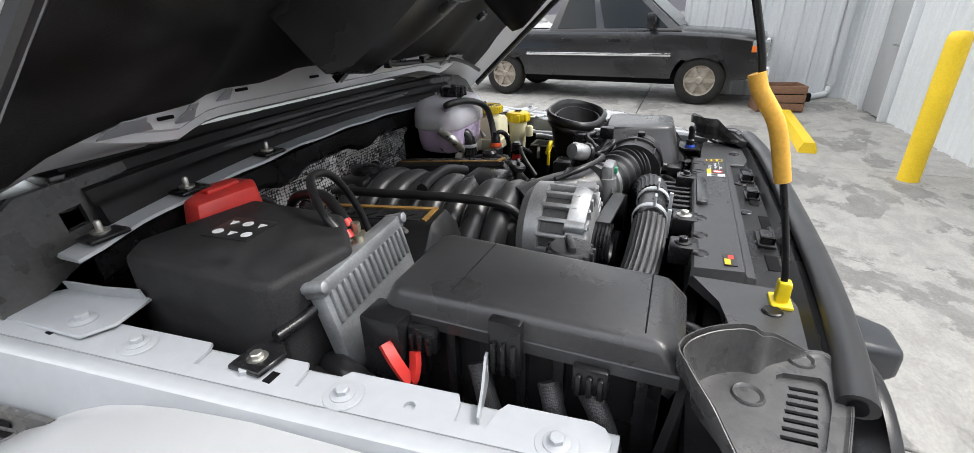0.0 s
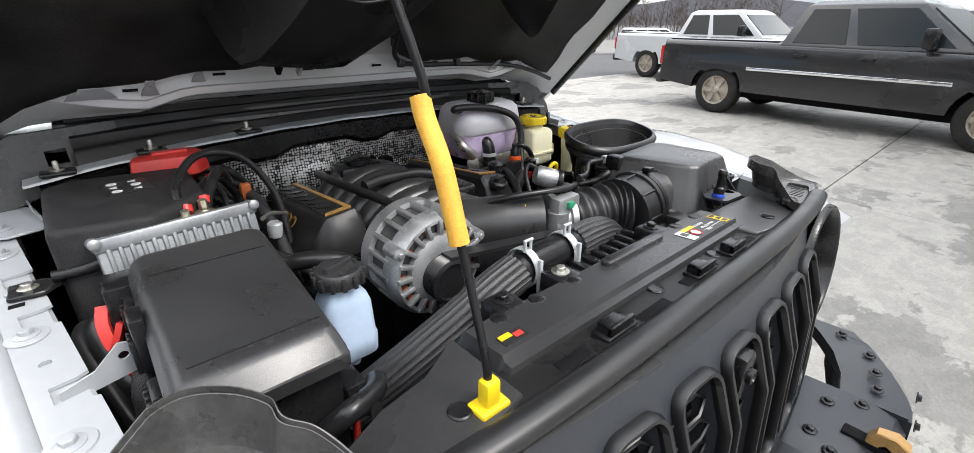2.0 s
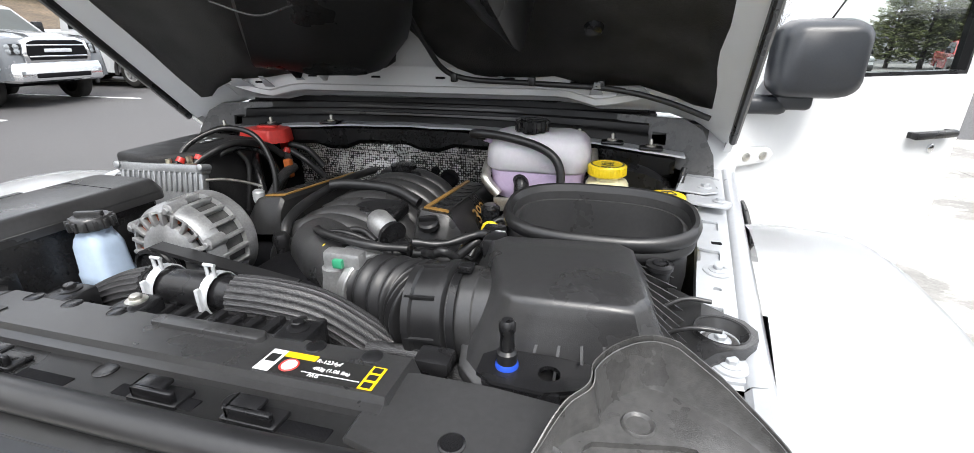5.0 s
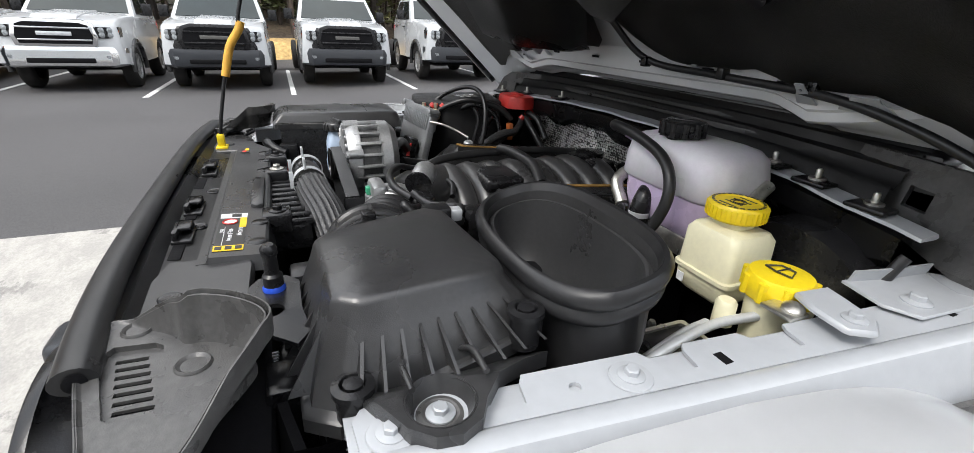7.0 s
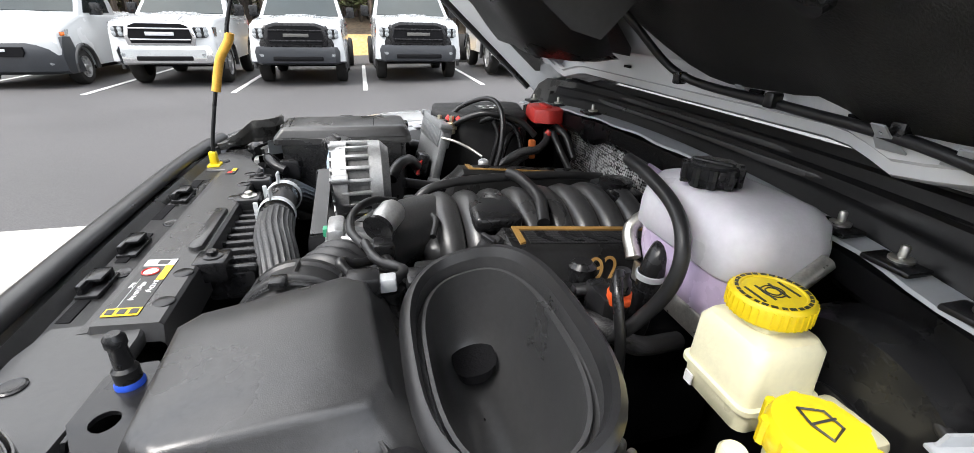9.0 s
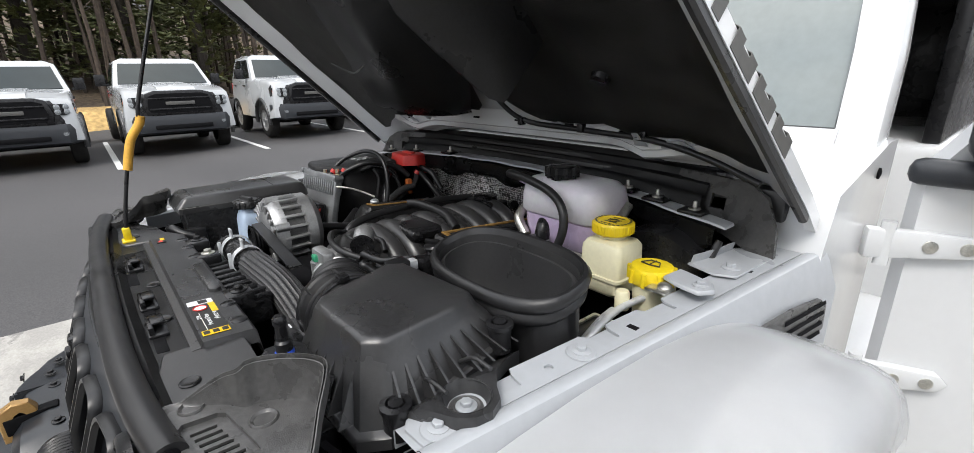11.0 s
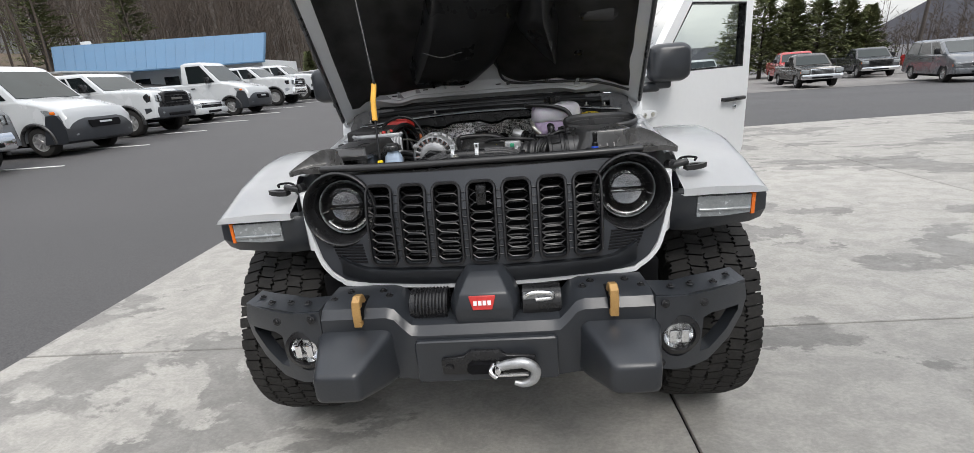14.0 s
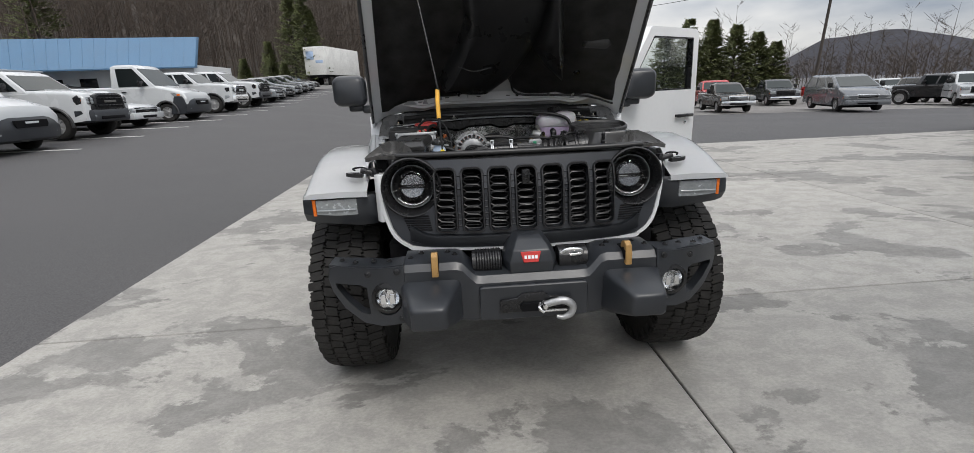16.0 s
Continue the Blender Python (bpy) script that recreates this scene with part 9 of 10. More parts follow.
def service_port():
    sp = thing("service_port", "black refrigerant service port with a blue ring on a bracket", "valve", (0.356, 0.195, 1.12), move=(0.050, -0.020, 0.022))
    bm = B()
    plate(bm, [(0.328, 0.178), (0.345, 0.168), (0.400, 0.164), (0.430, 0.180), (0.455, 0.215), (0.440, 0.228), (0.405, 0.222), (0.345, 0.222), (0.328, 0.208)], [circ(0.012, 12, 0.402, 0.193)], 0.005, lambda a, b, c: Vector((a, b, 1.150 + c - 0.25 * max(0, a - 0.41))))
    part("bracket", bm, BLACK2, sp, angle=30)
    bm = B()
    skin(bm, [[(0.335, 0.172, 1.146), (0.415, 0.166, 1.146), (0.415, 0.170, 1.146), (0.335, 0.176, 1.146)], [(0.345, 0.160, 1.105), (0.425, 0.156, 1.105), (0.425, 0.160, 1.105), (0.345, 0.164, 1.105)], [(0.36, 0.150, 1.05), (0.42, 0.150, 1.05), (0.42, 0.154, 1.05), (0.36, 0.154, 1.05)]])
    part("bracket_leg", bm, BLACK2, sp)
    bm = B()
    lathe(bm, (0.357, 0.195, 1.150), (0, 0, 1), [(0.0125, 0), (0.0125, 0.003), (0.011, 0.006)], 20)
    part("blue_ring", bm, BLUE, sp)
    bm = B()
    lathe(bm, (0.357, 0.195, 1.156), (0, 0, 1), [(0.011, 0), (0.011, 0.012), (0.008, 0.015), (0.0075, 0.036), (0.009, 0.038), (0.009, 0.046), (0.006, 0.050), (0, 0.050)], 16)
    part("stem", bm, BLACK2, sp)
    wr_ = thing("wiring_loom", "black wiring and plugs beside the radiator", "cable", (0.4, 0.2, 1.05), "wiring looms")
    for pts, r in (([(0.43, 0.18, 1.11), (0.44, 0.22, 1.10), (0.45, 0.20, 1.03)], 0.012), ([(-0.41, 0.15, 1.14), (-0.42, 0.18, 1.13), (-0.43, 0.21, 1.08)], 0.008), ([(-0.385, 0.20, 1.13), (-0.40, 0.175, 1.14), (-0.44, 0.155, 1.15), (-0.48, 0.19, 1.10)], 0.012)):
        bm = B()
        tube(bm, pts, r, 8, 5)
        part("cable", bm, BLACK2, wr_)
    for q in ((0.29, 0.335, 0.19, 0.225, 1.12, 1.145), (-0.425, -0.40, 0.185, 0.23, 1.10, 1.15), (0.425, 0.465, 0.17, 0.21, 1.06, 1.11)):
        bm = B()
        box(bm, *q, 0.006)
        part("plug", bm, BLACK2, wr_)
    bm = B()
    tube(bm, [(-0.408, 0.205, 1.12), (-0.413, 0.20, 1.09), (-0.42, 0.19, 1.06)], 0.004, 6, 3)
    part("red_wire", bm, RED, wr_)


def clutter():
    """Hoses, plugs and wires that fill the gaps round the engine."""
    for label, mt, r, pts in (
        ("braided heater hose beside the engine", BRAID, 0.014, [(0.26, 0.62, 1.05), (0.30, 0.66, 1.10), (0.345, 0.69, 1.11), (0.36, 0.74, 1.08), (0.33, 0.83, 1.05)]),
        ("black vacuum hose beside the engine", RUBBER, 0.010, [(0.24, 0.58, 1.08), (0.27, 0.65, 1.12), (0.29, 0.72, 1.13), (0.28, 0.82, 1.10), (0.22, 0.94, 1.10)]),
        ("black wiring run beside the engine", RUBBER, 0.008, [(0.17, 0.40, 1.17), (0.21, 0.42, 1.165), (0.26, 0.42, 1.16), (0.30, 0.44, 1.19), (0.33, 0.47, 1.18)]),
        ("black wiring run over the intake", RUBBER, 0.005, [(0.00, 0.44, 1.17), (0.06, 0.43, 1.185), (0.12, 0.43, 1.17), (0.19, 0.38, 1.165), (0.25, 0.43, 1.17)]),
        ("black hose behind the alternator", RUBBER, 0.012, [(-0.27, 0.48, 1.12), (-0.29, 0.55, 1.10), (-0.30, 0.65, 1.08), (-0.29, 0.75, 1.08)]),
        ("braided hose beside the engine cover", BRAID, 0.012, [(-0.33, 0.84, 1.17), (-0.325, 0.78, 1.16), (-0.32, 0.70, 1.11), (-0.33, 0.60, 1.05)]),
        ("metal heater pipe on the firewall", ALU, 0.010, [(-0.16, 0.97, 1.12), (-0.17, 0.93, 1.10), (-0.20, 0.90, 1.06), (-0.22, 0.86, 1.03)]),
        ("metal heater pipe on the firewall", ALU, 0.010, [(0.10, 0.97, 1.10), (0.11, 0.93, 1.10), (0.14, 0.91, 1.06), (0.16, 0.90, 1.0)]),
        ("braided cable under the fender", BRAID, 0.015, [(-0.57, 0.20, 1.06), (-0.60, 0.17, 1.03), (-0.58, 0.13, 0.99)]),
        ("black cable under the driver side flange", RUBBER, 0.010, [(0.62, 0.66, 1.08), (0.60, 0.72, 1.05), (0.57, 0.78, 1.02)]),
        ("ribbed black conduit from the battery terminal", BLACK2, 0.0095, [(-0.425, 0.815, 1.205), (-0.395, 0.775, 1.185), (-0.362, 0.745, 1.135), (-0.350, 0.725, 1.06)]),
        ("black cable looping behind the control module", BLACK2, 0.0075, [(-0.440, 0.700, 1.222), (-0.410, 0.745, 1.238), (-0.375, 0.790, 1.215), (-0.350, 0.800, 1.150), (-0.345, 0.790, 1.06)]),
        ("black cable dropping beside the battery", RUBBER, 0.006, [(-0.405, 0.735, 1.232), (-0.392, 0.745, 1.20), (-0.390, 0.735, 1.15), (-0.395, 0.72, 1.08)]),
        ("bare metal ground strap beside the control module", STEEL, 0.0035, [(-0.372, 0.590, 1.200), (-0.350, 0.620, 1.195), (-0.330, 0.655, 1.180), (-0.305, 0.680, 1.165)]),
        ("black loom under the battery", RUBBER, 0.012, [(-0.41, 0.66, 1.10), (-0.37, 0.64, 1.11), (-0.33, 0.60, 1.10), (-0.30, 0.55, 1.08)]),
        ("black wire to the dipstick", RUBBER, 0.006, [(0.33, 0.60, 1.14), (0.30, 0.62, 1.16), (0.27, 0.60, 1.14), (0.25, 0.56, 1.10)]),
        ("black wire to the brake booster", RUBBER, 0.007, [(0.43, 0.83, 1.14), (0.46, 0.88, 1.19), (0.56, 0.89, 1.19), (0.64, 0.86, 1.17), (0.66, 0.88, 1.22)]),
    ):
        one("hose", tube(B(), pts, r, 10, 7), mt, label, "hose", "bay hoses")
    pl = thing("connector_plugs", "black and red electrical plugs beside the engine", "connector", (0.3, 0.65, 1.05))
    bm = B()
    lathe(bm, (0.325, 0.640, 1.085), (0, 0, 1), [(0.012, 0), (0.014, 0.03), (0.012, 0.05), (0.016, 0.055), (0.016, 0.08), (0.010, 0.085)], 12)
    part("plug", bm, BLACK2, pl)
    bm = B()
    lathe(bm, (0.255, 0.700, 1.085), (0, 0, 1), [(0.018, 0), (0.018, 0.05), (0.021, 0.052), (0.021, 0.068), (0.014, 0.075)], 14)
    part("plug", bm, BLACK2, pl)
    for q in ((0.285, 0.345, 0.69, 0.72, 1.10, 1.15), (0.20, 0.26, 0.455, 0.50, 1.12, 1.16)):
        bm = B()
        box(bm, *q, 0.006)
        part("plug", bm, BLACK2, pl)
    bm = B()
    box(bm, 0.305, 0.345, 0.435, 0.475, 1.165, 1.21, 0.006)
    part("plug", bm, BLACK2, pl)
    bm = B()
    box(bm, 0.312, 0.338, 0.628, 0.652, 1.118, 1.138, 0.003)
    part("red_clip", bm, RED, pl)
    bm = B()
    box(bm, 0.240, 0.272, 0.684, 0.70, 1.105, 1.120, 0.003)
    part("grey_clip", bm, SILVERC, pl)
    bm = B()
    box(bm, -0.345, -0.325, 0.815, 0.832, 1.145, 1.195, 0.004)
    part("fuse_link", bm, mat("orange_brown_plastic", (0.45, 0.12, 0.03), 0.4, 0, 0.1, 20, 150, 0.05), pl)
    bm = B()
    lathe(bm, (-0.330, 0.690, 1.120), (0.1, 0, 1), [(0.012, 0), (0.014, 0.012), (0.014, 0.026), (0.010, 0.030)], 16)
    part("grey_cap", bm, SILVERC, pl)
    el = thing("heater_elbow", "black coolant elbow hose with a silver clamp", "hose", (0.306, 0.786, 1.05))
    bm = B()
    tube(bm, [(0.300, 0.770, 1.03), (0.304, 0.778, 1.10), (0.306, 0.784, 1.165), (0.300, 0.800, 1.190), (0.275, 0.825, 1.180), (0.245, 0.85, 1.15)], 0.018, 14, 7)
    part("tube", bm, BLACK2, el)
    for z in (1.125, 1.150):
        bm = B()
        lathe(bm, (0.305, 0.781, z), (0.02, 0.06, 1), [(0.0185, 0), (0.0205, 0.001), (0.0205, 0.009), (0.0185, 0.010)], 20, caps=False)
        part("clamp", bm, SILVERC if z > 1.13 else BLACK2, el)
    oc = thing("quick_connector", "black quick connector with an orange lock ring", "connector", (0.341, 0.713, 1.08))
    bm = B()
    lathe(bm, (0.341, 0.713, 1.08), (0, 0, 1), [(0.010, 0), (0.011, 0.05), (0.014, 0.055), (0.014, 0.095), (0.010, 0.10), (0.010, 0.112), (0, 0.113)], 16)
    part("body", bm, BLACK2, oc)
    bm = B()
    lathe(bm, (0.341, 0.713, 1.142), (0, 0, 1), [(0.0155, 0), (0.0165, 0.002), (0.0165, 0.016), (0.0155, 0.018)], 16)
    box(bm, 0.352, 0.362, 0.707, 0.719, 1.146, 1.156, 0.002)
    part("lock_ring", bm, mat("orange_plastic", (0.75, 0.10, 0.02), 0.4, 0, 0.1, 20, 150, 0.05), oc)
    bm = B()
    tube(bm, [(0.341, 0.713, 1.185), (0.352, 0.700, 1.190), (0.375, 0.690, 1.170), (0.395, 0.690, 1.12), (0.39, 0.70, 1.04)], 0.007, 10, 6)
    part("hose", bm, RUBBER, oc)
    sn = thing("air_sensor", "black air temperature sensor plug on the intake", "sensor", (0.305, 0.40, 1.17), move=(0.035, -0.026, 0.010))
    bm = B()
    box(bm, 0.292, 0.322, 0.395, 0.432, 1.185, 1.216, 0.004)
    part("body", bm, BLACK2, sn)
    bm = B()
    box(bm, 0.298, 0.316, 0.428, 0.450, 1.192, 1.210, 0.003)
    part("plug", bm, SILVERC, sn)
    for i, pts in enumerate(([(0.305, 0.445, 1.20), (0.27, 0.46, 1.195), (0.22, 0.43, 1.185), (0.175, 0.415, 1.19)], [(0.165, 0.415, 1.178), (0.12, 0.395, 1.186), (0.06, 0.40, 1.190), (0.0, 0.43, 1.185), (-0.03, 0.47, 1.17)], [(0.19, 0.425, 1.17), (0.215, 0.40, 1.18), (0.235, 0.385, 1.195), (0.25, 0.40, 1.18)])):
        bm = B()
        tube(bm, pts, 0.0065, 8, 7, rf=lambda t: 1 + 0.10 * math.sin(t * 160))
        part("wire", bm, RUBBER, sn)
    ac = thing("lamp_actuator", "black plug block with teal and white labels beside the radiator", "connector", (0.45, 0.19, 1.03), move=(0.025, -0.015, 0.0))
    bm = B()
    box(bm, 0.432, 0.488, 0.172, 0.212, 1.04, 1.112, 0.006)
    part("block", bm, BLACK2, ac)
    bm = B()
    box(bm, 0.440, 0.482, 0.166, 0.172, 1.060, 1.085, 0.002)
    part("teal_label", bm, mat("teal_plastic", (0.10, 0.36, 0.34), 0.4), ac)
    bm = B()
    box(bm, 0.395, 0.428, 0.172, 0.200, 1.092, 1.096, 0.001)
    lb = part("white_label", bm, LABELW, ac)
    for k in range(5):
        bm = B()
        box(bm, 0.399 + 0.0055 * k, 0.402 + 0.0055 * k, 0.177, 0.190, 1.096, 1.0966)
        part("bar", bm, LABELK, lb)
    bd = thing("flange_bracket", "white painted steel bracket at the cowl corner", "bracket", (0.7, 0.88, 1.2), "cowl brackets")
    for s, hold in ((1, bd), (-1, thing("flange_bracket", "white painted steel bracket at the cowl corner", "bracket", (-0.7, 0.88, 1.2), "cowl brackets"))):
        bm = B()
        pts = [(0.637, 0.81), (0.69, 0.795), (0.722, 0.81), (0.732, 0.95), (0.70, 0.98), (0.66, 0.94)]
        prism(bm, [(s * x, y) for x, y in (pts if s > 0 else pts[::-1])], flange_z(0.85) + 0.003, flange_z(0.85) + 0.0065, 0.001, 1)
        skin(bm, [[(s * (x + dx), y, flange_z(0.85) + z) for dx, z in ((0.0, 0.004), (0.004, 0.022), (0.007, 0.022), (0.003, 0.004))] for x, y in ((0.640, 0.815), (0.652, 0.87), (0.660, 0.935))])
        part("plate", bm, BAYWHITE, hold)
        bm = B()
        bolt(bm, (s * 0.70, 0.84, flange_z(0.85) + 0.0065), r=0.010)
        part("bolt", bm, BAYWHITE, hold)


def prop_rod():
    pr = thing("hood_prop_rod", "black steel hood prop rod with yellow foam grip", "prop rod", (-0.374, 0.1, 1.165))
    top = hp(-0.42, 0.93, 0.07)
    bm = B()
    tube(bm, [(-0.337, 0.061, 1.170), (-0.338, 0.066, 1.22), (-0.343, 0.090, 1.32), (-0.346, 0.110, 1.385), (-0.344, 0.141, 1.437), (-0.348, 0.148, 1.49), top], 0.0042, 10, 6)
    part("rod", bm, BLACK2, pr)
    bm = B()
    tube(bm, [(-0.3440, 0.093, 1.328), (-0.3455, 0.106, 1.375), (-0.3458, 0.116, 1.400), (-0.3448, 0.135, 1.428), (-0.3445, 0.142, 1.446)], 0.0092, 14, 6)
    part("grip", bm, FOAM, pr, "yellow foam grip")
    bm = B()
    box(bm, -0.346, -0.328, 0.053, 0.069, 1.168, 1.198, 0.004)
    box(bm, -0.355, -0.319, 0.048, 0.074, 1.163, 1.170, 0.003)
    part("foot", bm, YELLOW, pr, "yellow plastic foot")


fuse_box()
battery()
engine_computer()
reservoir()
alternator()
radiator_hose()
airbox()
engine()
intake_duct()
coolant_tank()
brake_parts()
service_port()
clutter()
prop_rod()

# ---------------------------------------------------------------- parked vehicles
PAINTS = {}


def paint(key):
    cols = {"white": (0.46, 0.475, 0.485), "silver": (0.12, 0.128, 0.138), "grey": (0.16, 0.17, 0.18), "black": (0.012, 0.012, 0.013), "red": (0.36, 0.02, 0.02), "dark": (0.03, 0.032, 0.036), "brownblack": (0.03, 0.026, 0.022)}
    if key not in PAINTS:
        PAINTS[key] = mat(key + "_vehicle_paint", cols[key], 0.25, 0.2 if key in ("silver", "grey") else 0.0, 0.03, 1.5, 40, 0.02, coat=0.6, rvar=0.05)
    return PAINTS[key]


RIM = mat("painted_steel_rim", (0.36, 0.36, 0.36), 0.4, 0.5, 0.1, 10, 60, 0.08)
TANRIM = mat("dusty_alloy_rim", (0.34, 0.30, 0.25), 0.5, 0.4, 0.2, 10, 60, 0.15)
WHEEL_MESH = {}


def wheel_meshes(r, w, style):
    key = (r, w, style)
    if key in WHEEL_MESH:
        return WHEEL_MESH[key]
    bm = B()
    lathe(bm, (0, -w / 2, 0), (0, 1, 0), [(r * 0.62, 0.01), (r * 0.75, 0.0), (r * 0.93, 0.015), (r, 0.05), (r, w - 0.05), (r * 0.93, w - 0.015), (r * 0.75, w), (r * 0.62, w - 0.01)], 36, caps=False)
    t = part("tyre", bm, TYRE)
    bm = B()
    lathe(bm, (0, -w / 2, 0), (0, 1, 0), [(r * 0.64, 0.012), (r * 0.58, 0.02), (r * 0.54, 0.07), (r * 0.2, 0.05), (0.001, 0.045)], 28, caps=False)
    for k in range(6 if style != "steel" else 8):
        a = 2 * math.pi * k / (6 if style != "steel" else 8)
        d = Vector((math.cos(a), 0, math.sin(a)))
        s = Vector((-math.sin(a), 0, math.cos(a)))
        c0, c1 = d * r * 0.16, d * r * 0.57
        wd = r * (0.085 if style != "steel" else 0.06)
        y0 = -w / 2 + 0.025
        rings = []
        for c, k2 in ((c0, 1.0), (c1, 1.15)):
            rings.append([c + s * wd * k2 + Vector((0, y0, 0)), c - s * wd * k2 + Vector((0, y0, 0)), c - s * wd * k2 + Vector((0, y0 + 0.05, 0)), c + s * wd * k2 + Vector((0, y0 + 0.05, 0))])
        skin(bm, rings)
    lathe(bm, (0, -w / 2 + 0.005, 0), (0, 1, 0), [(r * 0.12, 0), (r * 0.2, 0.03), (r * 0.2, 0.06)], 14)
    rm = part("rim", bm, TANRIM if style == "tan" else RIM)
    bm = B()
    lathe(bm, (0, -w / 2 + 0.075, 0), (0, 1, 0), [(r * 0.6, 0), (r * 0.6, w * 0.4)], 20)
    dk = part("hub_shadow", bm, DARK)
    out = (t.data, rm.data, dk.data)
    for o in (t, rm, dk):
        bpy.data.objects.remove(o)
    WHEEL_MESH[key] = out
    return out


def add_wheel(v, x, y, r, w, style, flip):
    t, rm, dk = wheel_meshes(r, w, style)
    o = new("wheel", dk)
    o.parent = v
    o.location = (x, y, r)
    o.rotation_euler = (0, 0, math.pi if flip else 0)
    for nm, me in (("tyre", t), ("rim", rm)):
        c = new(nm, me)
        c.parent = o


def side_panel(bm, quad, W, thick=0.012):
    """A pane that lies on a body side: quad of (x, y, z), pushed out by its thickness."""
    q = [Vector(p) for p in quad]
    n = (q[1] - q[0]).cross(q[3] - q[0]).normalized() * thick
    skin(bm, [[p - n for p in q], [p + n for p in q]])


def heavy_face(v, spec, half, xf, style, P):
    """Tall truck front: wide black or chrome bumper, framed grille, stacked lamps and a raised hood."""
    M = CHROME if style == "chrome" else BLACK2
    bm = B()
    skin(bm, [[(x, y, z) for y in (-0.34, -0.26, 0.26, 0.34)] + [(x, y, z - 0.10) for y in (0.34, -0.34)] for x, z in ((xf - 0.06, 1.30), (xf - 0.2, 1.385), (xf - 0.8, 1.44), (xf - 1.5, 1.485))])
    part("hood_bulge", bm, P, v)
    bm = B()
    skin(bm, [[(xf + dx, y, z) for z, dx in ((0.46, -0.02), (0.50, 0.05), (0.74, 0.07), (0.84, 0.03), (0.84, -0.3), (0.46, -0.3))] if abs(y) < 0.9 else [(xf + dx - 0.16, y, z) for z, dx in ((0.50, -0.02), (0.54, 0.02), (0.74, 0.04), (0.82, 0.0), (0.82, -0.2), (0.50, -0.2))] for y in (-half + 0.01, -0.78, 0.78, half - 0.01)])
    bp = part("front_bumper", bm, CHROME if style == "chrome" else BUMPER, v, angle=30)
    # dark bar on the bumper paints the shaded intake
    bm = B()
    box(bm, xf + 0.04, xf + 0.085, -0.52, 0.52, 0.55, 0.64, 0.02)
    part("air_intake", bm, DARK, bp)
    if style != "chrome":
        bm = B()
        skin(bm, [[(xf + dx - back, y, z) for z, dx in ((0.52, 0.02), (0.90, 0.035), (1.20, 0.01), (1.265, -0.04), (1.20, -0.14), (0.52, -0.14))] for y, back in ((-0.955, 0.17), (-0.90, 0.09), (-0.62, 0.0), (0.62, 0.0), (0.90, 0.09), (0.955, 0.17))])
        part("front_fascia", bm, BLACK2, v, angle=40)
    bm = B()
    prism(bm, [(-0.62, 0.84), (0.62, 0.84), (0.66, 1.02), (0.60, 1.26), (0.42, 1.32), (-0.42, 1.32), (-0.60, 1.26), (-0.66, 1.02)], 0, 0.12, 0.03, 2, m=Matrix.Translation((xf - 0.06, 0, 0)) @ Matrix(((0, 0, 1, 0), (1, 0, 0, 0), (0, 1, 0, 0), (0, 0, 0, 1))))
    g = part("grille", bm, M, v, angle=30)
    bm = B()
    prism(bm, [(-0.54, 0.89), (0.54, 0.89), (0.58, 1.02), (0.53, 1.22), (0.40, 1.265), (-0.40, 1.265), (-0.53, 1.22), (-0.58, 1.02)], 0, 0.012, 0.004, 1, m=Matrix.Translation((xf + 0.055, 0, 0)) @ Matrix(((0, 0, 1, 0), (1, 0, 0, 0), (0, 1, 0, 0), (0, 0, 0, 1))))
    part("grille_mesh", bm, DARK, g)
    for z in (0.96, 1.17):
        bm = B()
        box(bm, xf + 0.055, xf + 0.078, -0.55, 0.55, z - 0.016, z + 0.016, 0.006)
        part("grille_bar", bm, M, g)
    bm = B()
    box(bm, xf + 0.06, xf + 0.082, -0.26, 0.26, 1.035, 1.105, 0.006)
    part("badge_bar", bm, SILVERC if style == "chrome" else GREYPRINT, g)
    for s in (-1, 1):
        bm = B()
        skin(bm, [[(xf + dx, s * y, z) for z in (1.00, 1.20)] + [(xf + dx - 0.2, s * y, z) for z in (1.20, 1.00)] for y, dx in ((0.63, 0.03), (0.80, 0.01), (0.965, -0.12))])
        h = part("headlight", bm, BLACK2, v)
        for y, dx in ((0.71, 0.022), (0.83, -0.005)):
            for z in (1.145, 1.06):
                bm = B()
                lathe(bm, (xf + dx - 0.01, s * y, z), (1, s * 0.25, 0), [(0.05, 0), (0.052, 0.012), (0.03, 0.02), (0, 0.021)], 16)
                part("lamp_lens", bm, LAMPGREY, h)
        bm = B()
        box(bm, xf - 0.145, xf - 0.11, s * 0.945 - 0.012, s * 0.945 + 0.012, 1.04, 1.15, 0.005)
        part("amber_marker", bm, AMBER, h)
        bm = B()
        lathe(bm, (xf + 0.05, s * 0.74, 0.68), (1, 0, 0), [(0.05, 0), (0.05, 0.012), (0.03, 0.016), (0, 0.016)], 14)
        part("fog_lamp", bm, LAMPGREY, bp)


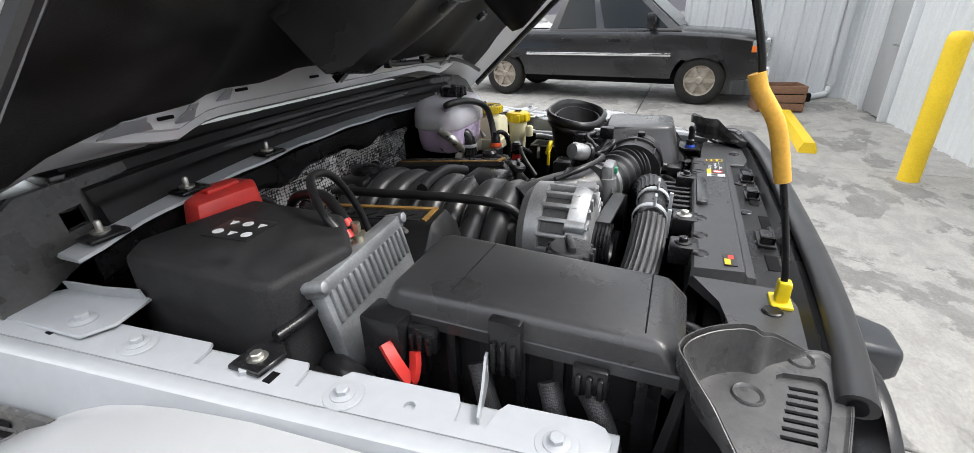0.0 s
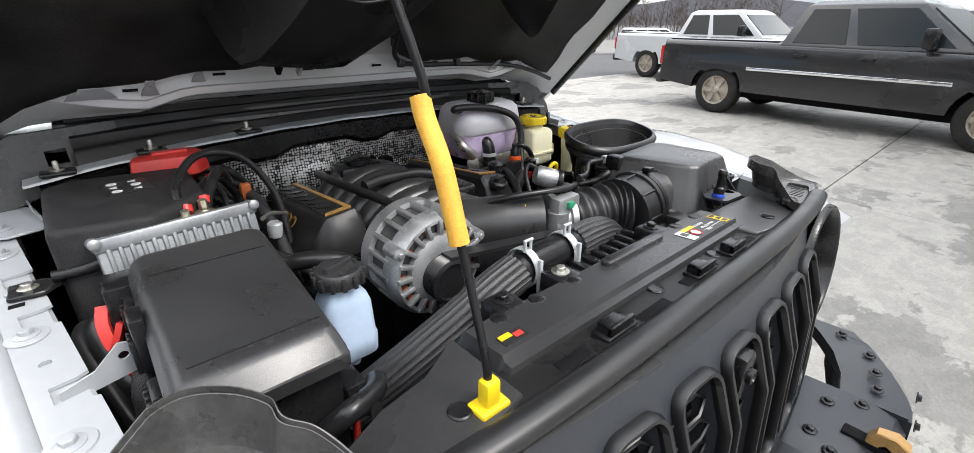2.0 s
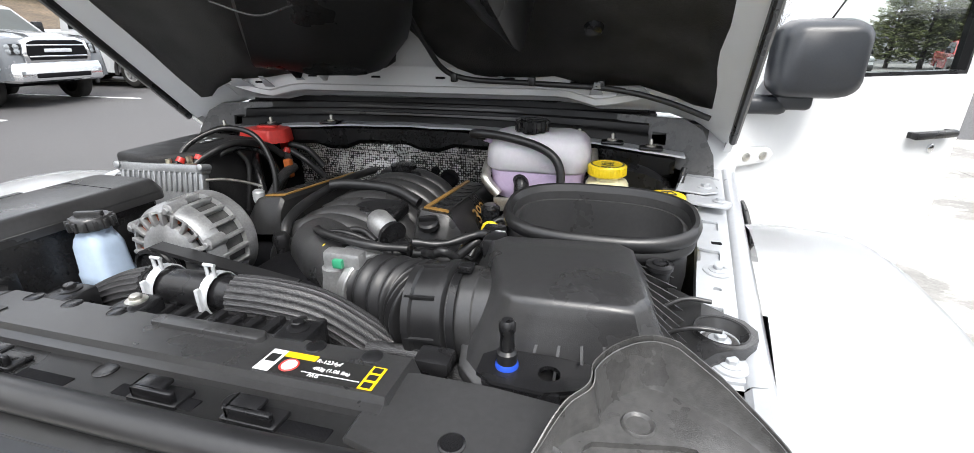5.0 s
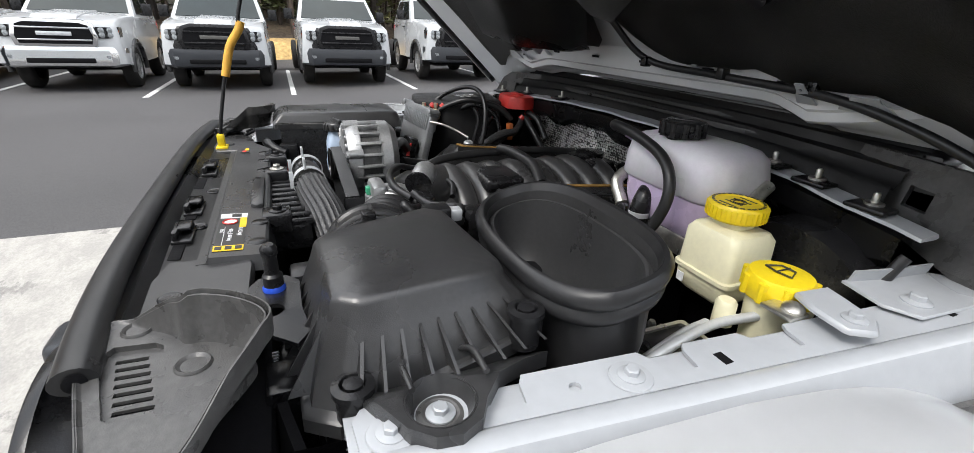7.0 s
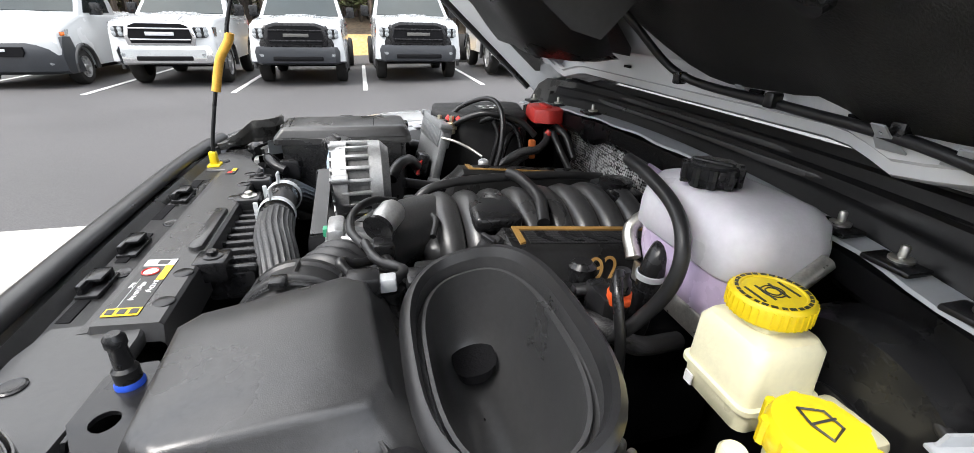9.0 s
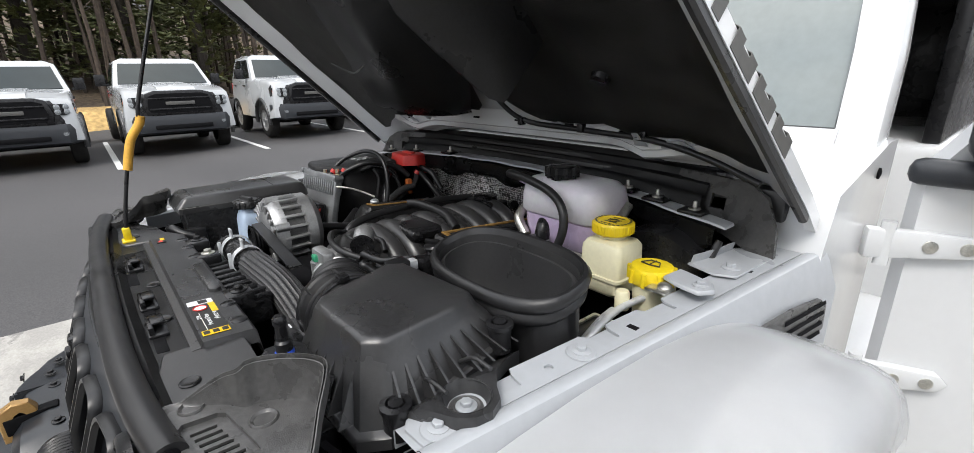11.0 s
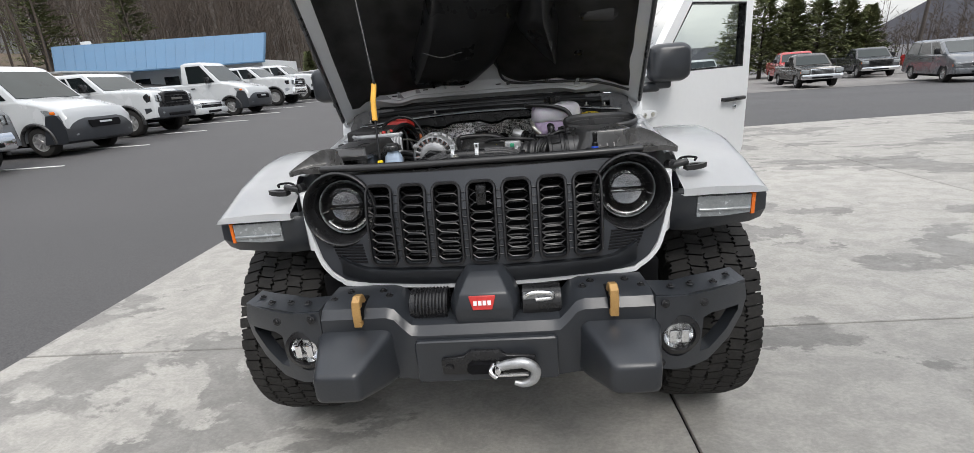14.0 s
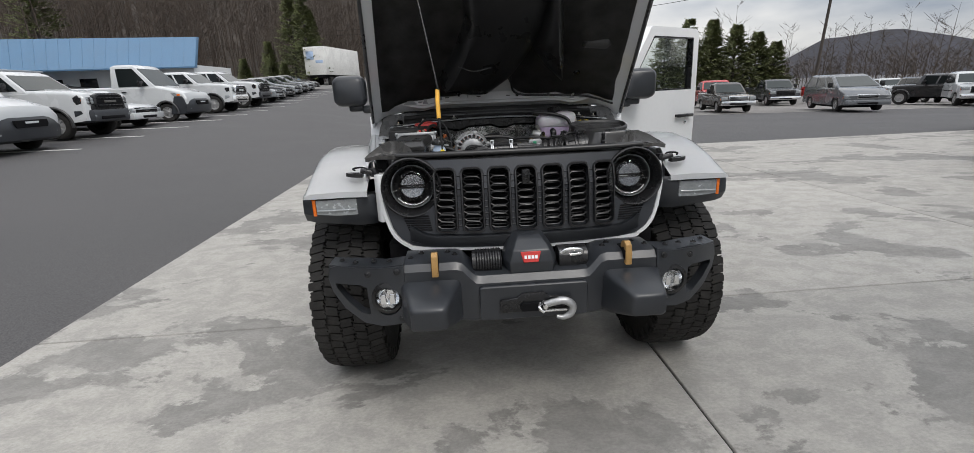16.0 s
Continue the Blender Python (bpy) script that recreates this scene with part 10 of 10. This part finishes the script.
def van_face(v, half, xf):
    """Blunt van front: deep black bumper with the grille in it and slanted lamps above."""
    bm = B()
    rows = []
    for y in (-half - 0.012, -half + 0.18, -0.5, 0.5, half - 0.18, half + 0.012):
        back = 0.16 * (abs(y) / half) ** 3
        rows.append([(xf + dx - back, y, z) for z, dx in ((0.28, 0.0), (0.34, 0.10), (0.60, 0.13), (0.84, 0.08), (0.98, -0.02), (0.98, -0.3), (0.28, -0.55))])
    skin(bm, rows)
    bp = part("front_bumper", bm, BUMPER, v, angle=30)
    bm = B()
    skin(bm, [[(xf + 0.055, y, z) for y in (-w, w)] + [(xf + 0.135, y, z) for y in (w, -w)] for z, w in ((0.62, 0.44), (0.70, 0.48), (0.80, 0.46))])
    g = part("grille", bm, DARK, bp)
    bm = B()
    box(bm, xf + 0.13, xf + 0.145, -0.19, 0.19, 0.715, 0.765, 0.004)
    part("badge_bar", bm, SILVERC, g)
    for s in (-1, 1):
        bm = B()
        skin(bm, [[(xf + dx, s * y, z + dz) for z, dx in ((0.0, d0), (0.13, d0 - 0.10))] + [(xf + dx - 0.2, s * y, z + dz) for z, dx in ((0.13, d0 - 0.10), (0.0, d0))] for y, d0, dz in ((0.56, -0.055, 0.92), (0.78, -0.11, 0.94), (0.985, -0.30, 0.98))])
        h = part("headlight", bm, LAMPGREY, v)
        bm = B()
        box(bm, xf - 0.36, xf - 0.24, s * 0.995 - 0.02, s * 0.995 + 0.02, 1.0, 1.07, 0.01)
        part("amber_marker", bm, AMBER, h)
        bm = B()
        lathe(bm, (xf - 0.02, s * 0.82, 0.50), (1, s * 0.3, 0), [(0.04, 0), (0.04, 0.05), (0.0, 0.055)], 12)
        part("fog_lamp", bm, LAMPGREY, bp)


def plain_face(v, spec, half, x_front, grille, col, P):
    gz0, gz1, gw = spec["grille"]
    gm = {"dark": BLACK2, "chrome": CHROME, "slats": BLACK2}[grille]
    bm = B()
    box(bm, x_front - 0.10, x_front + 0.03, -gw / 2, gw / 2, gz0, gz1, 0.02)
    gr = part("grille", bm, gm if grille != "slats" else CHROME, v)
    for k in range(4):
        z = lerp(gz0 + 0.05, gz1 - 0.05, k / 3)
        bm = B()
        box(bm, x_front - 0.02, x_front + 0.038, -gw / 2 + 0.05, gw / 2 - 0.05, z - 0.018, z + 0.018, 0.005)
        part("grille_bar", bm, DARK, gr)
    for s in (-1, 1):
        bm = B()
        hy = s * (gw / 2 + (half - gw / 2) * 0.52)
        hw = (half - gw / 2) * 0.42
        box(bm, x_front - 0.22, x_front + 0.015, hy - hw, hy + hw, gz1 - 0.20, gz1 - 0.02, 0.02)
        part("headlight", bm, LAMPGREY, v)
        bm = B()
        box(bm, x_front - 0.22, x_front - 0.15, s * (half - 0.05) - 0.03, s * (half - 0.05) + 0.02, gz1 - 0.2, gz1 - 0.10, 0.01)
        part("amber_marker", bm, AMBER, v)
    bz0 = spec["bumper"]
    bm = B()
    box(bm, x_front - 0.25, x_front + 0.10, -half + 0.02, half - 0.02, bz0, bz0 + 0.24, 0.05)
    bp = part("front_bumper", bm, {"dark": BLACK if spec.get("arch") or spec.get("bed") else P, "chrome": CHROME, "slats": CHROME if spec.get("bed") else P}[spec.get("bump", grille)], v)
    # intake's shade painted as a dark bar on the bumper face
    bm = B()
    box(bm, x_front + 0.06, x_front + 0.115, -0.42, 0.42, bz0 + 0.04, bz0 + 0.13, 0.02)
    part("air_intake", bm, DARK, bp)


def vehicle(name, label, cat, col, at, yaw, spec, grille="dark", rim="steel", group="parked vehicles"):
    """A parked vehicle that faces its own +x: body with wheel arches, tapered cabin, panes, lamps, grille, bumpers and wheels."""
    v = thing(name, label, cat, at, group, yaw, local=True)
    P = paint(col)
    W, r, xf, xr, bot = spec["W"], spec["r"], spec["xf"], spec["xr"], spec["bot"]
    top = spec["top"]
    x_front, x_back = top[0][0], top[-1][0]
    pts = list(top) + [(x_back, bot + 0.08)]
    for xc in (xr, xf):
        ra = r * 1.18
        zc = r
        a0 = math.asin(max(-1, min(1, (bot - zc) / ra)))
        for k in range(13):
            a = lerp(math.pi - a0, a0, k / 12)
            pts.append((xc + ra * math.cos(a), zc + ra * math.sin(a)))
    pts.append((x_front, bot + 0.05))
    bm = B()
    half = W / 2
    rings = []
    zm = 0.5 * (bot + spec["belt"])
    for f, nose, drop in ((-1, 0.10, 0.10), (-0.985, 0.06, 0.05), (-0.94, 0.035, 0.015), (-0.6, 0.01, -0.012), (0, 0.0, -0.03), (0.6, 0.01, -0.012), (0.94, 0.035, 0.015), (0.985, 0.06, 0.05), (1, 0.10, 0.10)):
        ring = []
        for x, z in pts:
            edge = 1.0 if x > spec["xf"] + r else 0.3
            y = f * half * (1.0 - (0.05 * edge if z > zm + 0.1 else 0.0) * abs(f))
            ring.append((x - (nose if x > spec["xf"] + r * 1.2 else 0.0) + (nose * 0.5 if x < spec["xr"] - r * 1.2 else 0.0), y, z - (drop if z > zm else 0.0)))
        rings.append(ring)
    skin(bm, rings)
    body = part("body", bm, P, v, angle=38)
    # cabin
    bz, rz_ = spec["belt"], spec["roof"]
    xb0, xt0, xt1, xb1 = spec["cab"]
    wb, wt = half - 0.03, half - spec.get("tumble", 0.18)
    bm = B()
    z0 = bz - 0.06
    lo = [(xb0, -wb, z0), (xb0, wb, z0), (xb1, wb, z0), (xb1, -wb, z0)]
    mi = [(xb0 - 0.02, -wb, bz), (xb0 - 0.02, wb, bz), (xb1, wb, bz), (xb1, -wb, bz)]
    hi = [(xt0, -wt, rz_ - 0.07), (xt0, wt, rz_ - 0.07), (xt1, wt, rz_ - 0.07), (xt1, -wt, rz_ - 0.07)]
    ro = [(xt0 - 0.12, -wt + 0.14, rz_), (xt0 - 0.12, wt - 0.14, rz_), (xt1 + 0.1, wt - 0.14, rz_), (xt1 + 0.1, -wt + 0.14, rz_)]
    skin(bm, [lo, mi, hi, ro])
    bmesh.ops.bevel(bm, geom=[e for e in bm.edges], offset=0.02, segments=2, profile=0.5, affect='EDGES')
    part("cabin", bm, P, v, angle=30)

    def on(xa, za, s):
        """A point of the cabin side at height fraction za."""
        return Vector((xa, s * (lerp(wb, wt, za) + 0.004), lerp(bz, rz_ - 0.07, za)))

    def fx(za):
        return lerp(xb0 - 0.02, xt0, za)

    def bx(za):
        return lerp(xb1, xt1, za)
    lo_, hi_ = 0.10, 0.90
    bm = B()
    side_panel(bm, [(fx(lo_) + 0.008, -lerp(wb, wt, lo_) + 0.09, lerp(bz, rz_ - 0.07, lo_)), (fx(lo_) + 0.008, lerp(wb, wt, lo_) - 0.09, lerp(bz, rz_ - 0.07, lo_)), (fx(hi_) + 0.008, lerp(wb, wt, hi_) - 0.08, lerp(bz, rz_ - 0.07, hi_)), (fx(hi_) + 0.008, -lerp(wb, wt, hi_) + 0.08, lerp(bz, rz_ - 0.07, hi_))], W)
    part("windscreen", bm, WINDOWC, v)
    bm = B()
    side_panel(bm, [(bx(lo_) - 0.004, -lerp(wb, wt, lo_) + 0.12, lerp(bz, rz_ - 0.07, lo_)), (bx(lo_) - 0.004, lerp(wb, wt, lo_) - 0.12, lerp(bz, rz_ - 0.07, lo_)), (bx(hi_) - 0.004, lerp(wb, wt, hi_) - 0.12, lerp(bz, rz_ - 0.07, hi_)), (bx(hi_) - 0.004, -lerp(wb, wt, hi_) + 0.12, lerp(bz, rz_ - 0.07, hi_))], W)
    part("rear_window", bm, WINDOWD, v)
    cuts = spec["panes"]
    for s in (-1, 1):
        for a, b_ in cuts:
            def px(u, z_):
                return lerp(fx(z_) - 0.07, bx(z_) + 0.07, u)
            quad = [on(px(a, 0.07), 0.07, s), on(px(b_, 0.07), 0.07, s), on(px(b_, 0.9), 0.9, s), on(px(a, 0.9), 0.9, s)]
            bm = B()
            side_panel(bm, quad, W, 0.008)
            part("side_window", bm, WINDOWD, v)
            bm = B()
            xd = px(b_, 0.07) + 0.1
            box(bm, xd - 0.02, xd + 0.16, s * (half - 0.005) - 0.015, s * (half - 0.005) + 0.015, bz - 0.17, bz - 0.13, 0.008)
            part("door_handle", bm, BLACK2 if col != "white" or grille == "dark" else P, v)
    # face
    gz0, gz1, gw = spec["grille"]
    if spec.get("heavy"):
        heavy_face(v, spec, half, x_front, grille, P)
    elif spec.get("vanface"):
        van_face(v, half, x_front)
    else:
        plain_face(v, spec, half, x_front, grille, col, P)
    bz0 = spec["bumper"]
    for s in (-1, 1):
        bm = B()
        my = s * (half + 0.14)
        box(bm, xb0 - 0.55, xb0 - 0.42, my - 0.10, my + 0.10, bz + 0.02, bz + 0.27, 0.03)
        box(bm, xb0 - 0.5, xb0 - 0.44, min(s * half, my), max(s * half, my), bz + 0.02, bz + 0.07, 0.01)
        part("mirror", bm, BLACK2, v)
        bm = B()
        box(bm, x_back - 0.015, x_back + 0.05, s * (half - 0.1) - 0.09, s * (half - 0.1) + 0.09, bz - 0.42, bz - 0.08, 0.02)
        part("tail_lamp", bm, REDLENS, v)
    bm = B()
    box(bm, x_back - 0.10, x_back + 0.06, -half + 0.06, half - 0.06, bz0, bz0 + 0.2, 0.04)
    part("rear_bumper", bm, BLACK if not spec.get("chassis") else DARK, v)
    bm = B()
    box(bm, xr - 0.2, xf + 0.2, -half + 0.25, half - 0.25, bot - 0.12, bot + 0.12)
    part("underbody", bm, DARK, v)
    tw = spec.get("tyre", 0.26)
    for s in (-1, 1):
        for xc in (xf, xr):
            add_wheel(v, xc, s * (half - tw / 2 - 0.02), r, tw, rim, s > 0)
        if spec.get("chassis"):
            bm = B()
            box(bm, spec["chassis"], x_back, s * 0.42 - 0.05, s * 0.42 + 0.05, 0.62, 0.85, 0.01)
            part("frame_rail", bm, DARK, v)
            add_wheel(v, spec["chassis_xr"], s * (half - 0.16), r, 0.5, rim, s > 0)
    if spec.get("bed"):
        x0, x1, zf, zt = spec["bed"]
        # closed bed top: a near-black sheet paints the hollow's shade
        bm = B()
        box(bm, x1 + 0.08, x0 - 0.04, -half + 0.12, half - 0.12, zt - 0.015, zt + 0.006)
        part("bed_opening", bm, DARK, v)
    if spec.get("trim"):
        for s in (-1, 1):
            bm = B()
            box(bm, xr + r * 1.25, xf - r * 1.25, s * half - 0.012, s * half + 0.012, 0.78, 0.83, 0.006)
            part("side_trim", bm, CHROME, v)
    if spec.get("arch"):
        for s in (-1, 1):
            for xc in (xf, xr) if not spec.get("chassis") else (xf,):
                bm = B()
                tube(bm, [(xc + r * 1.22 * math.cos(a), s * (half + 0.0), r + r * 1.22 * math.sin(a)) for a in [lerp(-0.15, math.pi + 0.15, k / 10) for k in range(11)]], 0.045, 6, 2)
                part("wheel_arch_trim", bm, BLACK, v)
    if spec.get("markers"):
        for k in range(5):
            bm = B()
            y = lerp(-wt + 0.2, wt - 0.2, k / 4)
            box(bm, xt0 - 0.30, xt0 - 0.20, y - 0.03, y + 0.03, rz_ - 0.005, rz_ + 0.018, 0.006)
            part("roof_marker", bm, GREYPRINT, v)
    return v


RAMC = dict(W=2.0, r=0.42, xf=0.0, xr=-20.0, bot=0.48, top=[(0.98, 0.62), (1.0, 1.18), (0.92, 1.30), (0.5, 1.38), (-0.45, 1.44), (-0.6, 1.42), (-2.55, 1.42), (-2.6, 1.3)], belt=1.40, roof=2.02, cab=(-0.55, -1.20, -2.45, -2.55), panes=[(0.06, 0.46), (0.52, 0.94)], grille=(0.80, 1.26, 1.08), bumper=0.50, arch=True, markers=True, heavy=True, chassis=-5.4, chassis_xr=-3.9, tyre=0.26)


def ram(col, y, gr, x=-11.75, name="chassis_cab_truck"):
    s = dict(RAMC)
    # the cab has no rear arch: a shallow one behind the sill
    s["xr"] = -2.35
    return vehicle(name, {"white": "white", "silver": "silver grey"}[col] + " chassis cab truck with " + ("chrome grille" if gr == "chrome" else "black grille"), "truck", col, (x, y, slope(x, y) - 0.03), 0, s, gr)


PICKUP = dict(W=2.0, r=0.40, xf=0.0, xr=-3.66, bot=0.42, top=[(0.92, 0.55), (0.95, 0.95), (0.88, 1.10), (0.3, 1.17), (-0.55, 1.22), (-0.7, 1.22), (-2.75, 1.24), (-4.85, 1.24), (-4.88, 1.0)], belt=1.20, roof=1.84, cab=(-0.36, -1.08, -2.50, -2.72), panes=[(0.05, 0.55), (0.62, 0.96)], grille=(0.72, 1.06, 1.2), bumper=0.42, bed=(-2.75, -4.85, 0.8, 1.24), trim=True, bump="chrome")
PROM = dict(W=2.05, r=0.36, xf=0.0, xr=-3.4, bot=0.36, top=[(0.85, 0.5), (0.9, 0.9), (0.78, 1.12), (0.2, 1.30), (-0.3, 1.42), (-1.9, 1.42), (-4.4, 1.42), (-4.45, 1.2)], belt=1.36, roof=2.28, cab=(-0.25, -1.05, -1.95, -2.0), panes=[(0.08, 0.85)], grille=(0.72, 0.98, 1.0), bumper=0.34, arch=True, vanface=True)
SEDAN = dict(W=1.88, r=0.34, xf=0.0, xr=-2.95, bot=0.30, top=[(0.85, 0.45), (0.9, 0.66), (0.7, 0.80), (-0.6, 0.95), (-2.9, 1.0), (-3.9, 1.0), (-4.0, 0.85)], belt=0.96, roof=1.46, cab=(-0.55, -1.35, -2.6, -3.35), panes=[(0.12, 0.46), (0.52, 0.86)], grille=(0.48, 0.72, 1.3), bumper=0.3, tumble=0.26)
VAN = dict(W=1.95, r=0.34, xf=0.0, xr=-3.08, bot=0.30, top=[(0.90, 0.45), (0.95, 0.74), (0.80, 0.93), (0.05, 1.12), (-0.3, 1.15), (-3.9, 1.16), (-4.05, 1.05), (-4.1, 0.8)], belt=1.12, roof=1.76, cab=(0.05, -1.15, -3.85, -4.02), panes=[(0.06, 0.30), (0.34, 0.62), (0.66, 0.95)], grille=(0.62, 0.82, 0.9), bumper=0.32, tumble=0.22)
SUV = dict(W=1.92, r=0.37, xf=0.0, xr=-2.9, bot=0.38, top=[(0.80, 0.5), (0.84, 0.9), (0.75, 1.03), (-0.5, 1.12), (-3.75, 1.14), (-3.8, 0.9)], belt=1.08, roof=1.75, cab=(-0.45, -1.1, -3.4, -3.7), panes=[(0.06, 0.33), (0.37, 0.64), (0.68, 0.95)], grille=(0.68, 0.98, 1.1), bumper=0.4, tumble=0.18, arch=True)
MINI = dict(PICKUP, W=1.72, r=0.33, xr=-2.9, bot=0.36, top=[(0.8, 0.5), (0.82, 0.8), (0.76, 0.90), (-0.5, 0.98), (-1.9, 1.0), (-3.7, 1.0), (-3.72, 0.8)], belt=0.98, roof=1.55, cab=(-0.5, -1.1, -1.85, -1.95), panes=[(0.08, 0.92)], grille=(0.60, 0.86, 1.0), bumper=0.38, bed=(-1.95, -3.65, 0.8, 1.0))
BOXY = dict(SUV, W=1.85, r=0.42, xr=-2.95, bot=0.5, top=[(0.55, 0.75), (0.55, 1.15), (0.45, 1.2), (-0.7, 1.24), (-3.5, 1.25), (-3.5, 0.9)], belt=1.22, roof=1.85, cab=(-0.7, -0.95, -3.45, -3.5), tumble=0.1)

ram("white", -3.55, "chrome")
ram("white", -0.95, "dark")
ram("white", 1.70, "dark")
ram("white", 4.55, "dark")
ram("silver", 7.45, "chrome")
ram("white", 14.0, "dark", -12.0)
ram("white", 24.2, "chrome", -12.2)
ram("white", 27.6, "dark", -12.2)
for y, x in ((-6.4, -11.6), (10.7, -11.7), (19.8, -12.0)):
    vehicle("cargo_van_cab", "white cargo van with black bumper and plain grille", "van", "white", (x, y, slope(x, y) - 0.03), 0, PROM, "dark")
vehicle("sedan", "white sedan parked between trucks", "car", "white", (-12.6, 17.0, slope(-12.6, 17.0) - 0.03), 0, SEDAN, "dark")
for k in range(6):
    vehicle("sedan", "dark grey sedan parked in the row", "car", "dark" if k % 2 else "grey", (-12.4 - 0.25 * k, 31.0 + 2.8 * k, slope(-12.4 - 0.25 * k, 31.0 + 2.8 * k) - 0.03), 0, SEDAN, "dark")
vehicle("pickup_truck", "black extended cab pickup with chrome side trim and dusty alloy wheels", "truck", "black", (8.93, -0.12, 0.0), -96, PICKUP, "chrome", "tan")
vehicle("pickup_truck", "white crew cab pickup parked behind the black one", "truck", "white", (13.4, 4.0, 0.0), -96, PICKUP, "chrome", "tan")


def far_car(name, label, cat, col, x, y, yaw, spec, gr="dark"):
    vehicle(name, label, cat, col, (x, y, slope(x, y) - 0.03 if y < 17 else slope(x, y) + 0.012), yaw, spec, gr)


far_car("minivan", "silver grey minivan parked on the asphalt", "van", "silver", 19.7, 20.25, -108, VAN, "slats")
far_car("compact_pickup", "old black compact pickup with chrome bumper", "truck", "brownblack", 14.95, 22.95, -103, MINI, "slats")
far_car("pickup_truck", "dark grey lifted pickup on the gravel", "truck", "dark", 24.0, 31.8, -108, PICKUP, "dark")
far_car("pickup_truck", "red pickup on the gravel", "truck", "red", 17.9, 29.6, -108, PICKUP, "dark")
far_car("boxy_suv", "black boxy soft top off-roader with a rear spare wheel", "car", "black", 29.6, 27.5, 112, BOXY, "dark")
far_car("boxy_suv", "black boxy four wheel drive on the gravel", "car", "black", 27.5, 36.5, -108, BOXY, "dark")
far_car("pickup_truck", "white service truck on the gravel", "truck", "white", 28.9, 22.6, -125, PICKUP, "dark")
far_car("suv", "dark suv on the gravel", "car", "black", 34.2, 29.6, -108, SUV, "dark")
far_car("pickup_truck", "red pickup on the gravel", "truck", "red", 29.6, 32.0, -100, PICKUP, "dark")
far_car("suv", "white suv on the gravel", "car", "white", 12.2, 29.5, -100, SUV, "dark")
far_car("minivan", "white minivan parked at the lot edge", "van", "white", 33.5, 18.0, -25, VAN, "dark")
far_car("pickup_truck", "white pickup on the gravel", "truck", "white", 34.5, 36.5, -108, PICKUP, "dark")
far_car("pickup_truck", "white pickup on the gravel", "truck", "white", 39.0, 38.0, -108, PICKUP, "dark")
